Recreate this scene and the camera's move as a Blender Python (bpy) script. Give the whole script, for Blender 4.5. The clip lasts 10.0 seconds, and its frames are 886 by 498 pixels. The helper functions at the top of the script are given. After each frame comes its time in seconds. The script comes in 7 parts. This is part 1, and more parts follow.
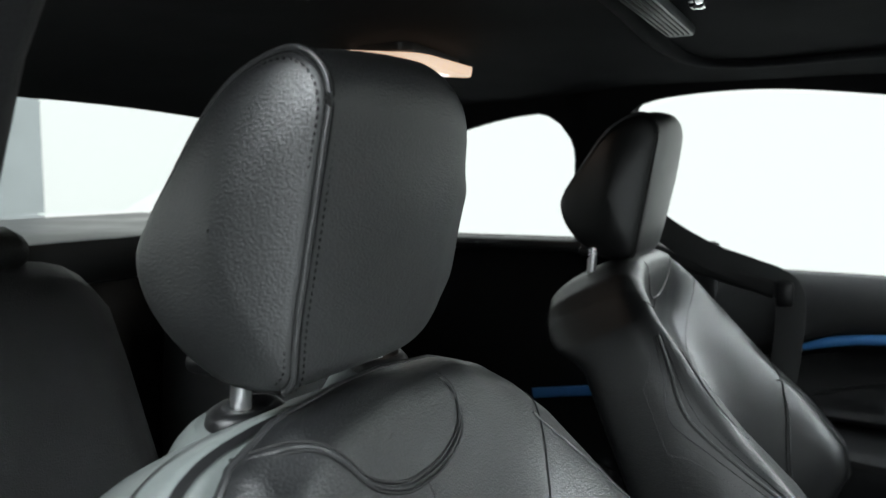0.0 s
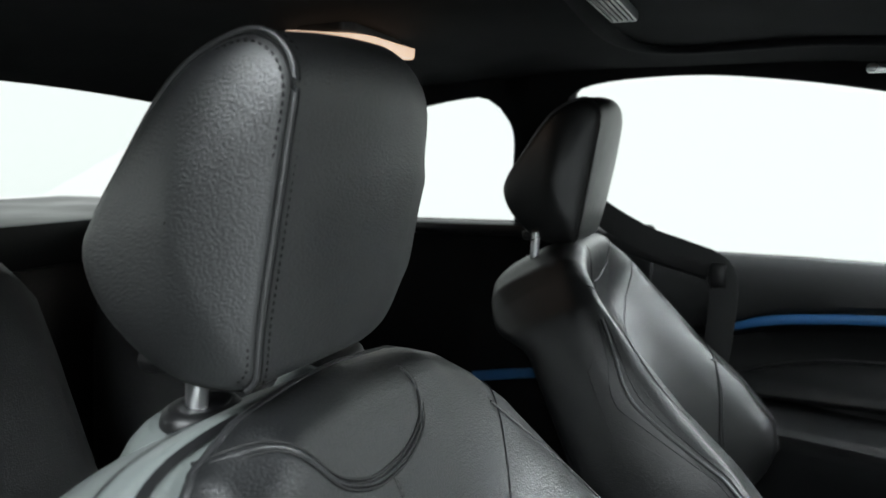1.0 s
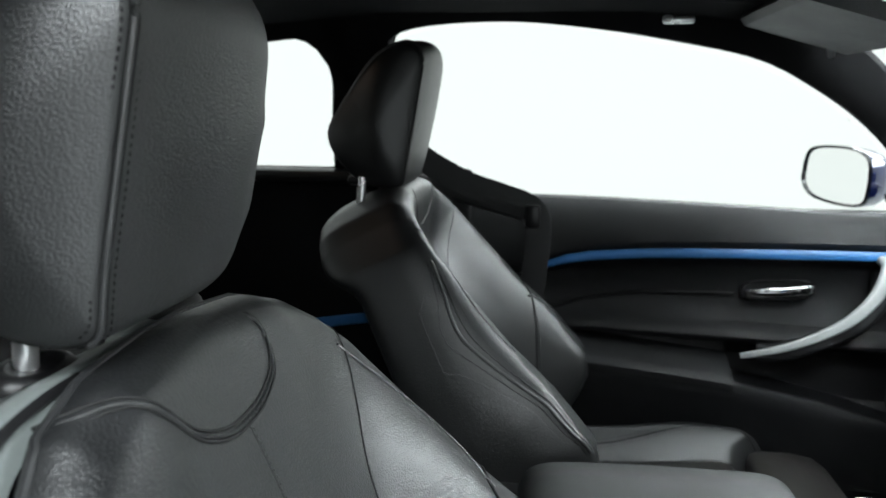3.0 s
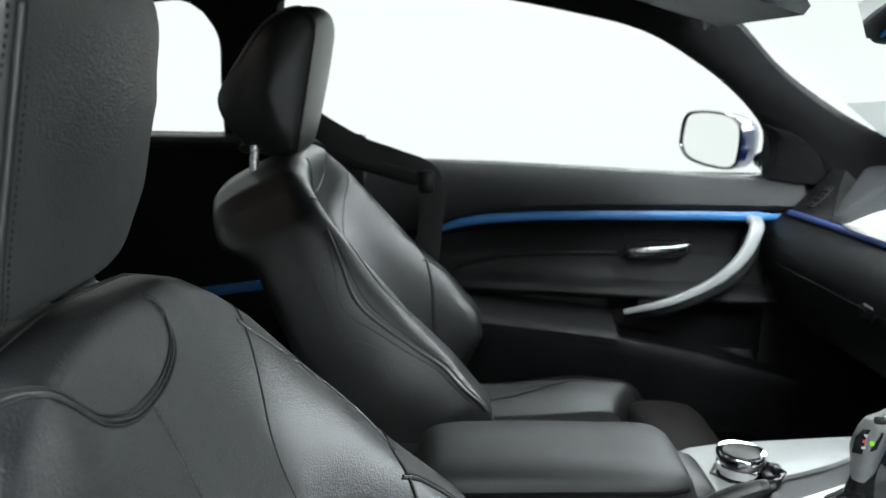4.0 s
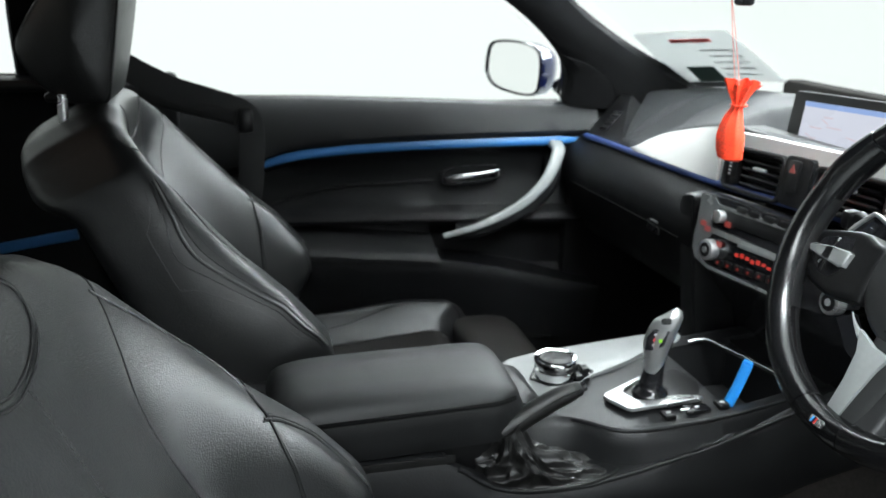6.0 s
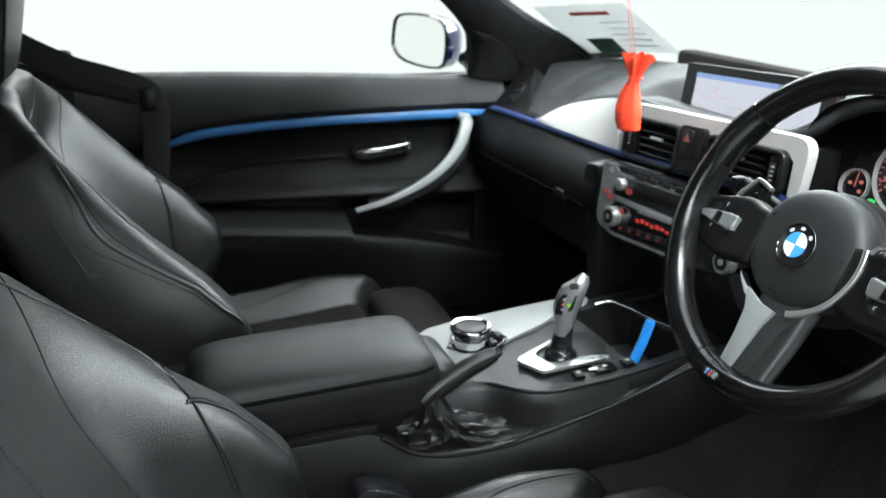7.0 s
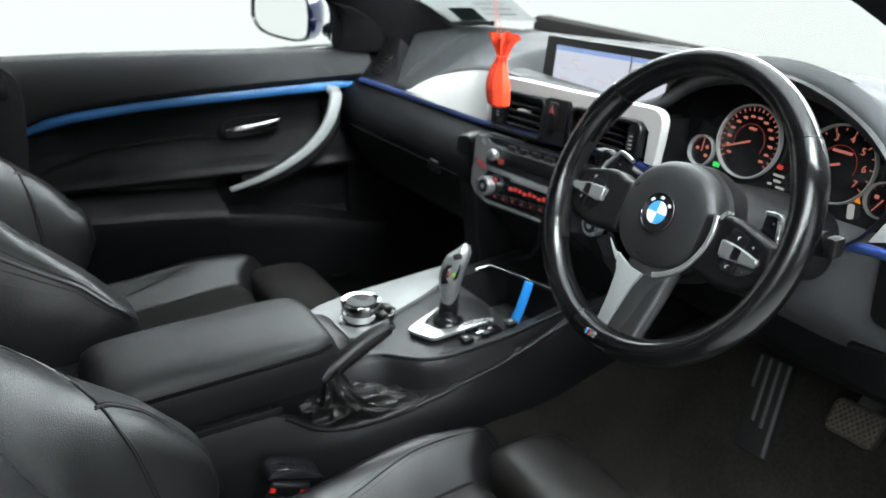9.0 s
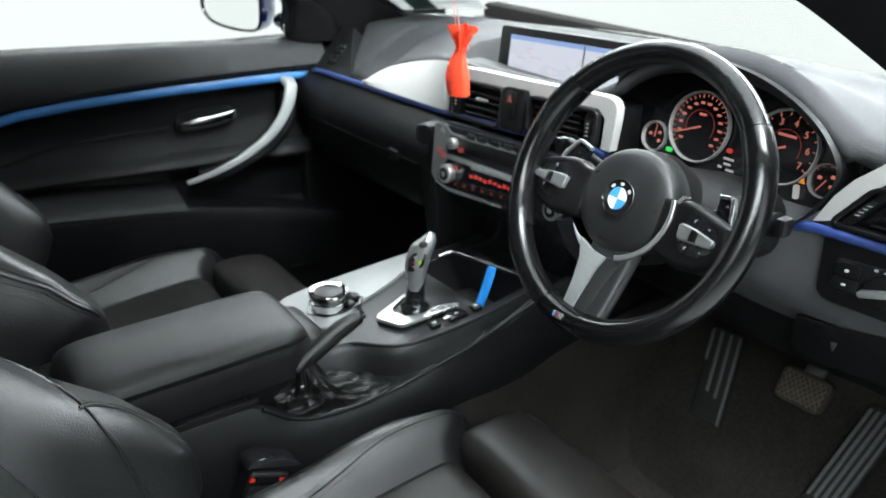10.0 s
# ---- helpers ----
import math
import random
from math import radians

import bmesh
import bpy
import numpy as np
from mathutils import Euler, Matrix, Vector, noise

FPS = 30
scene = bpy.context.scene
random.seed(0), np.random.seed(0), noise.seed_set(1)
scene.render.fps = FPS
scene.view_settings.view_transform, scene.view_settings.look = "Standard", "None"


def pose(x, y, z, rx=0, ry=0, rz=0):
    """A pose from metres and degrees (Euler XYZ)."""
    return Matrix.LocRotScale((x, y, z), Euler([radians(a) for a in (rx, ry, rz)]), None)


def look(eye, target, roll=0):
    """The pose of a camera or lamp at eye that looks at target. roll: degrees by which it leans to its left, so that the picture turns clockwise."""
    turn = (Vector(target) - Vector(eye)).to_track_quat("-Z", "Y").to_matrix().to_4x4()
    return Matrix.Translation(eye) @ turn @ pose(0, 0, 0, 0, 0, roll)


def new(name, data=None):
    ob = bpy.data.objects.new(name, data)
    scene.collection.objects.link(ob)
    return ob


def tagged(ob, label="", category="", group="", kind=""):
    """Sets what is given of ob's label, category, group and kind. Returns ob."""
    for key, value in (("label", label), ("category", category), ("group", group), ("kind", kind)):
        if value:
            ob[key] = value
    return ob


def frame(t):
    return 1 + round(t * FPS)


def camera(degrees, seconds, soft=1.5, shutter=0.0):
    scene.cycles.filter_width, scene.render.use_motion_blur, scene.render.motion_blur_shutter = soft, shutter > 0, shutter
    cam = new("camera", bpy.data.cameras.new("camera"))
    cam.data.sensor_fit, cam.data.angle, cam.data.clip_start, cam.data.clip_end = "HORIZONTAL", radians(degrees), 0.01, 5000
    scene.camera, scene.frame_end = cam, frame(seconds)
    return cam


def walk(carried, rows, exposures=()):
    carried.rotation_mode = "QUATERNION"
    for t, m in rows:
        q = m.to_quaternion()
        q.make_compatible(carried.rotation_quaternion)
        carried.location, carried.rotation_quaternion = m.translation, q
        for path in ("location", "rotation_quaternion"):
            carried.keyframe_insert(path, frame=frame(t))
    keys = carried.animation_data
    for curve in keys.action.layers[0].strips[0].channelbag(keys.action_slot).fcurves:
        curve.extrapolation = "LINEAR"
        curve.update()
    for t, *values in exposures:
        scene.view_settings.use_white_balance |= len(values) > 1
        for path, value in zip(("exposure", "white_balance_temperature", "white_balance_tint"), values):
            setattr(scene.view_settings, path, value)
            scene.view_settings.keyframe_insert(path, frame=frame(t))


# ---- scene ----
cam = camera(57.8, 10.0)
PATH = [
    (0, (0.833, -0.456, 1.004), (-0.948, -1.348, 0.821), -0.1),
    (0.5, (0.831, -0.467, 1.006), (-0.983, -1.284, 0.807), -0.1),
    (1, (0.831, -0.481, 1.008), (-1.019, -1.208, 0.779), 0.1),
    (1.5, (0.83, -0.493, 1.007), (-1.053, -1.117, 0.75), 0.0),
    (2, (0.829, -0.504, 1.004), (-1.082, -1.017, 0.713), 0.3),
    (2.5, (0.83, -0.507, 0.999), (-1.105, -0.9, 0.683), 0.3),
    (4, (0.85, -0.509, 1.016), (-1.099, -0.508, 0.567), 0.9),
    (4.5, (0.857, -0.518, 1.025), (-1.076, -0.392, 0.528), 1.1),
    (5, (0.865, -0.526, 1.035), (-1.045, -0.286, 0.491), 1.1),
    (5.5, (0.877, -0.535, 1.049), (-0.999, -0.183, 0.452), 1.1),
    (7, (0.908, -0.55, 1.069), (-0.842, 0.115, 0.366), 1.3),
    (7.5, (0.911, -0.556, 1.081), (-0.79, 0.195, 0.346), 1.4),
    (8, (0.913, -0.564, 1.094), (-0.744, 0.258, 0.334), 1.3),
    (8.5, (0.916, -0.575, 1.101), (-0.697, 0.313, 0.322), 1.4),
    (9, (0.922, -0.589, 1.11), (-0.647, 0.362, 0.313), 1.3),
    (9.5, (0.925, -0.607, 1.119), (-0.599, 0.398, 0.303), 1.2),
    (10, (0.928, -0.621, 1.128), (-0.557, 0.428, 0.294), 1.1),
]
walk(cam, [(t, look(eye, target, roll)) for t, eye, target, roll in PATH])

from mathutils import noise

# the lens's depth of field: a fixed focus between the near seat and the wheel
cam.data.dof.use_dof = True
cam.data.dof.focus_distance = 0.66
cam.data.dof.aperture_fstop = cam.data.lens / 1000 / 0.0037

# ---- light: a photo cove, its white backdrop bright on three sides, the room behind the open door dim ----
world = bpy.data.worlds.new("dim_room")
scene.world = world
world.use_nodes = True
wn = world.node_tree.nodes
wn["Background"].inputs[0].default_value = (0.93, 1.0, 0.98, 1)
wn["Background"].inputs[1].default_value = 0.10


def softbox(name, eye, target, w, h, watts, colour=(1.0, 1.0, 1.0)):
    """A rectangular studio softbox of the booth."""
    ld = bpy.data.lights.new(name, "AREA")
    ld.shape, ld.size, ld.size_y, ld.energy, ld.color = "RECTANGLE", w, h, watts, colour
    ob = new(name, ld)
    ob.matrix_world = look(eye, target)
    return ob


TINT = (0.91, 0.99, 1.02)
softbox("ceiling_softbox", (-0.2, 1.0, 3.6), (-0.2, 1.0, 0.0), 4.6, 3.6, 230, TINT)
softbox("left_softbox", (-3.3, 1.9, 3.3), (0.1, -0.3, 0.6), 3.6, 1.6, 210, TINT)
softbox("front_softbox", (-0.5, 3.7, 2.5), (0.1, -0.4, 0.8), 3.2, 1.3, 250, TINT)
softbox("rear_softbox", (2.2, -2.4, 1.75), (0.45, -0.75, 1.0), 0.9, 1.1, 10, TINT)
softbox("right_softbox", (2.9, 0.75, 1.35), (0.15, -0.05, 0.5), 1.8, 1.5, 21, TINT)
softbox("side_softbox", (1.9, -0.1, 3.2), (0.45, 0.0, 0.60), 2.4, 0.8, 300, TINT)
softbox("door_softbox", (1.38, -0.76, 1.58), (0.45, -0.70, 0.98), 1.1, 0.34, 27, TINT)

# ---- materials ----
MATS = {}


def mat(name, base=(0.5, 0.5, 0.5), rough=0.5, metal=0.0, vary=0.15, grain=0.0, grain_scale=400.0, kind="noise",
        stain_scale=6.0, emit=None, power=0.0, spec=0.5, coat=0.0, rough_vary=0.08, sheen=0.0, trans=0.0, wrinkle=0.0):
    """A node material: colour with two scales of variation, a fine relief, gloss that varies."""
    m = bpy.data.materials.new(name)
    m.use_nodes = True
    nt = m.node_tree
    N, L = nt.nodes, nt.links
    b = N["Principled BSDF"]
    b.inputs["Metallic"].default_value = metal
    b.inputs["Specular IOR Level"].default_value = spec
    b.inputs["Coat Weight"].default_value = coat
    b.inputs["Sheen Weight"].default_value = sheen
    b.inputs["Transmission Weight"].default_value = trans
    tc = N.new("ShaderNodeTexCoord")
    big = N.new("ShaderNodeTexNoise")
    big.inputs["Scale"].default_value, big.inputs["Detail"].default_value = stain_scale, 5
    fine = N.new("ShaderNodeTexNoise")
    fine.inputs["Scale"].default_value, fine.inputs["Detail"].default_value = grain_scale * 0.4, 4
    L.new(tc.outputs["Object"], big.inputs["Vector"])
    L.new(tc.outputs["Object"], fine.inputs["Vector"])
    mixn = N.new("ShaderNodeMath")
    mixn.operation = "ADD"
    L.new(big.outputs["Fac"], mixn.inputs[0])
    L.new(fine.outputs["Fac"], mixn.inputs[1])
    ramp = N.new("ShaderNodeMapRange")
    ramp.inputs["From Min"].default_value, ramp.inputs["From Max"].default_value = 0.6, 1.4
    ramp.inputs["To Min"].default_value, ramp.inputs["To Max"].default_value = 1 - vary, 1 + vary
    L.new(mixn.outputs[0], ramp.inputs["Value"])
    col = N.new("ShaderNodeMix")
    col.data_type, col.blend_type = "RGBA", "MULTIPLY"
    col.inputs[0].default_value = 1.0
    col.inputs[6].default_value = (*base, 1)
    L.new(ramp.outputs[0], col.inputs[7])
    L.new(col.outputs[2], b.inputs["Base Color"])
    rr = N.new("ShaderNodeMapRange")
    rr.inputs["From Min"].default_value, rr.inputs["From Max"].default_value = 0.3, 0.7
    rr.inputs["To Min"].default_value, rr.inputs["To Max"].default_value = max(0.0, rough - rough_vary), min(1.0, rough + rough_vary)
    L.new(big.outputs["Fac"], rr.inputs["Value"])
    L.new(rr.outputs[0], b.inputs["Roughness"])
    if grain:
        bump = N.new("ShaderNodeBump")
        bump.inputs["Strength"].default_value = grain
        bump.inputs["Distance"].default_value = 0.0006 if kind == "leather" else 0.0004
        if kind == "leather":
            warp = N.new("ShaderNodeMixRGB")
            warp.blend_type = "ADD"
            warp.inputs[0].default_value = 0.0004
            L.new(tc.outputs["Object"], warp.inputs[1])
            L.new(fine.outputs["Color"], warp.inputs[2])
            v = N.new("ShaderNodeTexVoronoi")
            v.feature = "SMOOTH_F1"
            v.inputs["Smoothness"].default_value = 0.35
            v.inputs["Scale"].default_value = grain_scale
            L.new(warp.outputs[0], v.inputs["Vector"])
            sq = N.new("ShaderNodeMath")
            sq.operation = "MULTIPLY"
            L.new(v.outputs["Distance"], sq.inputs[0])
            L.new(v.outputs["Distance"], sq.inputs[1])
            cr = N.new("ShaderNodeMapRange")
            cr.inputs["From Max"].default_value, cr.inputs["To Min"].default_value, cr.inputs["To Max"].default_value = 0.45, 1.0, 0.0
            L.new(sq.outputs[0], cr.inputs["Value"])
            if wrinkle:
                wv = N.new("ShaderNodeTexNoise")
                wv.inputs["Scale"].default_value, wv.inputs["Detail"].default_value, wv.inputs["Distortion"].default_value = 24, 0.6, 0.5
                L.new(tc.outputs["Object"], wv.inputs["Vector"])
                wm = N.new("ShaderNodeMath")
                wm.operation, wm.inputs[1].default_value = "MULTIPLY_ADD", wrinkle
                L.new(wv.outputs["Fac"], wm.inputs[0])
                L.new(cr.outputs[0], wm.inputs[2])
                L.new(wm.outputs[0], bump.inputs["Height"])
            else:
                L.new(cr.outputs[0], bump.inputs["Height"])
        elif kind == "weave":
            w = N.new("ShaderNodeTexWave")
            w.inputs["Scale"].default_value, w.inputs["Distortion"].default_value = grain_scale, 1.5
            L.new(tc.outputs["Object"], w.inputs["Vector"])
            L.new(w.outputs["Fac"], bump.inputs["Height"])
        elif kind == "dots":
            v = N.new("ShaderNodeTexVoronoi")
            v.inputs["Scale"].default_value, v.inputs["Randomness"].default_value = grain_scale, 0.0
            L.new(tc.outputs["Object"], v.inputs["Vector"])
            L.new(v.outputs["Distance"], bump.inputs["Height"])
        else:
            L.new(fine.outputs["Fac"], bump.inputs["Height"])
        L.new(bump.outputs[0], b.inputs["Normal"])
    if emit:
        b.inputs["Emission Color"].default_value = (*emit, 1)
        b.inputs["Emission Strength"].default_value = power
    MATS[name] = m
    return m


leather = mat("black_leather", (0.0076, 0.0079, 0.0083), 0.45, vary=0.2, grain=0.27, grain_scale=690, kind="leather", spec=0.9, wrinkle=1.2)
seat_leather = mat("grained_seat_leather", (0.0034, 0.0036, 0.0039), 0.37, vary=0.3, grain=0.30, grain_scale=620, kind="leather", spec=0.60, wrinkle=3.0, rough_vary=0.07)
cushion_leather = mat("worn_seat_leather", (0.0046, 0.0048, 0.0051), 0.34, vary=0.3, grain=0.3, grain_scale=700, kind="leather", spec=0.62, wrinkle=5.0)
leather_worn = mat("black_smooth_leather", (0.0052, 0.0054, 0.0058), 0.44, vary=0.3, grain=0.3, grain_scale=900, kind="leather", wrinkle=5.0, spec=0.4)
leather_dark = mat("perforated_leather", (0.0078, 0.0068, 0.0062), 0.42, vary=0.25, grain=0.5, grain_scale=420, kind="dots", spec=0.35)
rim_leather = mat("polished_black_leather", (0.0035, 0.0035, 0.0038), 0.20, vary=0.3, grain=0.08, grain_scale=700, kind="leather", rough_vary=0.07)
stitch_m = mat("black_thread", (0.0025, 0.0025, 0.0026), 0.85, spec=0.1)
stitch_mid = mat("dark_grey_thread", (0.010, 0.010, 0.0105), 0.8, spec=0.25)
cover_m = mat("soft_airbag_plastic", (0.008, 0.008, 0.0085), 0.5, vary=0.12, grain=0.35, grain_scale=900)
grey_mark = mat("pale_grey_marking", (0.42, 0.42, 0.42), 0.5)
chrome_sat = mat("pearl_chrome", (0.30, 0.31, 0.31), 0.25, metal=0.7, vary=0.05)
gauge_silver = mat("silver_gauge_ring", (0.42, 0.42, 0.41), 0.35, metal=0.3, vary=0.05)
stitch_lt = mat("grey_thread", (0.11, 0.11, 0.11), 0.7)
seam_m = mat("black_seam_cord", (0.0045, 0.0045, 0.0046), 0.75, spec=0.22)
shell_m = mat("grey_satin_plastic", (0.075, 0.083, 0.081), 0.36, vary=0.12, grain=0.25, grain_scale=900)
plastic = mat("black_plastic", (0.0035, 0.0035, 0.0038), 0.38, vary=0.2, grain=0.35, grain_scale=900, spec=0.32)
gloss_black = mat("gloss_black_plastic", (0.008, 0.008, 0.009), 0.16, vary=0.1)
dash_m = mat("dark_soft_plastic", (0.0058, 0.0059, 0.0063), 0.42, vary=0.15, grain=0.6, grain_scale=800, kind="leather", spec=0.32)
# dash plastic darkened: low panels carry their shade in it, small dark fittings share it
dash_low = mat("dark_shaded_plastic", (0.0038, 0.0039, 0.0043), 0.40, vary=0.15, grain=0.6, grain_scale=800, kind="leather", spec=0.2)
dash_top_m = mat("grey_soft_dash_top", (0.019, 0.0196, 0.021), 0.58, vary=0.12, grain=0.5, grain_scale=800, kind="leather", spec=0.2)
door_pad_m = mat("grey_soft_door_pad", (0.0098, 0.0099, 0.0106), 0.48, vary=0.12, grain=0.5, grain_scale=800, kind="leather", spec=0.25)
console_m = mat("console_plastic", (0.006, 0.0062, 0.0067), 0.40, vary=0.15, grain=0.45, grain_scale=850, spec=0.32)
headliner_m = mat("anthracite_headliner", (0.004, 0.004, 0.0043), 0.95, vary=0.2, grain=0.4, grain_scale=700, spec=0.1)
carpet_m = mat("black_carpet", (0.0215, 0.0195, 0.0180), 0.98, vary=0.5, grain=1.0, grain_scale=500, spec=0.1, stain_scale=9)
mat_m = mat("grey_floor_mat_carpet", (0.0300, 0.0270, 0.0248), 0.98, vary=0.55, grain=1.0, grain_scale=420, spec=0.1, stain_scale=11)
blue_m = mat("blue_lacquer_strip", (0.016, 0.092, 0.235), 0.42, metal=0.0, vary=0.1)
# the same blue trim on the dash, its dimmer light put into the colour
blue_shaded = mat("blue_lacquer_strip_shaded", (0.018, 0.036, 0.13), 0.4, metal=0.0, vary=0.1)
silver_m = mat("brushed_aluminium", (0.47, 0.47, 0.455), 0.42, metal=0.2, vary=0.06, grain=0.15, grain_scale=600, kind="weave")
satin_m = mat("satin_silver_paint", (0.58, 0.59, 0.59), 0.30, metal=0.9, vary=0.08)
chrome_m = mat("chrome", (0.8, 0.8, 0.8), 0.08, metal=1.0, vary=0.04, rough_vary=0.03)
post_m = mat("bright_polished_post", (0.85, 0.85, 0.86), 0.24, metal=1.0, vary=0.04)
wing_m = mat("satin_grey_trim_paint", (0.19, 0.195, 0.195), 0.42, metal=0.4, vary=0.06)
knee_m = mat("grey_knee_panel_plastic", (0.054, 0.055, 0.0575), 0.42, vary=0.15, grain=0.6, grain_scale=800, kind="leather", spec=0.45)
patch_m = mat("perforated_rim_leather", (0.005, 0.005, 0.0052), 0.42, vary=0.2, grain=0.8, grain_scale=520, kind="dots", spec=0.25)
rib_m = mat("dark_grey_rubber_rib", (0.105, 0.105, 0.105), 0.5, vary=0.25)
spoke_m = mat("grey_satin_spoke_plastic", (0.018, 0.0185, 0.019), 0.40, metal=0.0, vary=0.1)
handle_m = mat("satin_grey_handle_paint", (0.26, 0.27, 0.27), 0.45, metal=0.3, vary=0.08)
gaiter_m = mat("shiny_black_leather", (0.0045, 0.0044, 0.0043), 0.42, vary=0.3, grain=0.25, grain_scale=700, kind="leather", spec=0.45, wrinkle=3.0)
# blacker than the front leather: the dim rear of the cabin is in its colour
rear_m = mat("shaded_rear_leather", (0.002, 0.002, 0.0022), 0.65, vary=0.25, grain=0.4, grain_scale=500, kind="leather", spec=0.25)
steel_m = mat("brushed_steel", (0.55, 0.55, 0.56), 0.3, metal=1.0, vary=0.1)
rubber_m = mat("black_rubber", (0.008, 0.008, 0.008), 0.75, vary=0.3)
webbing_m = mat("black_webbing", (0.007, 0.007, 0.0075), 0.8, vary=0.2, grain=0.8, grain_scale=900, kind="weave")
orange_m = mat("orange_organza", (0.80, 0.045, 0.010), 0.55, vary=0.5, stain_scale=70, grain=0.6, grain_scale=900, kind="weave")
thread_m = mat("red_cord", (0.80, 0.22, 0.18), 0.7)
red_print = mat("faded_red_print", (0.55, 0.08, 0.08), 0.8)
grey_print = mat("grey_print", (0.35, 0.36, 0.36), 0.8)
green_print = mat("dark_green_print", (0.04, 0.08, 0.065), 0.8)
body_m = mat("blue_car_paint", (0.02, 0.05, 0.25), 0.25, metal=0.3, vary=0.05, coat=1.0)
body_dk = mat("dark_blue_car_paint", (0.006, 0.012, 0.06), 0.2, metal=0.2, vary=0.05, coat=1.0)
bluestick_m = mat("bright_blue_plastic", (0.02, 0.22, 0.60), 0.35, vary=0.1)
red_m = mat("red_plastic", (0.42, 0.022, 0.015), 0.35)
white_m = mat("white_marking", (0.75, 0.75, 0.75), 0.5)
blue_em = mat("sky_blue_enamel", (0.05, 0.26, 0.60), 0.25, vary=0.05)
floor_m = mat("white_booth_floor", (0.38, 0.39, 0.385), 0.5, vary=0.05)
grey_m = mat("grey_booth_panel", (0.22, 0.235, 0.235), 0.7)
screen_m = mat("lit_display", (0.02, 0.02, 0.02), 0.25, emit=(0.78, 0.82, 0.95), power=0.75)
screen_blue = mat("lit_display_blue_bar", (0.02, 0.02, 0.02), 0.25, emit=(0.30, 0.46, 0.85), power=0.8)
screen_red = mat("lit_display_road", (0.02, 0.02, 0.02), 0.25, emit=(0.75, 0.62, 0.70), power=0.75)
amber = mat("red_lit_scale", (0.02, 0.01, 0.01), 0.5, emit=(0.90, 0.26, 0.19), power=0.5)
amber_dim = mat("dim_red_lit_scale", (0.02, 0.01, 0.01), 0.5, emit=(0.8, 0.07, 0.05), power=0.22)
red_lit = mat("red_lit_display", (0.02, 0.01, 0.01), 0.5, emit=(1.0, 0.05, 0.03), power=0.42)
green_lit = mat("green_lit_sign", (0.01, 0.02, 0.01), 0.5, emit=(0.05, 0.9, 0.15), power=0.8)
lime_lit = mat("lime_lit_sign", (0.01, 0.02, 0.01), 0.5, emit=(0.35, 0.9, 0.03), power=0.8)
white_lit = mat("white_lit_sign", (0.02, 0.02, 0.02), 0.5, emit=(0.8, 0.8, 0.75), power=0.4)
amber_lit = mat("amber_lit_sign", (0.02, 0.02, 0.01), 0.5, emit=(1.0, 0.35, 0.03), power=0.6)
lamp_warm = mat("warm_lit_lamp_lens", (0.8, 0.7, 0.6), 0.4, emit=(0.95, 0.66, 0.46), power=0.75)
lamp_white = mat("white_lit_lamp_lens", (0.8, 0.8, 0.8), 0.4, emit=(1.0, 0.95, 0.9), power=1.3)
mirror_m = mat("mirror_glass", (0.9, 0.9, 0.9), 0.01, metal=1.0, vary=0.0, rough_vary=0.0)


def glass_material(name, tint):
    m = bpy.data.materials.new(name)
    m.use_nodes = True
    b = m.node_tree.nodes["Principled BSDF"]
    b.inputs["Base Color"].default_value = (*tint, 1)
    b.inputs["Roughness"].default_value = 0.0
    b.inputs["IOR"].default_value = 1.05
    b.inputs["Transmission Weight"].default_value = 1.0
    return m


paper_m = bpy.data.materials.new("thin_backlit_paper")
paper_m.use_nodes = True
pn = paper_m.node_tree.nodes
tr = pn.new("ShaderNodeBsdfTranslucent")
tr.inputs["Color"].default_value = (0.36, 0.37, 0.365, 1)
mx = pn.new("ShaderNodeMixShader")
mx.inputs[0].default_value = 0.75
pn["Principled BSDF"].inputs["Base Color"].default_value = (0.7, 0.7, 0.69, 1)
pn["Principled BSDF"].inputs["Roughness"].default_value = 0.9
paper_m.node_tree.links.new(pn["Principled BSDF"].outputs[0], mx.inputs[1])
paper_m.node_tree.links.new(tr.outputs[0], mx.inputs[2])
paper_m.node_tree.links.new(mx.outputs[0], pn["Material Output"].inputs["Surface"])

glass_m = glass_material("clear_window_glass", (0.97, 0.99, 0.98))

# the wall glows by itself: its lit white is emission over a near-black base
backdrop_m = bpy.data.materials.new("glowing_white_backdrop")
backdrop_m.use_nodes = True
bn = backdrop_m.node_tree.nodes["Principled BSDF"]
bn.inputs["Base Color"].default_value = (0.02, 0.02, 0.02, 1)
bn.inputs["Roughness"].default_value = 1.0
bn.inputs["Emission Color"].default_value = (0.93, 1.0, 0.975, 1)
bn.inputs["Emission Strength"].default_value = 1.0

# ---- mesh helpers ----


def thing(name, base, label="", category="", group="", kind=""):
    ob = new(name)
    ob.location = base
    ob.empty_display_size = 0.03
    return tagged(ob, label, category, group, kind)


def part(name, bm, material, parent=None, label="", smooth=True, flat_angle=40):
    """Links a bmesh (in world metres) as one mesh object under a thing or part."""
    bmesh.ops.recalc_face_normals(bm, faces=bm.faces)
    me = bpy.data.meshes.new(name)
    bm.to_mesh(me)
    bm.free()
    me.materials.append(material)
    ob = new(name, me)
    if smooth:
        me.shade_smooth()
        me.set_sharp_from_angle(angle=radians(flat_angle))
    if parent is not None:
        p, off = parent, Vector((0, 0, 0))
        while p is not None:
            off += Vector(p.location)
            p = p.parent
        me.transform(Matrix.Translation(-off))
        ob.parent = parent
    if label:
        ob["label"] = label
    return ob


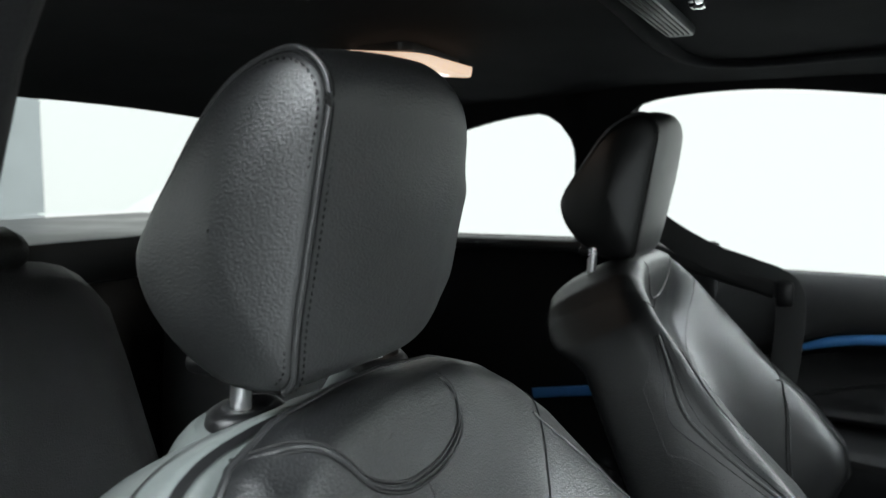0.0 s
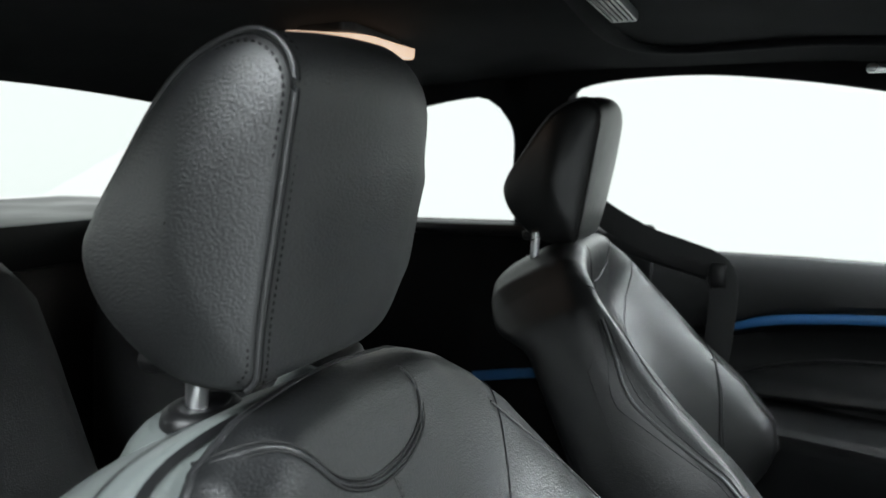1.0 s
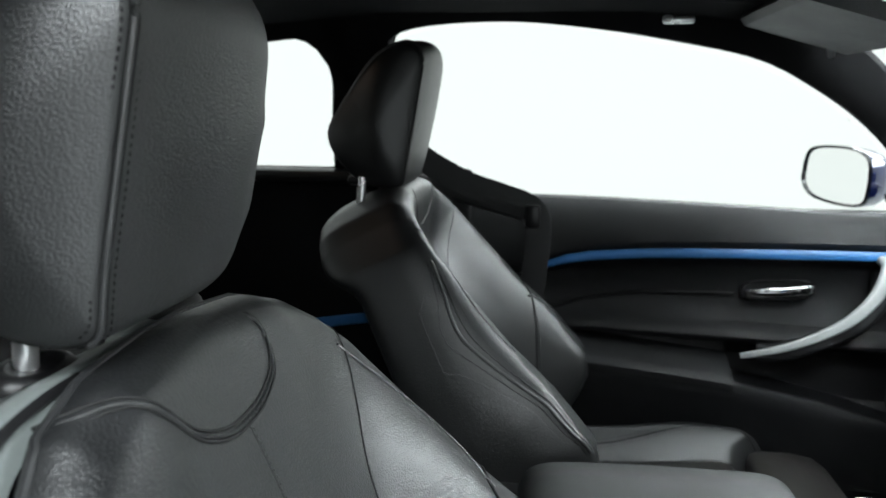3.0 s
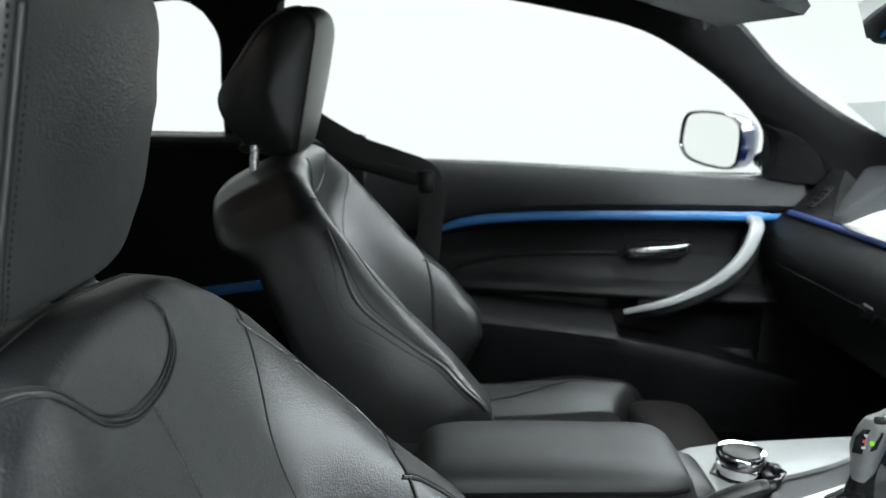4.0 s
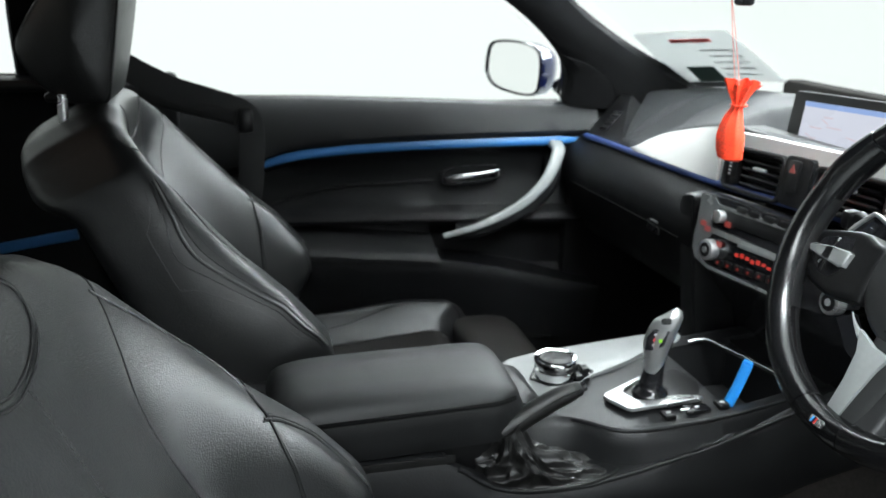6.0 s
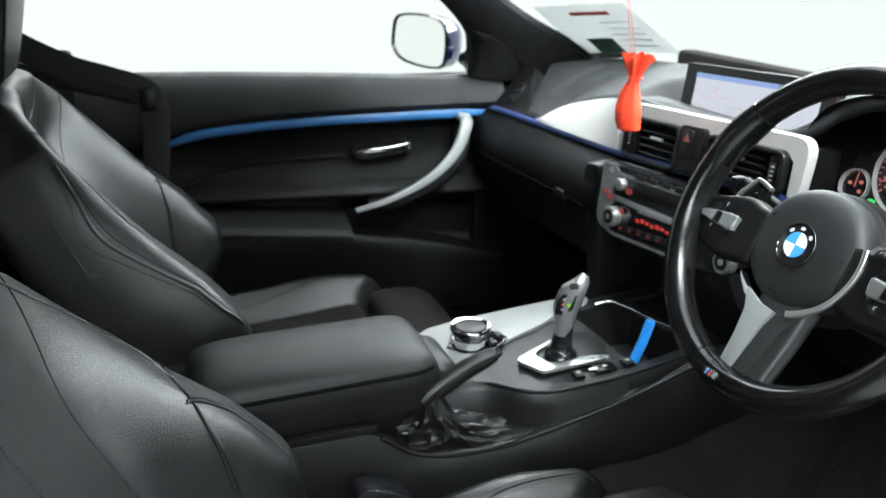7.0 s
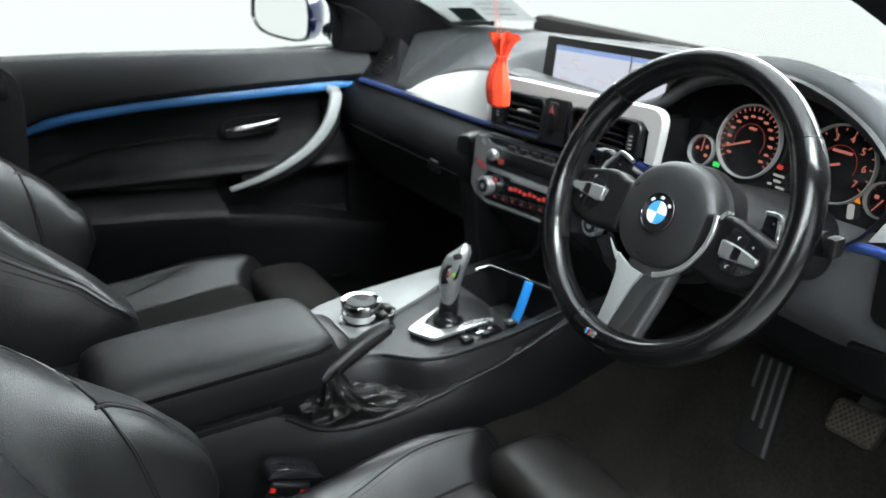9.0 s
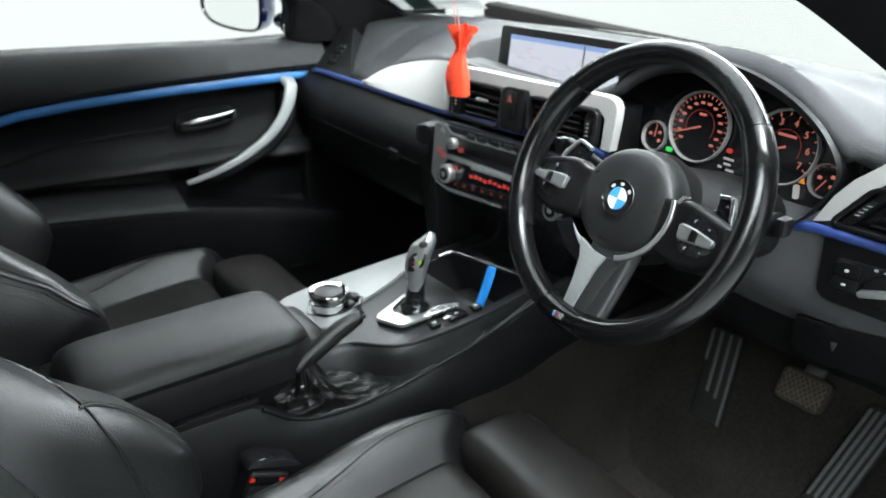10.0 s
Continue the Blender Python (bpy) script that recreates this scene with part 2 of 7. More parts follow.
def solo(name, bm, material, label, category, group="", kind="", flat_angle=40):
    return tagged(part(name, bm, material, None, flat_angle=flat_angle), label, category, group, kind)


def V(*a):
    return Vector(a)


def spline(pts, per=8, closed=False):
    """Catmull-Rom through the points."""
    P = [Vector(p) for p in pts]
    n = len(P)
    out = []
    for i in range(n if closed else n - 1):
        if closed:
            a, b, c, d = P[(i - 1) % n], P[i], P[(i + 1) % n], P[(i + 2) % n]
        else:
            a, b, c, d = P[max(i - 1, 0)], P[i], P[i + 1], P[min(i + 2, n - 1)]
        for k in range(per):
            t = k / per
            out.append(0.5 * ((2 * b) + (c - a) * t + (2 * a - 5 * b + 4 * c - d) * t * t + (3 * b - a - 3 * c + d) * t ** 3))
    if not closed:
        out.append(P[-1])
    return out


def loft(rings, close_ring=True, cap=True, close_path=False, bm=None):
    bm = bm or bmesh.new()
    vs = [[bm.verts.new(p) for p in r] for r in rings]
    n = len(rings[0])
    rows = list(zip(vs, vs[1:])) + ([(vs[-1], vs[0])] if close_path else [])
    for a, b in rows:
        for i in range(n if close_ring else n - 1):
            j = (i + 1) % n
            bm.faces.new((a[i], a[j], b[j], b[i]))
    if cap and close_ring and not close_path:
        bm.faces.new(list(reversed(vs[0])))
        bm.faces.new(vs[-1])
    return bm


def sweep(pts, prof, up=(0, 0, 1), closed=False, scale=None, bm=None):
    """Profile (u to the side, v up) along a path."""
    P = [Vector(p) for p in pts]
    n = len(P)
    up = Vector(up)
    rings = []
    for i, p in enumerate(P):
        a = P[(i - 1) % n] if closed or i else P[0]
        b = P[(i + 1) % n] if closed or i < n - 1 else P[-1]
        T = (b - a).normalized()
        S = T.cross(up)
        if S.length < 1e-4:
            S = T.cross(Vector((1, 0.01, 0)))
        S.normalize()
        Nn = S.cross(T)
        k = scale[i] if scale else 1.0
        rings.append([p + S * (u * k) + Nn * (v * k) for u, v in prof])
    return loft(rings, close_path=closed, bm=bm)


def circle2(r, n=10, ry=None):
    return [(r * math.cos(2 * math.pi * i / n), (ry or r) * math.sin(2 * math.pi * i / n)) for i in range(n)]


def rect2(w, h, r=0.0, n=4):
    """A rounded rectangle."""
    w, h = w / 2, h / 2
    if r <= 0:
        return [(-w, -h), (w, -h), (w, h), (-w, h)]
    out = []
    for cx, cy, a0 in ((w - r, -h + r, -90), (w - r, h - r, 0), (-w + r, h - r, 90), (-w + r, -h + r, 180)):
        for k in range(n + 1):
            a = radians(a0 + 90 * k / n)
            out.append((cx + r * math.cos(a), cy + r * math.sin(a)))
    return out


def tube(pts, r, n=8, closed=False, bm=None, scale=None):
    return sweep(pts, circle2(r, n), (0.013, 0.021, 1), closed, scale, bm)


def rbox(c, size, r=0.004, m=None, seg=2, bm=None):
    """A box with rounded edges, turned by the matrix m."""
    own = bm is None
    b = bmesh.new()
    bmesh.ops.create_cube(b, size=1.0)
    bmesh.ops.scale(b, vec=size, verts=b.verts)
    if r > 0:
        bmesh.ops.bevel(b, geom=b.edges[:], offset=min(r, min(size) * 0.49), segments=seg, affect="EDGES", profile=0.5)
    M = Matrix.Translation(c) @ (m.to_4x4() if m else Matrix.Identity(4))
    bmesh.ops.transform(b, matrix=M, verts=b.verts)
    if own:
        return b
    return merge(bm, b)


def merge(bm, b):
    me = bpy.data.meshes.new("tmp")
    b.to_mesh(me)
    b.free()
    bm.from_mesh(me)
    bpy.data.meshes.remove(me)
    return bm


def slab(poly, O, U, W, depth, bevel=0.0, bm=None, seg=2):
    """A plate with outline poly (u, w) in the plane O + u U + w W, thick by depth against its normal U x W."""
    O, U, W = Vector(O), Vector(U).normalized(), Vector(W).normalized()
    Nn = U.cross(W).normalized()
    b = bmesh.new()
    top = [b.verts.new(O + U * u + W * w) for u, w in poly]
    f = b.faces.new(top)
    ex = bmesh.ops.extrude_face_region(b, geom=[f])
    bmesh.ops.translate(b, vec=-Nn * depth, verts=[v for v in ex["geom"] if isinstance(v, bmesh.types.BMVert)])
    if bevel:
        es = [e for e in b.edges if all((v.co - O).dot(Nn) > -1e-6 for v in e.verts)]
        bmesh.ops.bevel(b, geom=es, offset=bevel, segments=seg, affect="EDGES", profile=0.6)
    return b if bm is None else merge(bm, b)


def disc(O, Nn, r, depth, n=32, bevel=0.0, bm=None):
    Nn = Vector(Nn).normalized()
    U = Nn.orthogonal().normalized()
    return slab([(r * math.cos(2 * math.pi * i / n), r * math.sin(2 * math.pi * i / n)) for i in range(n)], O, U, Nn.cross(U), depth, bevel, bm)


def ring(O, Nn, r, w, h, n=40, bm=None):
    """A flat hoop of inner radius r, width w, height h along the normal."""
    O, Nn = Vector(O), Vector(Nn).normalized()
    U = Nn.orthogonal().normalized()
    Wd = Nn.cross(U)
    rings = []
    for i in range(n):
        a = 2 * math.pi * i / n
        d = U * math.cos(a) + Wd * math.sin(a)
        rings.append([O + d * r, O + d * (r + w * 0.25) + Nn * h, O + d * (r + w * 0.75) + Nn * h, O + d * (r + w)])
    return loft(rings, close_path=True, cap=False, bm=bm)


def smooth01(x):
    x = min(1.0, max(0.0, x))
    return x * x * (3 - 2 * x)


def interp(x, xs, ys):
    return float(np.interp(x, xs, ys))


def sheet(fn, us, vs, bm=None):
    """A surface from fn(u, v)."""
    return loft([[fn(u, v) for u in us] for v in vs], close_ring=False, cap=False, bm=bm)


def thick_sheet(fn, us, vs, off):
    """A closed surface: fn and a copy moved by off."""
    off = Vector(off)
    rings = []
    for v in vs:
        row = [fn(u, v) for u in us]
        rings.append(row + [p + off for p in reversed(row)])
    return loft(rings)


def soft(x, xs, ys, w=0.012):
    """A broken line with its corners rounded off."""
    return sum(interp(x + w * k / 4, xs, ys) for k in range(-4, 5)) / 9


def lin(a, b, n):
    return [a + (b - a) * i / (n - 1) for i in range(n)]


def dashes(pts, step, size, normal_up, bm=None, gap=0.45):
    """Stitches: short rounded pegs along a path."""
    P = [Vector(p) for p in pts]
    bm = bm or bmesh.new()
    acc = 0.0
    for a, b in zip(P, P[1:]):
        seg = (b - a).length
        pos = 0.0
        while acc + (seg - pos) >= step:
            pos += step - acc
            acc = 0.0
            c = a.lerp(b, pos / seg)
            T = (b - a).normalized()
            S = T.cross(Vector(normal_up)).normalized()
            Nn = S.cross(T)
            hl, hw = step * (1 - gap) / 2, size / 2
            vs = [bm.verts.new(c + T * x + S * y + Nn * z) for x, y, z in
                  ((-hl, -hw, 0), (hl, -hw, 0), (hl, hw, 0), (-hl, hw, 0), (-hl * 0.7, 0, hw), (hl * 0.7, 0, hw))]
            for f in ((0, 1, 5, 4), (1, 2, 5), (2, 3, 4, 5), (3, 0, 4), (3, 2, 1, 0)):
                bm.faces.new([vs[k] for k in f])
        acc += seg - pos
    return bm


# ---- setting: booth and car shell ----
solo("ground", rbox((0, 0, -0.05), (400, 400, 0.1), 0), floor_m, "white painted floor of the photo booth", "floor", kind="structure")


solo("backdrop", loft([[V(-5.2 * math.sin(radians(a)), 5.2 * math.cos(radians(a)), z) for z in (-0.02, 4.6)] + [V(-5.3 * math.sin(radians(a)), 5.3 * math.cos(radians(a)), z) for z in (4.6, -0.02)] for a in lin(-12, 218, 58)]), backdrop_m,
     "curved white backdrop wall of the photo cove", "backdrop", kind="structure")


solo("booth_panel", rbox((-1.80, -4.30, 1.15), (0.42, 0.06, 2.3), 0.01, Matrix.Rotation(radians(-30), 3, "Z")), grey_m, "grey upright panel standing in the photo booth", "panel")


def side_x(z):
    return 0.725 - 0.42 * (z - 0.8)


LEAN_K = math.sqrt(1 + 0.42 ** 2)


def side_plate(poly, sign, depth=0.05, bevel=0.008, bm=None):
    """A plate in the leaning plane of the side windows; poly in (y, z)."""
    q = [(y, (z - 0.8) * LEAN_K) for y, z in poly]
    W = Vector((-sign * 0.42, 0, 1))
    O = Vector((sign * 0.725, 0, 0.8))
    if sign > 0:
        # U x W must point into the car
        return slab([(-u, w) for u, w in q], O, (0, -1, 0), W, depth, bevel, bm)
    return slab(q, O, (0, 1, 0), W, depth, bevel, bm)


WIN_TOP = [(-0.800, 1.085), (-0.790, 1.118), (-0.72, 1.134), (-0.584, 1.139), (-0.444, 1.127), (-0.307, 1.106), (-0.163, 1.075), (-0.048, 1.018), (0.03, 0.965),
           (0.085, 0.915), (0.119, 0.870), (0.124, 0.812)]


def band(inner, outer, sign, depth=0.06, n=48, bm=None):
    """A rounded rail between two lines given in (y, z), in the leaning plane of the side windows."""
    def even(pts):
        P = spline([(0, y, z) for y, z in pts], 6)
        d = [0.0]
        for a, b in zip(P, P[1:]):
            d.append(d[-1] + (b - a).length)
        ts = lin(0, d[-1], n)
        return [(float(np.interp(t, d, [p.y for p in P])), float(np.interp(t, d, [p.z for p in P]))) for t in ts]
    rings = []
    nin = Vector((-sign * 1.0, 0, -0.42)).normalized()
    for (y0, z0), (y1, z1) in zip(even(inner), even(outer)):
        a, b = V(sign * side_x(z0), y0, z0), V(sign * side_x(z1), y1, z1)
        rings.append([a - nin * depth, a - nin * 0.012, a.lerp(b, 0.06) + nin * 0.002, a.lerp(b, 0.3) + nin * 0.012, a.lerp(b, 0.7) + nin * 0.012,
                      a.lerp(b, 0.94) + nin * 0.002, b - nin * 0.012, b - nin * depth])
    return loft(rings, bm=bm)


def side_frame(sign, name):
    f = thing(name, (sign * 0.66, -0.3, 0.8), "black fabric-lined windscreen pillar and roof rail of the car", "car pillar", kind="structure")
    part("roof_rail", band(WIN_TOP, [(-0.88, 1.20), (-0.72, 1.21), (-0.58, 1.21), (-0.44, 1.205), (-0.30, 1.20), (-0.15, 1.175), (-0.01, 1.105), (0.118, 1.000), (0.249, 0.922), (0.33, 0.884), (0.40, 0.850), (0.50, 0.812)], sign, 0.05), headliner_m, f)
    part("centre_pillar", band([(-0.800, 0.78), (-0.800, 0.95), (-0.800, 1.085), (-0.79, 1.13), (-0.79, 1.20)], [(-0.94, 0.78), (-0.925, 0.96), (-0.915, 1.05), (-0.94, 1.10), (-1.0, 1.20)], sign, 0.05, 24), headliner_m, f)
    part("rear_pillar", band([(-0.90, 1.06), (-0.945, 1.103), (-0.975, 1.113), (-1.10, 1.094), (-1.28, 1.04), (-1.40, 0.96), (-1.43, 0.86)], [(-0.85, 1.20), (-0.95, 1.20), (-1.05, 1.195), (-1.25, 1.18), (-1.45, 1.12), (-1.75, 1.00), (-1.95, 0.86)], sign, 0.05, 30), headliner_m, f)
    return f


side_frame(-1, "pillar_left")
side_frame(1, "pillar_right")


def roof_z(x, y):
    return 1.190 - 0.035 * (x / 0.57) ** 2 - 0.03 * max(0, (y + 0.45) / 0.35) ** 2 - 0.015 * smooth01((-0.75 - y) / 0.3) - 0.06 * max(0, (-1.05 - y) / 0.45) ** 2


solo("ceiling", thick_sheet(lambda u, v: V(u, v, roof_z(u, v)), lin(-0.60, 0.60, 17), lin(-1.50, -0.08, 21), (0, 0, 0.035)), headliner_m,
     "dark anthracite fabric headliner of the car", "ceiling", kind="structure")


def screen_point(u, v):
    """Windscreen: u across (-1 to 1), v from its base (0) to the header (1)."""
    base, top = V(0.71 * u, 0.62 - 0.12 * u * u, 0.862 - 0.05 * u * u), V(0.565 * u, -0.05 - 0.05 * u * u, 1.175 - 0.01 * u * u)
    return base.lerp(top, v) + V(0, 0.01, 0.016) * math.sin(math.pi * v)


wind = solo("windscreen", thick_sheet(screen_point, lin(-1.10, 1.10, 19), lin(0, 1, 9), (0, 0.004, 0.004)), glass_m, "clear curved windscreen glass", "windscreen", kind="structure")
wind.visible_shadow = False
gl = [(y, z) for y, z in WIN_TOP[1:]] + [(0.10, 0.80), (-0.78, 0.82)]
win1 = solo("window_1", side_plate(gl, -1, 0.004, 0), glass_m, "clear side window glass of the passenger door", "car window", kind="structure")
win1.location.x -= 0.03
win1.visible_shadow = False
for sgn, nm in ((-1, "window_2"), (1, "window_3")):
    w2 = solo(nm, side_plate([(-0.92, 0.87), (-0.92, 1.09), (-0.97, 1.12), (-1.11, 1.10), (-1.30, 1.04), (-1.44, 0.87)], sgn, 0.004, 0), glass_m,
              "clear rear quarter window glass", "car window", kind="structure")
    w2.location.x += 0.03 * sgn
    w2.visible_shadow = False
rear_glass = solo("window_4", thick_sheet(lambda u, v: V(0.52 * u, -1.46 - 0.52 * v - 0.05 * (1 - u * u), 1.14 - 0.22 * v), lin(-1, 1, 9), lin(0, 1, 5), (0, 0, 0.004)),
                  glass_m, "clear sloping rear window glass", "car window", kind="structure")
rear_glass.visible_shadow = False

solo("floor", rbox((0, -0.65, 0.165), (1.40, 2.60, 0.05), 0.01), carpet_m, "black carpeted car floor", "car floor", kind="structure")
solo("pillar_base", rbox((-0.748, 0.34, 0.80), (0.04, 0.42, 0.20), 0.012), headliner_m, "black trim at the foot of the windscreen pillar", "car pillar", kind="structure")
solo("toe_board", thick_sheet(lambda u, v: V(u, v, 0.186 + 1.30 * max(0.0, v - 0.29) * smooth01((v - 0.27) / 0.09) + 0.004 * math.sin(21 * u + 9 * v)), lin(0.13, 0.71, 25), lin(0.26, 0.62, 25), (0, 0.01, -0.03)), carpet_m, "dark carpeted slope of the driver's footwell", "car floor", kind="structure")
TUN_X, TUN_K = [0.110, 0.124, 0.130, 0.138, 0.155, 0.185, 0.24], [1.0, 0.88, 0.64, 0.40, 0.17, 0.045, 0.0]
solo("tunnel_carpet", thick_sheet(lambda u, v: V(interp(u, range(7), TUN_X) + 0.003 * noise.noise(V(5 * v, u, 1)), v, 0.1935 + interp(u, range(7), TUN_K) * interp(v, [-0.56, -0.30, -0.05, 0.52], [0.11, 0.15, 0.235, 0.30])), lin(0, 6, 19), lin(-0.56, 0.60, 40), (-0.02, 0, -0.02)), carpet_m, "dark carpet down the side of the tunnel", "car floor", kind="structure")
solo("wall_front", rbox((0, 0.66, 0.50), (1.40, 0.05, 0.72), 0.01), carpet_m, "black carpeted bulkhead behind the pedals", "bulkhead", kind="structure")
solo("wall_rear", rbox((0, -1.52, 0.50), (1.36, 0.05, 0.72), 0.01), carpet_m, "dark bulkhead behind the rear seat", "bulkhead", kind="structure")
solo("parcel_shelf", rbox((0, -1.78, 0.875), (1.36, 0.62, 0.07), 0.01), plastic, "dark parcel shelf under the rear window", "parcel shelf", kind="structure")
solo("windscreen_base", rbox((0, 0.67, 0.815), (1.40, 0.16, 0.03), 0.012), plastic, "black plastic panel along the windscreen base", "windscreen base", kind="structure")
solo("cowl", rbox((0, 0.90, 0.768), (1.40, 0.28, 0.03), 0.012), body_m, "blue painted bonnet edge below the windscreen", "bonnet", kind="structure")
for sgn, nm in ((-1, "wall_left"), (1, "wall_right")):
    qp = thing(nm, (sgn * 0.7, -1.1, 0.5), "black moulded side panel beside the rear seat", "side panel", kind="structure")
    part("panel", rbox((sgn * 0.715, -1.11, 0.53), (0.06, 0.90, 0.70), 0.012), headliner_m, qp)
    part("ledge", rbox((sgn * 0.685, -1.15, 0.868), (0.09, 0.80, 0.024), 0.01), plastic, qp)
    part("blue_strip", sweep(spline([(sgn * 0.682, -1.01, 0.562), (sgn * 0.682, -0.93, 0.575), (sgn * 0.682, -0.86, 0.585)], 4), rect2(0.006, 0.020, 0.002)), blue_m, qp, "blue lacquered trim strip")
solo("sill", rbox((0.735, -0.25, 0.25), (0.09, 0.95, 0.13), 0.015), plastic, "black plastic sill of the open door", "door sill", kind="structure")
solo("kick_panel", rbox((0.735, 0.44, 0.51), (0.05, 0.50, 0.66), 0.012), plastic, "black plastic side panel of the footwell", "side panel", kind="structure")
solo("kick_panel", rbox((-0.740, 0.41, 0.475), (0.06, 0.54, 0.59), 0.012), plastic, "black plastic side panel of the footwell", "side panel", kind="structure")

bt_ = thing("pillar_trim", (0.60, -0.82, 0.95), "dark grey fabric-covered centre pillar trim by the door", "car pillar", kind="structure")
part("trim", loft([[V(x, -0.780, z), V(x + 0.012, -0.770, z), V(x + 0.10, -0.765, z), V(x + 0.10, -0.90, z), V(x + 0.015, -0.90, z), V(x, -0.885, z)] for x, z in ((0.560, 1.16), (0.583, 1.083), (0.595, 1.055), (0.610, 1.0), (0.635, 0.90), (0.66, 0.78))]), door_pad_m, bt_)

# ---- seats ----
RA, RN = V(0, -0.438, 0.899), V(0, 0.899, 0.438)
A_LEV = [0.0, 0.05, 0.10, 0.16, 0.24, 0.325, 0.40, 0.441, 0.464, 0.478, 0.484]
A_WID = [0.240, 0.262, 0.266, 0.258, 0.242, 0.222, 0.196, 0.164, 0.134, 0.090, 0.015]


def seat_w(a):
    return interp(a, A_LEV, A_WID)


def seat_top(s):
    return interp(abs(s), A_WID[::-1], A_LEV[::-1]) if abs(s) < 0.2 else 0.33


def seat_dist(s, a):
    return max(0.0, min(seat_w(a) - abs(s), seat_top(s) - a if abs(s) < 0.2 else 1.0, a + 0.02))


def seat_n(s, a, back=False, deep=0.0):
    """Depth of the backrest's front or back, across the recline."""
    mid = -0.030
    d = seat_dist(s, a)
    if back:
        e = 0.035
        b = -0.100 - 0.035 * smooth01((a - 0.36) / 0.06) - 0.02 * (1 - abs(s) / 0.26)
    else:
        e = 0.030
        h = interp(a, [0, 0.04, 0.08, 0.164, 0.24, 0.325, 0.407, 0.45], [0.05, 0.095, 0.105, 0.085, 0.055, 0.030, 0.010, 0.0])
        r_in, r_out = 0.105 - 0.02 * (a / 0.48), min(0.188, seat_w(a) - 0.018)
        c0 = 0.004 - deep * smooth01((0.46 - a) / 0.10)
        b = c0 + (h - c0) * smooth01((abs(s) - r_in) / max(0.03, r_out - r_in)) - 0.006 * math.cos(min(1, abs(s) / 0.1) * math.pi / 2)
    c = 1 - min(1, d / e)
    q = (1 - c ** 4) ** 0.25 if back else math.sqrt(max(0.0, 1 - c * c))
    return mid + (b - mid) * q


def seat_pt(xc, s, a, back=False, lift=0.0):
    up = 0.012 * smooth01((a - 0.15) / 0.27) + 0.006 * (1 - smooth01((abs(s) - 0.05) / 0.12)) * smooth01((a - 0.38) / 0.10) if xc < 0 else 0.0
    return V(xc + s, -0.50, 0.45) + RA * (a + up) + RN * (seat_n(s, a, back, 0.045 if xc < 0 else 0.0) + lift)


def seat_grid(xc, back, lo=0.0, hi=1.0):
    us = [math.sin(math.pi / 2 * u) if abs(u) <= 1 else u for u in lin(-1, 1, 65)]
    lev = [a for a in lin(0, 0.40, 33) + lin(0.4035, 0.4835, 28) if lo <= a <= hi]
    return sheet(lambda u, a: seat_pt(xc, u * seat_w(a), a, back), us, lev)


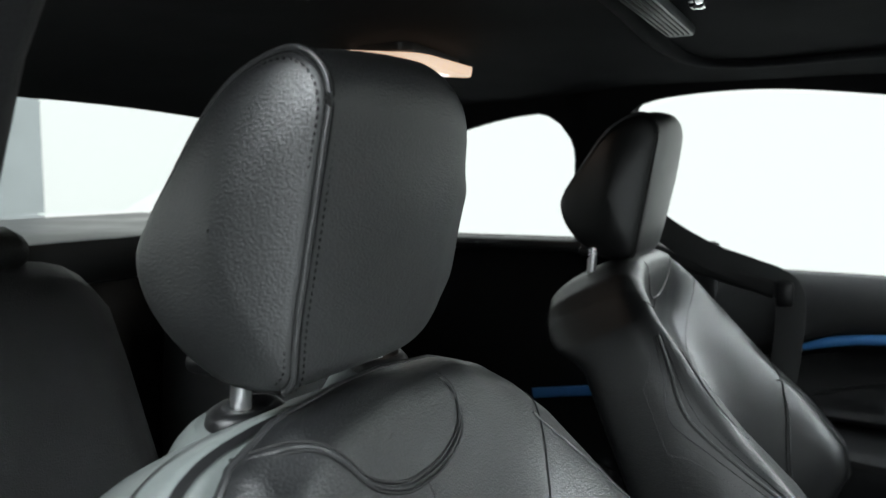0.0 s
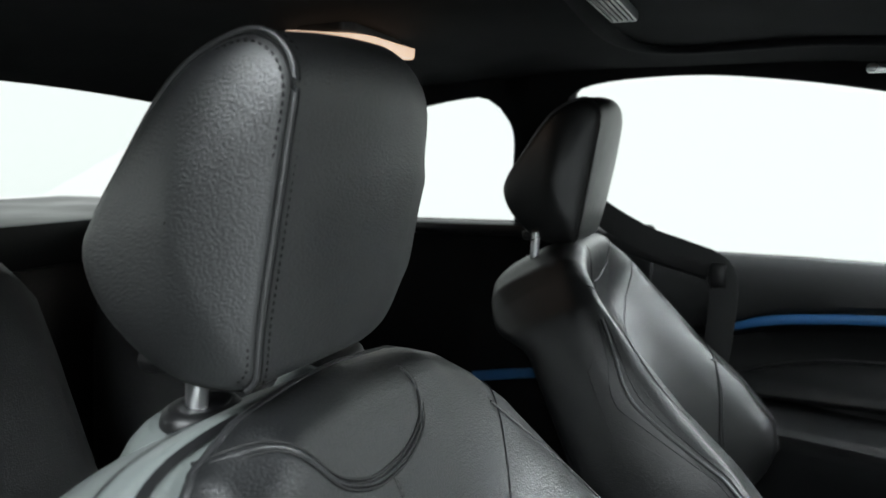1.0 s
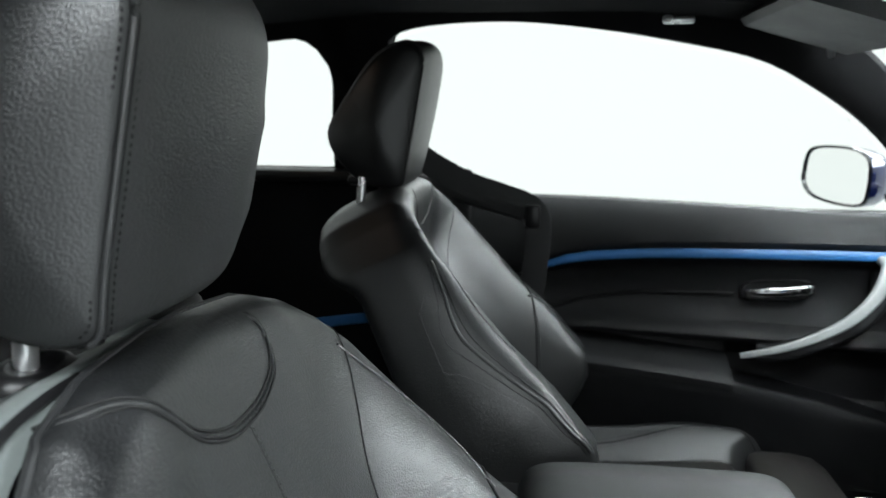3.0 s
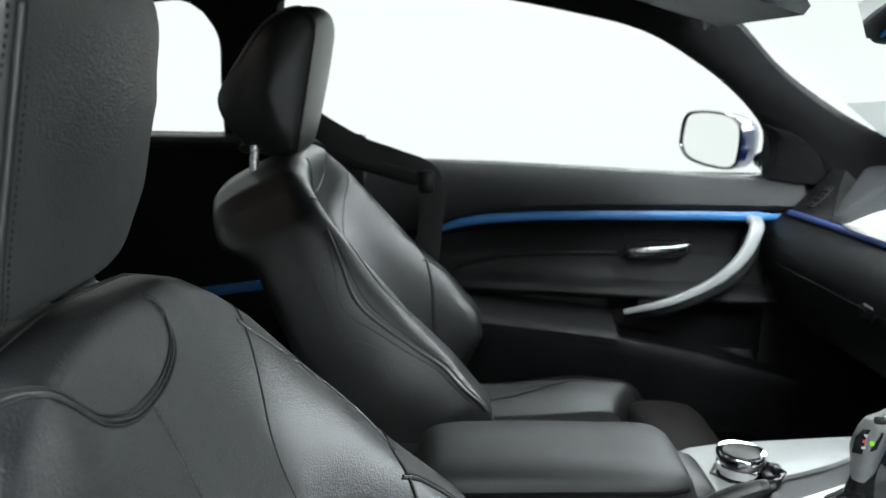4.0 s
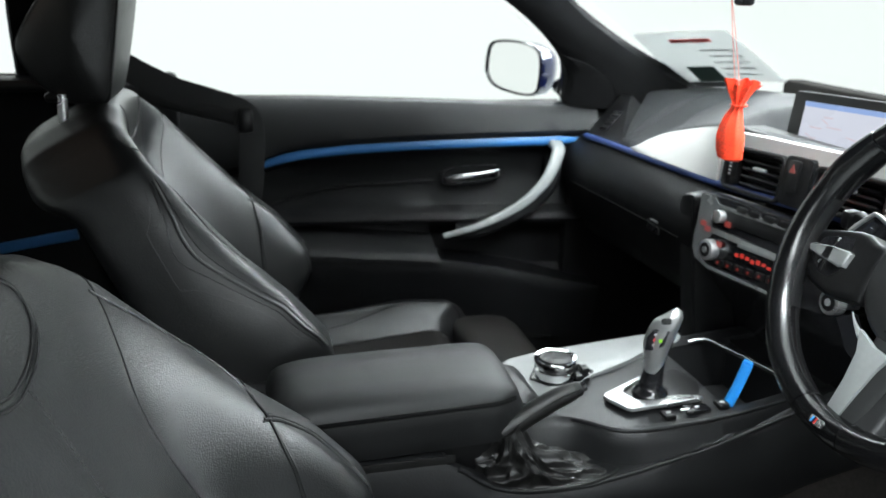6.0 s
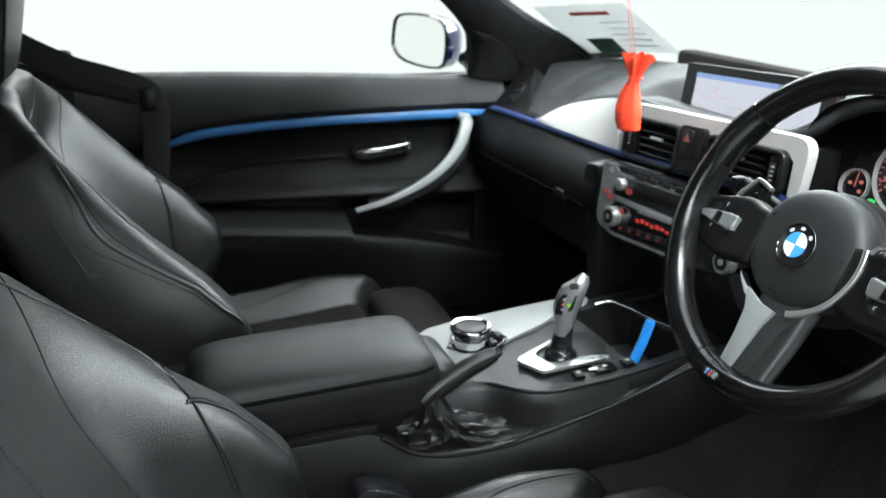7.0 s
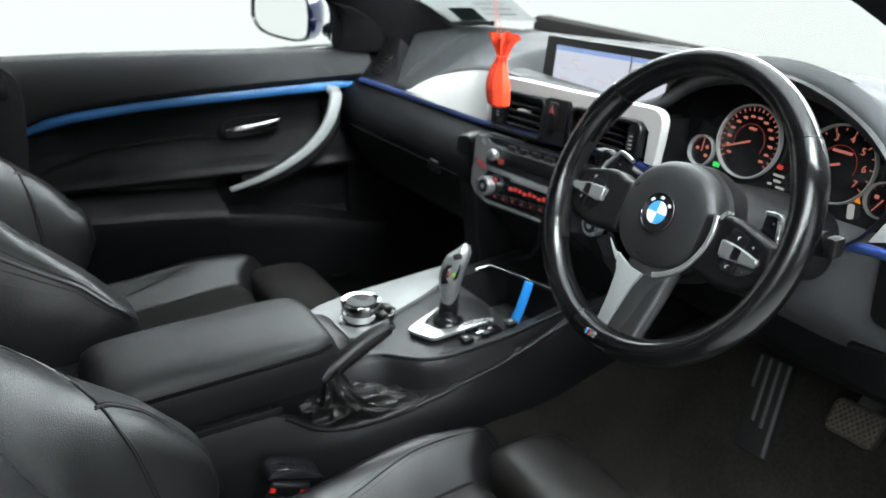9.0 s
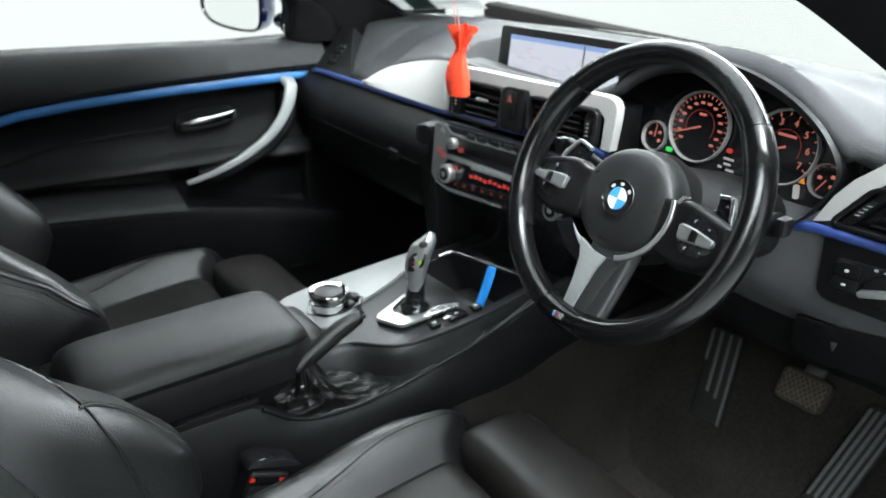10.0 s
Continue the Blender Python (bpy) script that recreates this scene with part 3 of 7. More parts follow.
def headrest(xc, parent, skin):
    """A wedge-shaped cushion: side profile in (y, z), narrower towards the bottom."""
    prof = [(-0.829, 0.957), (-0.815, 0.982), (-0.800, 1.001), (-0.770, 1.039), (-0.745, 1.059), (-0.715, 1.069), (-0.697, 1.062), (-0.690, 1.045),
            (-0.695, 1.015), (-0.701, 0.985), (-0.709, 0.945), (-0.717, 0.905), (-0.722, 0.890), (-0.735, 0.884), (-0.769, 0.886), (-0.798, 0.902), (-0.822, 0.930)]
    P = spline([(0, y, z) for y, z in prof], 4, True)
    P = [V(0, p.y, p.z + (0.11 * (p.z - 0.885) if xc < 0 else 0.0)) for p in P]
    xc = xc + (-0.001 if xc > 0 else -0.010)
    cy, cz = -0.755, 0.975

    def half(z):
        return 0.0935 - 0.006 * smooth01((0.93 - z) / 0.05)

    def droop(z, k):
        """The outer corners of the cushion are rounded off."""
        if k > -0.1:
            return z
        if k > -0.2:
            return z - 0.025 * ((-k - 0.1) / 0.9) ** 1.5 * smooth01((z - 0.96) / 0.11)
        return z - 0.025 * ((-k - 0.1) / 0.9) ** 1.5 * smooth01((z - 0.96) / 0.11) + 0.022 * ((-k - 0.2) / 0.8) ** 2.4 * smooth01((0.945 - z) / 0.065)

    rings = []
    for k in lin(-1, 1, 33):
        # the front and top bow out between the two seams
        row = []
        for p in P:
            w = half(p.z)
            bow = 1 - k * k
            fwd = smooth01((p.y + 0.74) / 0.04)
            topw = smooth01((p.z - 1.03) / 0.03)
            row.append(V(xc + k * w, p.y + 0.012 * bow * fwd - 0.006 * max(0.0, -k - 0.6) * fwd - 0.016 * max(0.0, -k) ** 4 * fwd * smooth01((p.z - 0.99) / 0.07), droop(p.z, k) + 0.006 * bow * topw))
        rings.append(row)
    bm = loft(rings, cap=False)
    part("headrest_front", bm, skin, parent)
    for sg in (-1, 1):
        # domed side panel
        rr = []
        for f, out in ((1.0, 0.0), (0.985, 0.0035), (0.95, 0.0065), (0.90, 0.0082), (0.85, 0.0095), (0.75, 0.0115), (0.65, 0.013), (0.52, 0.0142), (0.4, 0.015), (0.27, 0.0156), (0.15, 0.016), (0.01, 0.016)):
            def side_pt(p):
                fwd, high = smooth01((p.y + 0.74) / 0.04), smooth01((p.z - 0.99) / 0.07)
                y = p.y - (0.016 * high + 0.0024) * fwd if sg < 0 else p.y
                y, z = cy + (y - cy) * f, cz + (droop(p.z, sg) - cz) * f
                # a soft ridge runs down the panel behind the seam
                ridge = 0.0065 * math.sqrt(max(0.0, 1 - f)) / 0.6 * math.exp(-math.hypot(y + 0.752, 0.012) / 0.045)
                return V(xc + sg * (half(cz + (p.z - cz) * f) + out * (0.1 if sg < 0 else 0.85) + (ridge if sg > 0 else 0.0) - 0.0022), y, z)
            rr.append([side_pt(p) for p in P])
        part("headrest_side", loft(rr, cap=False), skin, parent)
        # piping and two rows of stitches along the front seam, from the crown to the bottom
        if sg < 0:
            continue
        line = [V(xc + sg * (half(p.z) + 0.0010), p.y, p.z) - (V(0, cy, cz) - V(0, p.y, p.z)).normalized() * (0.0006 - 0.0034 * (1 - smooth01(i / 14))) for i, p in enumerate(P)]
        i0 = max(range(len(P)), key=lambda i: P[i].z)
        lo = min(range(len(P)), key=lambda i: abs(P[i].y + 0.735) + abs(P[i].z - 0.884))
        seg = line[3:lo - 1]
        def inward(p, d):
            return p + (V(0, cy, cz) - V(0, p.y, p.z)).normalized() * d
        part("piping", tube(seg, 0.0017, 8), skin, parent)
        part("seam", tube([inward(p, 0.0026) + V(sg * 0.0008, 0, 0) for p in seg], 0.0009, 6), seam_m, parent)
        part("seam", tube([V(xc + sg * (half(p.z) - 0.0026), inward(p, -0.0006).y, inward(p, -0.0006).z) for p in P][2:lo + 1], 0.0008, 6), seam_m, parent)
        part("stitching", dashes([V(xc + sg * (half(q.z) + 0.0048), q.y, q.z) for q in [inward(p, 0.0064) for p in seg]], 0.0042, 0.0013, (sg, 0, 0)), stitch_m, parent)
        row_in = [V(xc + sg * (half(p.z) - 0.0068), inward(p, -0.0016).y, inward(p, -0.0016).z) for p in P][i0 - 6:lo + 1]
        part("stitching", dashes(row_in, 0.0042, 0.0012, (0, 1, 0.2)), stitch_m, parent)
        # stitched lower edge of the side panel
        low = [V(xc + sg * (half(p.z) + 0.0035), cy + (p.y - cy) * 0.965, cz + (p.z - cz) * 0.95) for p in P]
        part("stitching", dashes([p for p in low[lo:] + low[:1] if p.z < 0.925], 0.0042, 0.0012, (sg, 0, -0.3)), stitch_lt, parent)
    part("headrest_underside", rbox((xc, -0.775, 0.893), (0.17, 0.06, 0.014), 0.006), plastic, parent)
    for sg in (-1, 1):
        x = (0.382 if xc > 0 else -0.374) + sg * 0.078
        part("post", tube([V(x, -0.783, 0.832), V(x, -0.779, 0.90)], 0.0066, 14), post_m, parent, "chrome headrest post")
        c0 = V(x, -0.5, 0.45) + RA * (0.4880 if xc > 0 else 0.474) + RN * -0.070
        CA, CY = (V(0, 0.16, 0.987), V(0, 0.987, -0.16)) if xc > 0 else (RA, RN)

        def oval(rings_):
            return loft([[c0 + CA * h + V(rx * math.cos(t), 0, 0) + CY * (ry * math.sin(t)) for t in lin(0, 2 * math.pi * 31 / 32, 32)] for h, rx, ry in rings_])
        if xc > 0:
            part("collar_boss", oval(((-0.030, 0.056, 0.040), (-0.014, 0.048, 0.034), (-0.006, 0.041, 0.029), (-0.002, 0.036, 0.025))), shell_m, parent, "grey boss round the headrest collar")
        col = oval(((-0.012, 0.029, 0.0185), (0.000, 0.0300, 0.0195), (0.0045, 0.0290, 0.0185), (0.0075, 0.0250, 0.0150), (0.0080, 0.0200, 0.0115), (0.0050, 0.0150, 0.0085), (0.0048, 0.004, 0.002)))
        part("collar", col, plastic, parent, "black oval headrest collar")


def cushion_pt(xc, s, y, lift=0.0):
    if xc < 0:
        # the passenger's seat is set lower and its cushion shorter
        p = cushion_at(xc, s, y, lift)
        return V(p.x, p.y - 0.065, p.z - 0.042)
    return cushion_at(xc, s, y, lift)


def cushion_w(y):
    """Half width of the seat cushion."""
    return interp(y, [-0.56, -0.333, -0.26, -0.168, -0.084, -0.045], [0.225, 0.236, 0.246, 0.252, 0.238, 0.215])


def cushion_front(s):
    """Where the cushion ends: the bolsters reach past the centre."""
    return interp(abs(s), [0.155, 0.172, 0.195, 0.22, 0.25], [-0.092, -0.080, -0.040, -0.042, -0.065])


def cushion_at(xc, s, y, lift=0.0):
    zc = interp(y, [-0.56, -0.45, -0.30, -0.10, -0.04], [0.424, 0.416, 0.420, 0.438, 0.440])
    h = interp(y, [-0.56, -0.40, -0.20, -0.10, -0.045], [0.040, 0.052, 0.053, 0.041, 0.016])
    b = zc + h * smooth01((abs(s) - 0.138) / 0.062) - 0.006 * math.cos(min(1, abs(s) / 0.14) * math.pi / 2)
    b -= 0.006 * math.exp(-((abs(s) - 0.152) / 0.006) ** 2)
    d = min(cushion_w(y) - abs(s), cushion_front(s) - y)
    q = math.sqrt(max(0.0, 1 - (1 - min(1, max(0, d) / 0.045)) ** 2))
    return V(xc + s, y, 0.36 + (b - 0.36) * q + lift)


def cushion_grid(xc):
    rows_ = []
    for k in lin(0, 1, 56):
        k = math.sin(k * math.pi / 2)
        row = []
        for u in lin(-1, 1, 73):
            s = math.sin(u * math.pi / 2) * 0.245
            y = -0.56 + k * (cushion_front(s) + 0.56)
            s *= cushion_w(y) / 0.245
            row.append(cushion_pt(xc, s, min(y, cushion_front(s)), 0.0))
        rows_.append(row + [V(row[-1].x, row[-1].y, 0.29), V(row[0].x, row[0].y, 0.29)])
    return loft(rows_)


def seat(name, xc, label):
    st = thing(name, (xc, -0.35, 0.19), label, "car seat", "front seats")
    inner = -1 if xc > 0 else 1
    part("backrest", seat_grid(xc, False), seat_leather, st)
    part("back_panel", seat_grid(xc, True, 0.0, 0.404 if xc > 0 else 1.0), seat_leather, st, "black leather back panel")
    half = [(0.222, 0.33), (0.216, 0.37), (0.207, 0.41), (0.193, 0.445), (0.172, 0.468), (0.143, 0.4805), (0.10, 0.486), (0.05, 0.487), (0.0, 0.487)]
    oc = spline([(s_, a_, 0) for s_, a_ in half] + [(-min(s_, seat_w(min(a_, 0.474)) + 0.002), min(a_, 0.478), 0) for s_, a_ in half[-2::-1]], 6)

    def shell_ring(k, n_, grow=0.0):
        return [V(xc + p.x * k + (grow if p.x > 0 else -grow), -0.50, 0.45) + RA * (p.y - (1 - k) * 0.20 + grow) + RN * n_ for p in oc]

    if xc > 0:
        part("back_shell", loft([shell_ring(k, n_) for k, n_ in ((0.90, -0.034), (0.960, -0.0355), (0.978, -0.038), (0.988, -0.044), (0.994, -0.055), (1.0, -0.075), (0.997, -0.10), (0.98, -0.122), (0.93, -0.138), (0.80, -0.146), (0.5, -0.150), (0.1, -0.152))], close_ring=False, cap=False), shell_m, st, "grey satin plastic back shell")
        part("shell_gap", loft([shell_ring(k, n_, 0.0008)[:40] for k, n_ in ((0.948, -0.0337), (0.960, -0.0345), (0.970, -0.0356))], close_ring=False, cap=False), plastic, st, "black gap strip in the back shell")
        part("shell_gap", loft([shell_ring(k, n_, 0.0007) for k, n_ in ((0.9945, -0.0570), (0.9955, -0.0595))], close_ring=False, cap=False), plastic, st, "black joint line in the back shell")
    # same leather on both; the passenger's shade is put in with the darker material
    headrest(xc, st, leather if xc > 0 else seat_leather)
    # piping between leather and shell
    edge = []
    for sg in (1, -1) if xc > 0 else (-1,):
        lev = lin(0.03, 0.40, 24) + lin(0.405, 0.483, 26)
        lev = lev if sg > 0 else lev[::-1]
        for a in lev:
            w = seat_w(a)
            edge.append(seat_pt(xc, sg * (w - 0.0006), a, False))
    part("piping", tube(edge, 0.0028, 8), leather_worn, st)
    # shoulder panel: double seam in a broad U
    out = 1 if xc > 0 else -1
    U = [(0.130, 0.4695), (0.118, 0.4685), (0.100, 0.464), (0.081, 0.448), (0.062, 0.428), (0.032, 0.416), (0.002, 0.414), (-0.025, 0.417), (-0.050, 0.427), (-0.061, 0.443), (-0.060, 0.458), (-0.055, 0.468)]
    U = spline([(s * out, a, 0) for s, a in U], 8)[6:]
    sink = [0.004 * max(0.0, 1 - min(i, len(U) - 1 - i) / 5) for i in range(len(U))]
    if xc > 0:
        part("seam", tube([seat_pt(xc, p.x, p.y, lift=0.0004 - k) for p, k in zip(U, sink)], 0.0011, 6), seam_m, st)
        part("seam", tube([seat_pt(xc, p.x, p.y - 0.0066, lift=0.0002 - k) for p, k in zip(U, sink)], 0.0011, 6), seam_m, st)
    part("seam_roll", tube([seat_pt(xc, p.x, p.y - 0.0036, lift=-0.0004 - k) for p, k in zip(U, sink)], 0.0018, 8), seat_leather, st)
    for sg in (-1, 1):
        # seam from the shoulder panel down the middle panel, and the bolster seam
        m = spline([(out * 0.004, 0.412, 0), (out * 0.006, 0.37, 0), (out * 0.012, 0.33, 0), (out * 0.016, 0.25, 0), (out * 0.016, 0.08, 0)], 8)
        if sg < 0:
            m = spline([(-0.09, 0.06, 0), (0.09, 0.06, 0)], 12)
        part("stitching", dashes([seat_pt(xc, p.x, p.y, lift=0.0003) for p in m], 0.0045, 0.0013, RN), stitch_mid, st)
        part("seam", tube([seat_pt(xc, p.x + sg * 0.002, p.y, lift=-0.0003) for p in m], 0.0008, 6), seam_m, st)
        q = spline([(sg * 0.166, 0.420, 0), (sg * 0.152, 0.395, 0), (sg * 0.130, 0.362, 0), (sg * 0.108, 0.325, 0), (sg * 0.097, 0.29, 0), (sg * 0.094, 0.25, 0), (sg * 0.096, 0.15, 0), (sg * 0.10, 0.05, 0)], 8)
        part("seam", tube([seat_pt(xc, p.x, p.y, lift=0.0) for p in q], 0.0010, 6), seam_m, st)
        if xc < 0 and sg == inner:
            continue
        # cross seam on the bolster, and the double-stitched seam that branches from it
        c = spline([(sg * a, b, 0) for a, b in ((0.214, 0.246), (0.198, 0.235), (0.184, 0.220), (0.171, 0.200), (0.162, 0.180), (0.153, 0.150), (0.144, 0.112), (0.137, 0.070), (0.132, 0.020))], 6)
        part("seam", tube([seat_pt(xc, p.x, p.y, lift=0.0002) for p in c], 0.0015, 6), seam_m, st)
        part("seam_roll", tube([seat_pt(xc, p.x + sg * 0.0030, p.y + 0.001, lift=-0.0010) for p in c], 0.0016, 6), seat_leather, st)
        dd = spline([(sg * a, b, 0) for a, b in ((0.178, 0.2165), (0.188, 0.2050), (0.196, 0.190), (0.203, 0.1726), (0.2085, 0.145), (0.210, 0.118), (0.207, 0.092), (0.200, 0.060), (0.193, 0.030))], 8)
        part("seam", tube([seat_pt(xc, p.x, p.y, lift=0.0010) for p in dd], 0.0010, 6), seam_m, st)
        for o in (-0.0040, 0.0040):
            part("stitching", dashes([seat_pt(xc, p.x + o, p.y + 0.3 * abs(o), lift=0.0003) for p in dd], 0.0042, 0.0013, RN), stitch_mid, st)
            part("seam_roll", tube([seat_pt(xc, p.x + o * 0.62, p.y, lift=-0.0004) for p in dd], 0.0020, 8), seat_leather, st)
            part("seam", tube([seat_pt(xc, p.x + o * 1.25, p.y, lift=0.0) for p in dd], 0.0008, 6), seam_m, st)
    # raised inner edge and side seam of the bolster that faces the tunnel
    rg = spline([(inner * a, b, 0) for a, b in ((0.150, 0.405), (0.176, 0.360), (0.196, 0.315), (0.205, 0.285), (0.207, 0.260), (0.201, 0.230))], 8)
    part("piping", tube([seat_pt(xc, p.x, p.y, lift=-0.0004) for p in rg], 0.0018, 8), seat_leather, st)
    if xc < 0:
        for o in (0.0, 0.0065):
            sd = spline([(inner * (a + o), b, 0) for a, b in ((0.190, 0.375), (0.212, 0.325), (0.224, 0.285), (0.230, 0.250), (0.234, 0.210), (0.237, 0.170), (0.241, 0.120), (0.240, 0.085))], 8)
            part("seam", tube([seat_pt(xc, p.x, p.y, lift=0.0002) for p in sd], 0.0006, 6), seam_m, st)
            part("stitching", dashes([seat_pt(xc, p.x + inner * (0.0036 if o else -0.0036), p.y, lift=0.0004) for p in sd], 0.0046, 0.0014, RN), stitch_mid, st)
        part("piping", tube([seat_pt(xc, (p.x + inner * -0.0033), p.y, lift=0.0004) for p in sd], 0.0027, 8), seat_leather, st)
    # cushion
    part("cushion", cushion_grid(xc), cushion_leather, st)
    mid = sheet(lambda s, y: cushion_pt(xc, s, y, 0.002), lin(-0.149, 0.149, 19), lin(-0.50, -0.108, 24))
    part("centre_panel", mid, leather_dark, st, "dark perforated centre panel")
    for sg in (-1, 1):
        # double-stitched seam along the crest of the bolster
        cs = spline([(sg * a, b, 0) for a, b in ((0.166, -0.42), (0.171, -0.34), (0.180, -0.27), (0.190, -0.21), (0.195, -0.16), (0.194, -0.115), (0.190, -0.085), (0.186, -0.065))], 8)
        part("seam", tube([cushion_pt(xc, p.x, p.y, 0.0001) for p in cs], 0.0012, 6), seam_m, st)
        for o in (-0.0045, 0.0045):
            part("stitching", dashes([cushion_pt(xc, p.x + o, p.y, 0.0004) for p in cs], 0.0042, 0.0013, (0, 0, 1)), stitch_mid, st)
        part("seam", tube([cushion_pt(xc, sg * 0.152, y, 0.0010) for y in lin(-0.48, -0.10, 40)], 0.0018, 6), seam_m, st)
    # thigh support: a separate rounded pad ahead of the centre panel
    th = []
    for k in lin(-1, 1, 33):
        x = 0.186 * math.sin(k * math.pi / 2)
        e = (1 - abs(math.sin(k * math.pi / 2)) ** 14) ** (1 / 9.0)
        r = [(-0.088, 0.30), (-0.0905, 0.415), (-0.0885, 0.434), (-0.080, 0.444), (-0.060, 0.4485), (-0.015, 0.448), (0.022, 0.441), (0.045, 0.424), (0.054, 0.395), (0.050, 0.34), (0.040, 0.30)]
        th.append([V(xc + x, (-0.02 + (y + 0.02) * (0.90 + 0.10 * e)) - (0.065 if xc < 0 else 0), 0.30 + (z - (0.342 if xc < 0 else 0.30)) * (0.84 + 0.16 * e)) for y, z in r])
    part("thigh_support", loft(th), leather_dark, st, "dark extending thigh support")
    part("seat_base", rbox((xc, -0.28, 0.255), (0.42, 0.48, 0.11), 0.02), plastic, st, "black plastic seat base")
    for sg in (-1, 1):
        part("rail", rbox((xc + sg * 0.19, -0.28, 0.200), (0.035, 0.62, 0.02), 0.004), steel_m, st, "steel seat rail")
    return st


seat("driver_seat", 0.400, "black leather sports seat with stitched headrest, driver's side")
seat("passenger_seat", -0.380, "black leather sports seat with bolsters, passenger side")

# ---- passenger door ----
door = thing("door_1", (-0.72, -0.2, 0.19), "black car door with grey upper pad and blue strip", "car door", kind="structure")


def door_face(profile, y0=-0.68, y1=0.20, n=34, back=-0.79):
    """Sweeps a face given in (x, z) along the door, closed behind; profile(y) gives the points."""
    rings = []
    for y in lin(y0, y1, n):
        pts = profile(y)
        rings.append([V(x, y, z) for x, z in pts] + [V(back, y, pts[-1][1]), V(back, y, pts[0][1])])
    return loft(rings)


def sill_z(y):
    return interp(y, [-0.68, -0.62, -0.40, -0.17, 0.12, 0.25], [0.836, 0.833, 0.829, 0.820, 0.806, 0.80])


def strip_z(y):
    return interp(y, [-0.60, -0.52, -0.475, -0.43, -0.33, -0.206, 0.0, 0.16, 0.25], [0.680, 0.699, 0.714, 0.722, 0.729, 0.733, 0.735, 0.735, 0.735])


part("upper_pad", door_face(lambda y: [(-0.745, sill_z(y) - 0.004), (-0.735, sill_z(y)), (-0.722, sill_z(y) - 0.004), (-0.706, sill_z(y) - 0.025), (-0.694, sill_z(y) - 0.05),
                                       (-0.692, strip_z(y) + 0.022), (-0.700, strip_z(y) + 0.011)]), door_pad_m, door, "grey soft upper pad")


def roll_z(y):
    return interp(y, [-0.68, -0.49, -0.14, 0.20], [0.594, 0.592, 0.580, 0.566])


def pad_back_z(y):
    return interp(y, [-0.68, -0.465, -0.313, -0.143, 0.20], [0.588, 0.565, 0.546, 0.525, 0.47])


def pad_front_z(y):
    return soft(y, [-0.68, -0.44, -0.309, -0.163, 0.02, 0.19], [0.557, 0.536, 0.522, 0.505, 0.468, 0.42], 0.05)


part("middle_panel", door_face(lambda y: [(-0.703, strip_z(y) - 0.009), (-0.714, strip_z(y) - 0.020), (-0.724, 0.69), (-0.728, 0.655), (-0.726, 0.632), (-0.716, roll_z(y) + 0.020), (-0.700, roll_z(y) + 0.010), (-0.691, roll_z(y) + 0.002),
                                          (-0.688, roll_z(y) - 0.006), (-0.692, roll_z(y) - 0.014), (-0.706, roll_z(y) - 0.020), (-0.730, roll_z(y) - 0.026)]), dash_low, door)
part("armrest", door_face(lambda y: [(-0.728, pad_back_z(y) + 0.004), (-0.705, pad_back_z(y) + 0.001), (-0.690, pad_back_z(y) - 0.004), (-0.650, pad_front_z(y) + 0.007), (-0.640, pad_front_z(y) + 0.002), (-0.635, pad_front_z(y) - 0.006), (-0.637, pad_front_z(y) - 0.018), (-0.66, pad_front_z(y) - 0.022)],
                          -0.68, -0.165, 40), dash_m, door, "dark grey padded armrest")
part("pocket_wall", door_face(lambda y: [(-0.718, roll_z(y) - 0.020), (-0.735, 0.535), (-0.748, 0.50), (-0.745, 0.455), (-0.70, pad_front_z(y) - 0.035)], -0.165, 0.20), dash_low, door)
# the panel's fall into shade is put into its darker colour
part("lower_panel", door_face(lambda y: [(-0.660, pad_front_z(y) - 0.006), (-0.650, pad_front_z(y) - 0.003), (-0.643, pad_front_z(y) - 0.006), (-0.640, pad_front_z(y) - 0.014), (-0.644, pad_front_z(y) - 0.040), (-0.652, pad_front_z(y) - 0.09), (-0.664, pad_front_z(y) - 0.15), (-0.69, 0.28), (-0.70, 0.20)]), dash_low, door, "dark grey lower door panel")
sp = [(-0.700, y, strip_z(y)) for y in lin(-0.545, 0.165, 40)]
part("blue_strip", sweep(sp, [(0, -0.008), (0, 0.008), (0.005, 0.0085), (0.008, 0.005), (0.0085, -0.005), (0.006, -0.0085)][::-1], scale=[min(1, 0.35 + i / 6) if i < 5 else min(1, 0.4 + (39 - i) / 5) for i in range(40)]), blue_m, door, "blue lacquered trim strip")
part("core", rbox((-0.762, -0.24, 0.50), (0.05, 0.94, 0.62), 0.004), plastic, door, "black inner door skin")
# crease lines in the middle panel
part("crease", tube(spline([(-0.716, -0.53, 0.600), (-0.722, -0.45, 0.628), (-0.724, -0.356, 0.646), (-0.7245, -0.238, 0.650), (-0.724, -0.158, 0.6505)], 8), 0.0035, 8), dash_low, door)
# pull handle: a flattened silver bow
gp = spline([(-0.692, 0.098, 0.728), (-0.664, 0.094, 0.716), (-0.650, 0.070, 0.668), (-0.645, 0.028, 0.624), (-0.646, -0.028, 0.590), (-0.650, -0.090, 0.565), (-0.664, -0.150, 0.546)], 8)
part("pull_handle", sweep(gp, rect2(0.024, 0.014, 0.006), (1, 0, 0.15), scale=lin(1.3, 0.42, len(gp))), handle_m, door, "satin silver pull handle")
gb = spline([(-0.71, 0.10, 0.70), (-0.672, 0.085, 0.66), (-0.664, 0.045, 0.612), (-0.664, -0.02, 0.577), (-0.669, -0.075, 0.556), (-0.684, -0.115, 0.548)], 8)
part("pull_handle_back", sweep(gb, rect2(0.034, 0.03, 0.01), (1, 0, 0.15)), dash_low, door)
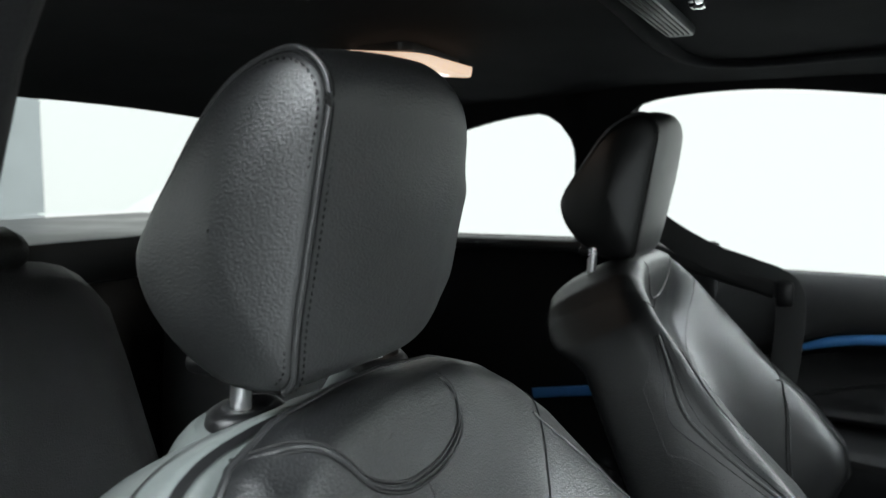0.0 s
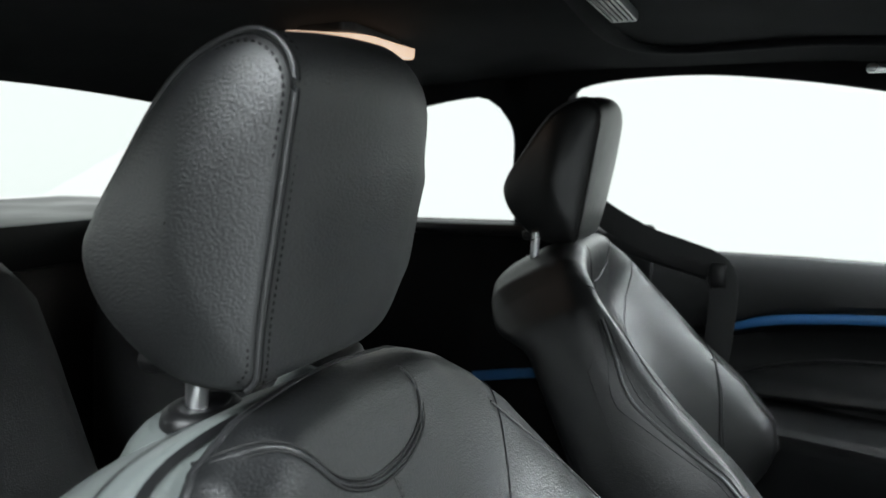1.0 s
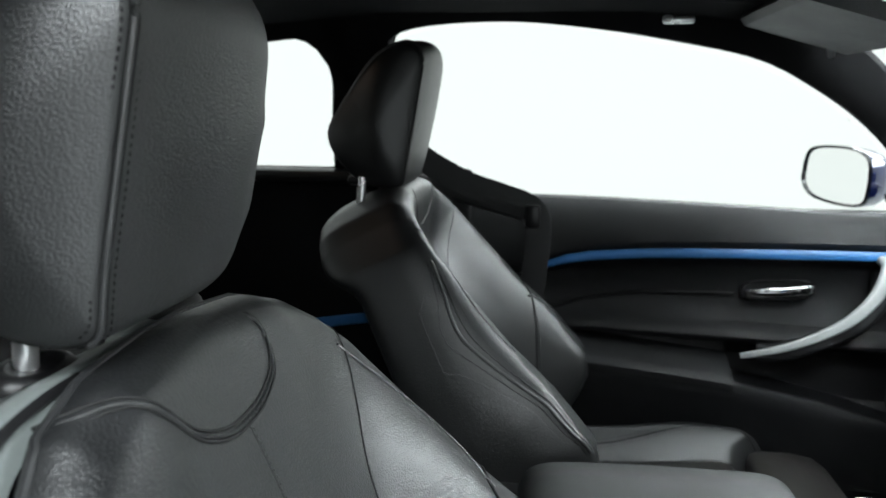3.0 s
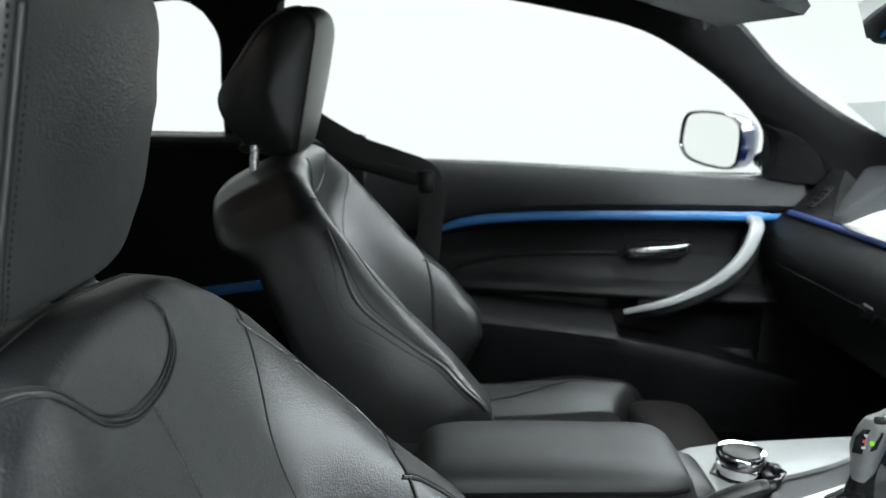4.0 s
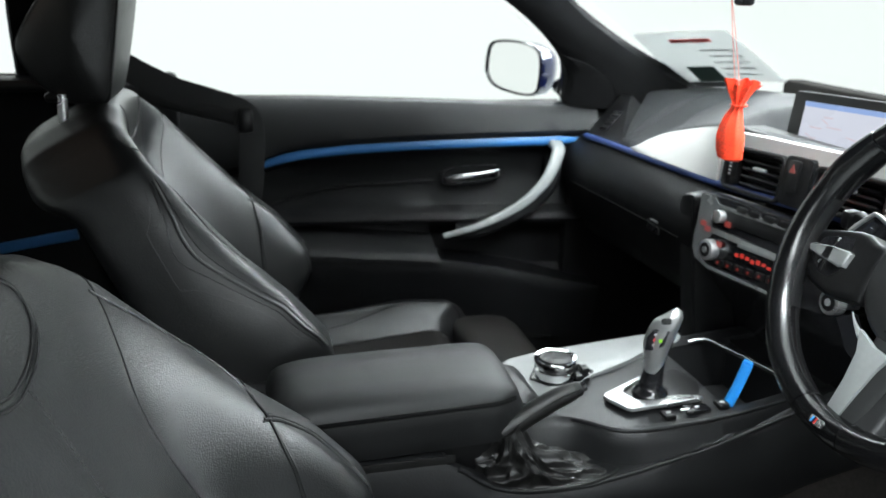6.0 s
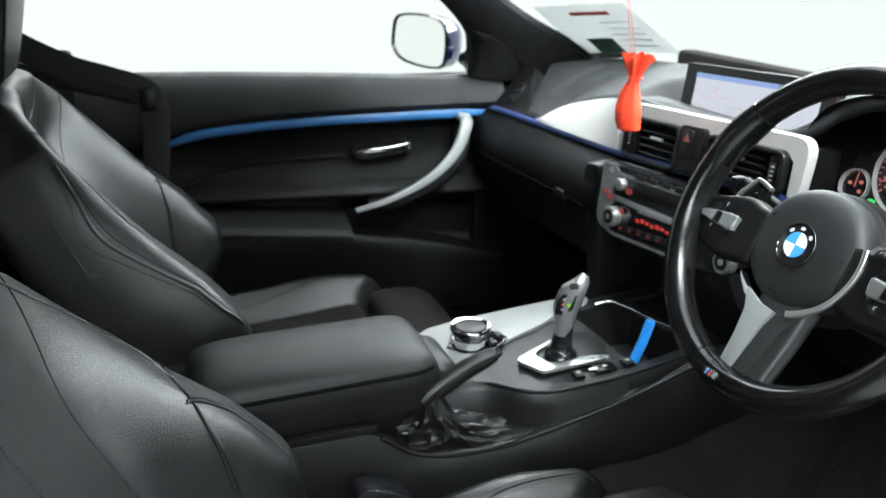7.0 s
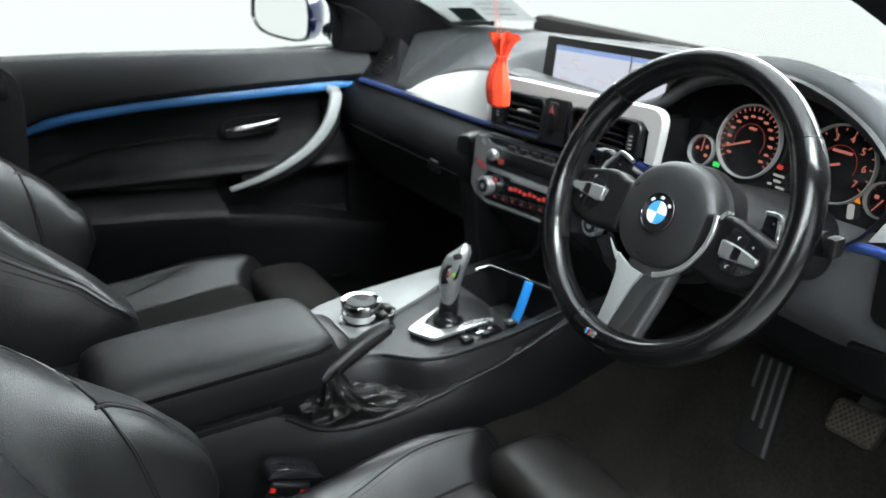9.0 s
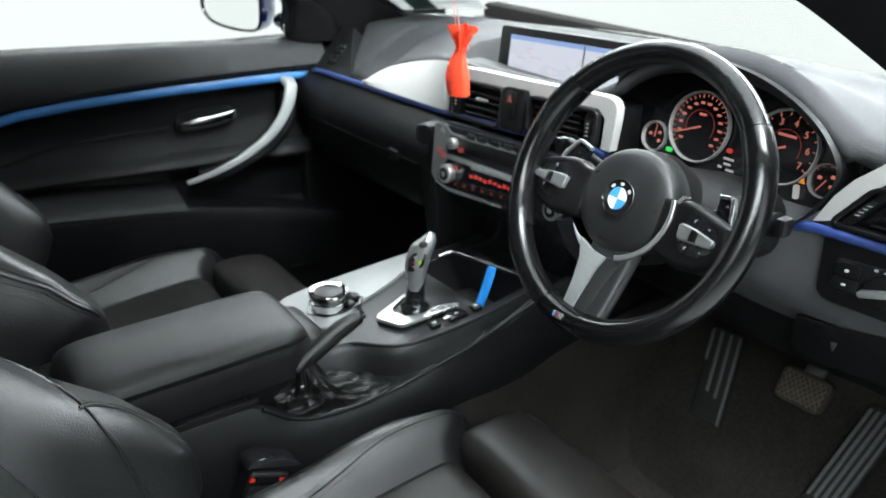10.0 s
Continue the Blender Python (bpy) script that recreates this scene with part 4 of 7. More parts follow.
part("handle_cup", loft([[V(-0.723 + d, -0.080 + 0.066 * k * math.copysign(abs(math.cos(t)) ** 0.5, math.cos(t)), 0.661 + 0.08 * 0.066 * k * math.cos(t) + 0.020 * k * math.copysign(abs(math.sin(t)) ** 0.6, math.sin(t))) for t in lin(0, 2 * math.pi * 31 / 32, 32)] for d, k in ((0.0, 1.0), (0.004, 1.0), (0.0052, 0.95), (-0.002, 0.86))]), dash_low, door, "black handle recess")
part("door_handle", sweep(spline([(-0.704, -0.137, 0.656), (-0.697, -0.12, 0.660), (-0.694, -0.07, 0.664), (-0.695, -0.030, 0.669), (-0.704, -0.020, 0.670)], 6), rect2(0.019, 0.011, 0.004), (1, 0, 0)), chrome_m, door, "chrome inner door handle")
part("mirror_corner", band([(0.125, 0.805), (0.122, 0.87), (0.09, 0.915)], [(0.33, 0.80), (0.25, 0.86), (0.16, 0.90)], -1, 0.05, 12), headliner_m, door, "black mirror corner trim")

# door mirror outside
dm = thing("door_mirror", (-0.90, 0.08, 0.86), "door mirror with blue housing outside the passenger window", "door mirror")
mo = [(-0.095, 0.0), (-0.085, 0.046), (-0.045, 0.060), (0.045, 0.058), (0.085, 0.035), (0.090, -0.02), (0.075, -0.054), (0.01, -0.058), (-0.06, -0.048), (-0.090, -0.025)]
mo = [(p.x, p.y) for p in spline([(a, b, 0) for a, b in mo], 5, True)]
MU, MW = V(0.17, 0.073, 0), V(0, 0.03, 1)
MC = V(-0.915, 0.074, 0.864)
MN = MU.normalized().cross(MW.normalized()).normalized()
part("mirror_glass", slab([(a * 0.94, b * 0.92) for a, b in mo], MC + MN * 0.002, MU, MW, 0.003), mirror_m, dm, "mirror glass")
hs = []
for d, k in ((0.006, 0.98), (0.008, 1.0), (0.0, 1.02), (-0.03, 1.0), (-0.06, 0.85), (-0.085, 0.55), (-0.092, 0.1)):
    hs.append([MC + MN * d + MU.normalized() * (a * k) + MW.normalized() * (b * k) for a, b in mo])
hs = [[MC + MU.normalized() * (a * 0.95) + MW.normalized() * (b * 0.93) for a, b in mo]] + hs
part("mirror_housing", loft(hs[:4]), gloss_black, dm, "black mirror rim")
part("mirror_cap", loft(hs[3:]), body_dk, dm, "blue painted mirror cap")
part("mirror_foot", loft([[V(x, y + a, z + b) for a, b in circle2(0.03, 12, 0.02)] for x, y, z in ((-0.84, 0.17, 0.83), (-0.78, 0.19, 0.825), (-0.74, 0.20, 0.82))]), gloss_black, dm, "glossy black mirror foot")

# seat belt and its feeder arm behind the passenger seat
belt = thing("seat_belt", (-0.62, -0.66, 0.84), "black seat belt running through a feeder arm", "seat belt")
part("feeder_arm", sweep(spline([(-0.655, -0.78, 0.868), (-0.635, -0.70, 0.848), (-0.62, -0.62, 0.828), (-0.612, -0.555, 0.812)], 6), rect2(0.020, 0.030, 0.008)), dash_m, belt, "grey plastic feeder arm")
part("webbing", sweep(spline([(-0.645, -0.86, 1.05), (-0.632, -0.78, 0.935), (-0.62, -0.68, 0.870), (-0.612, -0.60, 0.842), (-0.606, -0.545, 0.822), (-0.604, -0.530, 0.79), (-0.615, -0.535, 0.70), (-0.63, -0.55, 0.58), (-0.64, -0.57, 0.40)], 8), rect2(0.0025, 0.046, 0.001), (0, 0.9, 0.3)), webbing_m, belt)
part("guide", rbox((-0.608, -0.540, 0.806), (0.02, 0.03, 0.045), 0.008), plastic, belt)

# ---- rear seat, roof fittings ----
rs = thing("rear_bench", (0, -1.25, 0.19), "black leather rear bench seat", "car seat")
for sg in (-1, 1):
    x0 = sg * 0.32
    rb = []
    for k, w in zip(lin(-1, 1, 21), lin(-0.27, 0.27, 21)):
        e = math.sqrt(max(0.03, 1 - abs(k) ** 5))
        rb.append([V(x0 + w, -1.36 + (y + 1.36) * e, 0.60 + (z - 0.60) * e) for y, z in ((-1.10, 0.40), (-1.14, 0.50), (-1.22, 0.70), (-1.275, 0.84), (-1.295, 0.885), (-1.325, 0.905), (-1.37, 0.90), (-1.42, 0.86), (-1.44, 0.60), (-1.44, 0.40))])
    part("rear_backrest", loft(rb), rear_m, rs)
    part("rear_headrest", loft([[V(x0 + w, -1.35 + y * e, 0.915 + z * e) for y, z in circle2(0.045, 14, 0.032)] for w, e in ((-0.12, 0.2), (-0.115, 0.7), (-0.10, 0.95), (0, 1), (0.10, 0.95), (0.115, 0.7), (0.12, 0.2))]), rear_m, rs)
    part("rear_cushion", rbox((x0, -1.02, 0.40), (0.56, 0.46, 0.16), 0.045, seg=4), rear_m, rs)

lampthing = thing("reading_lamp", (-0.17, -1.02, 1.165), "warm lit roof lamp with grey surround in the headliner", "ceiling lamp")
LZ = roof_z(-0.17, -1.02)
part("surround", slab(rect2(0.17, 0.085, 0.02, 5), (-0.17, -1.01, LZ - 0.008), (1, 0, 0), (0, -1, 0), 0.02, 0.004), plastic, lampthing)
part("lens", slab(rect2(0.17, 0.125, 0.025, 5), (-0.150, -0.998, LZ - 0.024), (1, 0, 0), (0, -1, 0.1), 0.014, 0.004), lamp_warm, lampthing, "warm lit lens")
for u_ in (-0.135, -0.195):
    part("bulb_lens", slab(rect2(0.034, 0.040, 0.012, 5), (u_, -0.985, LZ - 0.0268), (1, 0, 0), (0, -1, 0.1), 0.003), lamp_white, lampthing, "bright bulb lens")
sr = thing("sunroof", (0, -0.42, 1.17), "closed dark sunroof blind with a raised surround", "sunroof")
fr = spline([(-0.40, -0.66, 0), (-0.42, -0.42, 0), (-0.38, -0.16, 0), (0, -0.13, 0), (0.38, -0.16, 0), (0.42, -0.42, 0), (0.40, -0.66, 0), (0, -0.68, 0)], 8, True)
part("surround", sweep([V(p.x, p.y, roof_z(p.x, p.y) - 0.002) for p in fr], circle2(0.016, 10, 0.008), closed=True), headliner_m, sr)
part("blind_handle", rbox((-0.03, -0.645, roof_z(0, -0.645) - 0.010), (0.34, 0.034, 0.014), 0.004), shell_m, sr, "grey ribbed blind handle")
for i in range(5):
    part("rib", rbox((-0.03, -0.657 + i * 0.006, roof_z(0, -0.645) - 0.0175), (0.30, 0.003, 0.003), 0.001), plastic, sr)
part("catch", rbox((-0.03, -0.598, roof_z(0, -0.6) - 0.010), (0.030, 0.018, 0.016), 0.006), chrome_m, sr, "bright metal catch")
solo("coat_hook", rbox((-0.505, -0.318, 1.137), (0.012, 0.05, 0.014), 0.005), satin_m, "small silver coat hook on the roof rail", "hook")
visor = thing("sun_visor", (-0.36, -0.14, 1.13), "grey fabric sun visor folded against the headliner", "sun visor")
part("flap", loft([[V(x, y, z + 0.005 * s) for y, z, s in ((-0.215, 1.133, -1), (-0.222, 1.139, 0), (-0.215, 1.145, 1), (-0.06, 1.100, 1), (-0.052, 1.094, 0), (-0.06, 1.088, -1))] for x in lin(-0.52, -0.20, 9)]), dash_m, visor)
part("pivot", tube([(-0.50, -0.09, 1.10), (-0.56, -0.07, 1.085)], 0.006, 10), plastic, visor)

# inner mirror on the windscreen, with the scent bag on its cord
im = thing("rear_view_mirror", (0, 0.0, 1.07), "black framed rear-view mirror below the windscreen header", "mirror")
R6 = Matrix.Rotation(radians(12), 3, "Z") @ Matrix.Rotation(radians(24), 3, "X")
part("mirror_case", rbox((0.0, 0.008, 1.078), (0.24, 0.034, 0.066), 0.015, R6, 4), plastic, im)
part("mirror_glass", rbox((0.004, -0.0105, 1.078), (0.226, 0.003, 0.056), 0.001, R6), mirror_m, im, "mirror glass")
part("stalk", tube([(0.0, 0.02, 1.085), (0.0, 0.06, 1.11), (0.0, 0.10, 1.135)], 0.011, 10), plastic, im)
part("sensor_stub", rbox((0.03, 0.028, 1.040), (0.022, 0.016, 0.012), 0.004), dash_m, im)

bag = thing("scent_bag", (0.013, 0.047, 0.85), "orange gauze scent bag hanging on a red cord", "air freshener")
rings = []
random.seed(4)
fold = [random.uniform(-1, 1) for _ in range(36)]
for z, rx, ry, cx, amp in ((0.848, 0.012, 0.008, 0.002, 0.0), (0.851, 0.0175, 0.012, 0.001, 0.02), (0.862, 0.0195, 0.0135, -0.001, 0.03), (0.878, 0.0195, 0.0145, -0.002, 0.05), (0.890, 0.0165, 0.0125, -0.002, 0.09),
                           (0.902, 0.0125, 0.010, -0.001, 0.14), (0.911, 0.0085, 0.0075, 0.001, 0.18), (0.917, 0.0072, 0.0065, 0.003, 0.18), (0.924, 0.0105, 0.0085, 0.004, 0.25), (0.934, 0.0150, 0.011, 0.005, 0.35), (0.941, 0.0185, 0.012, 0.006, 0.45), (0.945, 0.0205, 0.0125, 0.007, 0.5)):
    row = []
    for i in range(36):
        a = 2 * math.pi * i / 36
        k = 1 + amp * (0.5 * math.sin(7 * a + 1) + 0.5 * fold[i])
        x, y = (rx * math.cos(a)) * k, ry * math.sin(a) * k
        row.append(V(0.013 + 0.88 * (0.75 * (x + cx) + 0.66 * y), 0.047 + 0.88 * (0.66 * (x + cx) - 0.75 * y), z + (0.004 * math.sin(3 * a) if z > 0.94 else 0)))
    rings.append(row)
part("pouch", loft(rings, cap=False), orange_m, bag)
part("tie", tube([V(0.0155 + 0.009 * math.cos(a), 0.049 + 0.009 * math.sin(a), 0.917) for a in lin(0, 2 * math.pi * 15 / 16, 16)], 0.0014, 6, True), orange_m, bag)
part("filling", loft([[V(0.013 + r * math.cos(a), 0.047 + 0.8 * r * math.sin(a), z) for a in lin(0, 2 * math.pi * 15 / 16, 16)] for z, r in ((0.850, 0.006), (0.856, 0.012), (0.875, 0.013), (0.888, 0.009), (0.892, 0.002))]), red_m, bag, "red scented filling")
for dx in (-0.002, 0.004):
    part("cord", tube(spline([(0.013 + dx, 0.047, 0.918), (0.008 + dx * 1.5, 0.045, 0.95), (0.005 + dx, 0.036, 1.00), (0.004, 0.026, 1.05)], 6), 0.00045, 6), thread_m, bag)

# paper notice behind the windscreen
note = thing("paper_notice", screen_point(-0.88, 0.25), "grey-white printed notice stuck inside the windscreen", "notice")


def on_screen(u, v, k=0.004):
    a, b, c = screen_point(u, v), screen_point(u + 0.01, v), screen_point(u, v + 0.01)
    nn = (b - a).cross(c - a).normalized()
    return a - nn * k if nn.z > 0 else a + nn * k


def note_patch(u0, u1, v0, v1, k):
    return thick_sheet(lambda u, v: on_screen(u, v, k), lin(u0, u1, 6), lin(v0, v1, 6), (0, -0.0004, -0.0008))


part("sheet", note_patch(-1.085, -0.705, 0.118, 0.388, 0.004), paper_m, note)
part("printed_bar", note_patch(-0.96, -0.80, 0.335, 0.352, 0.0065), red_print, note, "faded red heading bar")
part("printed_bar", note_patch(-1.00, -0.90, 0.125, 0.205, 0.0065), green_print, note, "dark green printed picture")
for i in range(5):
    part("printed_bar", note_patch(-0.88 + 0.01 * (i % 2), -0.75, 0.16 + 0.032 * i, 0.166 + 0.032 * i, 0.0065), grey_print, note)

# ---- dashboard ----
dash = thing("dashboard", (0, 0.3, 0.5), "dark dashboard with silver and blue trim", "dashboard")
ZT_X = [-0.72, -0.65, -0.47, -0.38, -0.30, -0.23, -0.10, 0.0, 0.10, 0.165, 0.185, 0.20, 0.235, 0.27, 0.31, 0.35, 0.39, 0.43, 0.47, 0.50, 0.53, 0.58, 0.65, 0.72]
ZT_Z = [0.758, 0.762, 0.775, 0.803, 0.830, 0.849, 0.855, 0.858, 0.862, 0.866, 0.880, 0.902, 0.925, 0.938, 0.945, 0.947, 0.945, 0.934, 0.912, 0.885, 0.874, 0.888, 0.893, 0.893]


SIL_UP = spline([(-0.449, 0.153, 0.767), (-0.426, 0.170, 0.786), (-0.395, 0.185, 0.803), (-0.327, 0.190, 0.823), (-0.257, 0.185, 0.839), (-0.180, 0.165, 0.853)], 7)
SIL_UX, SIL_UY, SIL_UZ = zip(*[(p.x, p.y, p.z) for p in SIL_UP])


def pad_row(x):
    z0 = soft(x, ZT_X, ZT_Z, 0.03)
    y0 = interp(x, [-0.72, 0.15, 0.2, 0.5, 0.55, 0.72], [0.170, 0.170, 0.185, 0.195, 0.215, 0.23])
    if x < -0.17:
        z0 = interp(x, (-0.72,) + SIL_UX, (0.758,) + SIL_UZ) + 0.003
        y0 = interp(x, (-0.72, -0.50) + SIL_UX, (0.170, 0.166) + SIL_UY) + 0.008
    end = max(0.0, (-0.535 - x) / 0.115)
    if end > 0:
        y0, z0 = 0.168 + 0.102 * end, 0.760 + 0.062 * end
    zw = interp(x, [-0.72, -0.62, -0.37, -0.2, 0.1, 0.26, 0.4, 0.6, 0.72], [0.842, 0.851, 0.868, 0.880, 0.894, 0.902, 0.900, 0.880, 0.865])
    c = smooth01((0.22 - abs(x + 0.02)) / 0.06) * (1 if x < 0.15 else smooth01((0.2 - x) / 0.04))
    hood = smooth01((x - 0.17) / 0.05) * smooth01((0.56 - x) / 0.05)
    zmid = z0 + (zw - z0) * 0.55 + 0.006
    pts = [(y0, z0 - 0.022), (y0 - 0.004, z0 - 0.010), (y0, z0), (y0 + 0.012, z0 + 0.005)]
    pts += [(0.235, (z0 + (zmid - z0) * 0.5) * (1 - c) + 0.826 * c), (0.275, zmid * (1 - c) + 0.822 * c), (0.315, (zmid + zw) / 2 * (1 - c) + 0.868 * c), (0.36, zw - 0.004), (0.42, zw), (0.47, zw), (0.52, zw - 0.012), (0.60, zw - 0.04)]
    if end > 0:
        pts = pts[:4] + [(y0 + 0.012 + (0.36 - y0 - 0.012) * k, z0 + 0.005 + (zw - 0.004 - z0 - 0.005) * (1 - (1 - k) ** 2)) for k in (0.25, 0.5, 0.75)] + pts[7:]
    if hood > 0:
        pts = [(y, z + hood * 0.006 * (1 if 0.2 < y < 0.35 else 0)) for y, z in pts]
    return pts


rows = [[V(x, y, z) for y, z in pad_row(x)] for x in lin(-0.672, 0.70, 230)]
bm = loft(rows, close_ring=False, cap=False)
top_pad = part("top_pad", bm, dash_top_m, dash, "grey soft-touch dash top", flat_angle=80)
md = top_pad.modifiers.new("thick", "SOLIDIFY")
md.thickness, md.offset = 0.006, -1

# lower passenger side: roll below the strip, then the glovebox
def low_row(x):
    zs = interp(x, [-0.70, -0.644, -0.471, -0.342, -0.193, -0.1], [0.742, 0.744, 0.751, 0.755, 0.760, 0.764])
    r = interp(x, [-0.70, -0.50, -0.30, -0.16], [0.8, 1.0, 1.1, 1.2])
    return [(0.165, zs + 0.004), (0.150, zs - 0.004), (0.135 - 0.008 * r, zs - 0.022), (0.128 - 0.012 * r, zs - 0.05), (0.128 - 0.010 * r, zs - 0.085), (0.138, zs - 0.125), (0.160, zs - 0.17), (0.20, zs - 0.215), (0.26, zs - 0.245), (0.36, zs - 0.26), (0.5, zs - 0.26)]


# darker than the dash above, the shade below the strip being in the colour
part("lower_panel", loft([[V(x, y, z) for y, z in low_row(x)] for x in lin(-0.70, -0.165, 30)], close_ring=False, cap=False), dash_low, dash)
part("glovebox_gap", tube([V(x, low_row(x)[4][0] - 0.0008, low_row(x)[4][1]) for x in lin(-0.64, -0.20, 30)], 0.0010, 6), seam_m, dash)
part("glovebox_latch", rbox((-0.285, 0.122, 0.668), (0.044, 0.012, 0.024), 0.005), gloss_black, dash, "black glovebox latch")
part("latch_edge", rbox((-0.278, 0.1165, 0.679), (0.026, 0.004, 0.0035), 0.001), steel_m, dash)
# column between glovebox and centre stack, running down to the console
part("stack_pillar", slab([(p.x, p.y - 0.45) for p in spline([(-0.206, 0.722, 0), (-0.203, 0.740, 0), (-0.192, 0.750, 0), (-0.164, 0.755, 0), (-0.158, 0.742, 0), (-0.155, 0.68, 0), (-0.151, 0.58, 0), (-0.142, 0.44, 0), (-0.188, 0.44, 0), (-0.196, 0.54, 0), (-0.203, 0.66, 0)], 4, True)], (0, 0.143, 0.45), (1, 0, 0), (0, -0.10, 1), 0.09, 0.008), console_m, dash, "dark grey blade beside the centre stack")

# blue strip across the dash
BS = [(-0.672, 0.157, 0.748), (-0.60, 0.156, 0.752), (-0.471, 0.156, 0.757), (-0.342, 0.156, 0.761), (-0.193, 0.156, 0.767), (-0.036, 0.156, 0.778), (0.046, 0.156, 0.786), (0.12, 0.158, 0.791), (0.20, 0.163, 0.793)]
part("blue_strip", sweep(spline(BS, 6), rect2(0.010, 0.011, 0.004), (0, 0, 1)), blue_shaded, dash, "blue lacquered trim strip")
part("blue_strip", sweep(spline([(0.470, 0.192, 0.780), (0.49, 0.192, 0.784), (0.53, 0.194, 0.786), (0.58, 0.200, 0.786), (0.66, 0.212, 0.780)], 6), rect2(0.010, 0.011, 0.004), (0, 0, 1)), blue_shaded, dash, "blue lacquered trim strip")

# silver trim: sweeps up from the passenger side and frames the vents
SIL = [(-0.172, 0.8505), (-0.162, 0.851), (-0.07, 0.857), (0.026, 0.862), (0.088, 0.866), (0.15, 0.870), (0.192, 0.8725), (0.202, 0.8718), (0.209, 0.8685), (0.2135, 0.862), (0.2145, 0.853),
       (0.2125, 0.83), (0.208, 0.80), (0.192, 0.800), (0.194, 0.842), (0.188, 0.848), (0.10, 0.845), (0.0, 0.840), (-0.125, 0.836), (-0.142, 0.830), (-0.158, 0.795), (-0.168, 0.773), (-0.174, 0.772)]
sil_rows = []
for i, b in enumerate(SIL_UP):
    x = -0.449 + 0.281 * i / (len(SIL_UP) - 1)
    a = V(x, 0.151, interp(x, [-0.471, -0.342, -0.193, -0.165], [0.763, 0.767, 0.772, 0.774]))
    sil_rows.append([a, a.lerp(b, 0.33) + V(0, -0.003, 0.003), a.lerp(b, 0.66) + V(0, -0.003, 0.003), b, b + V(0, 0.010, -0.008), a + V(0, 0.012, -0.004)])
part("silver_trim", loft(sil_rows), silver_m, dash, "pale brushed aluminium trim")
# end panel of the dash with a small vent
EU, EW = V(1, 0.03, 0.09).normalized(), V(0, 0.67, 0.74).normalized()
EN = EU.cross(EW).normalized()
EO = V(-0.665, 0.166, 0.750)
part("end_panel", slab([(-0.030, -0.006), (0.132, -0.006), (0.132, 0.004), (0.060, 0.070), (0.020, 0.112), (-0.030, 0.112)], EO, EU, EW, 0.03, 0.003), plastic, dash)
ce = part("end_vent", slab(rect2(0.036, 0.052, 0.006), EO + EN * 0.003 + EU * 0.030 + EW * 0.042, EU, EW, 0.004, 0.001), gloss_black, dash, "small black vent at the dash end")
for k in range(4):
    part("slat", slab(rect2(0.029, 0.005, 0.001), EO + EN * 0.005 + EU * 0.030 + EW * (0.0255 + 0.011 * k), EU, EW, 0.003), dash_m, ce)
part("silver_trim", slab(SIL, (0, 0.158, 0), (1, 0, 0), (0, 0, 1), 0.014), silver_m, dash, "pale brushed aluminium trim")
part("silver_trim", slab([(0.484, 0.788), (0.502, 0.824), (0.519, 0.847), (0.546, 0.872), (0.60, 0.886), (0.68, 0.892), (0.68, 0.874), (0.60, 0.868), (0.554, 0.853), (0.530, 0.832), (0.506, 0.796)], (0, 0.200, 0), (1, 0, 0), (0, 0, 1), 0.012), silver_m, dash, "pale aluminium trim beside the vent")
part("trim_back", rbox((0.02, 0.195, 0.815), (0.37, 0.05, 0.085), 0.004), plastic, dash)

# air vents


def vent(O, U, w, h, n, wheel_side, slant=0.0, plate_w=0.020):
    U = Vector(U).normalized()
    W = V(slant, 0.08, 1).normalized()
    Nn = U.cross(W).normalized()
    O = Vector(O)
    v = part("air_vent", slab(rect2(w, h, 0.006), O - Nn * 0.016, U, W, 0.004), gloss_black, dash, "black louvred air vent")
    path = [O + U * a + W * b for a, b in rect2(w, h, 0.010, 4)]
    part("vent_frame", sweep(path, rect2(0.006, 0.012, 0.002), Nn, True), plastic, v)
    for i in range(n):
        b = -h / 2 + h * (i + 0.7) / (n + 0.4)
        part("slat", slab(rect2(w - 0.012 - 0.03, 0.010, 0.002, 2), O + U * (-0.014 * wheel_side) + W * b - Nn * 0.004, U, (W * 0.5 + Nn * 0.86), 0.0025), plastic, v)
    tb = O + U * (wheel_side * (w / 2 - 0.014)) + Nn * 0.001
    part("thumbwheel_plate", slab(rect2(plate_w, h - 0.008, 0.005), tb, U, W, 0.012, 0.001), dash_low, v)
    tw = part("thumbwheel", slab(rect2(0.010, h * 0.42, 0.003), tb + Nn * 0.003, U, W, 0.006, 0.001), plastic, v)
    for k in range(4):
        part("mark", slab(rect2(0.005, 0.0016), tb + Nn * 0.0035 + W * (-0.010 + 0.0055 * k), U, (W + U * 0.3), 0.001), grey_mark, tw)
    part("tab", slab(rect2(0.028, 0.005, 0.002), O + Nn * 0.004 + W * 0.006 - U * (0.014 * wheel_side), U, W, 0.005, 0.001), satin_m, v, "small silver adjuster tab")
    return v


vent((-0.080, 0.152, 0.806), (1, 0, 0.06), 0.130, 0.060, 5, -1)
vent((0.118, 0.152, 0.822), (1, 0, 0.06), 0.138, 0.050, 5, 1)
vent((0.590, 0.200, 0.824), (1, 0.02, 0.06), 0.128, 0.064, 5, -1, 0.75, 0.014)
hz = part("hazard_panel", slab(rect2(0.052, 0.066, 0.006), (0.014, 0.148, 0.815), (1, 0, 0.06), (0, 0.08, 1), 0.016, 0.002), dash_low, dash, "hazard and lock switch panel")
part("switch", slab(rect2(0.022, 0.042, 0.005), (0.010, 0.1455, 0.822), (1, 0, 0.06), (0, 0.08, 1), 0.005, 0.001), plastic, hz)
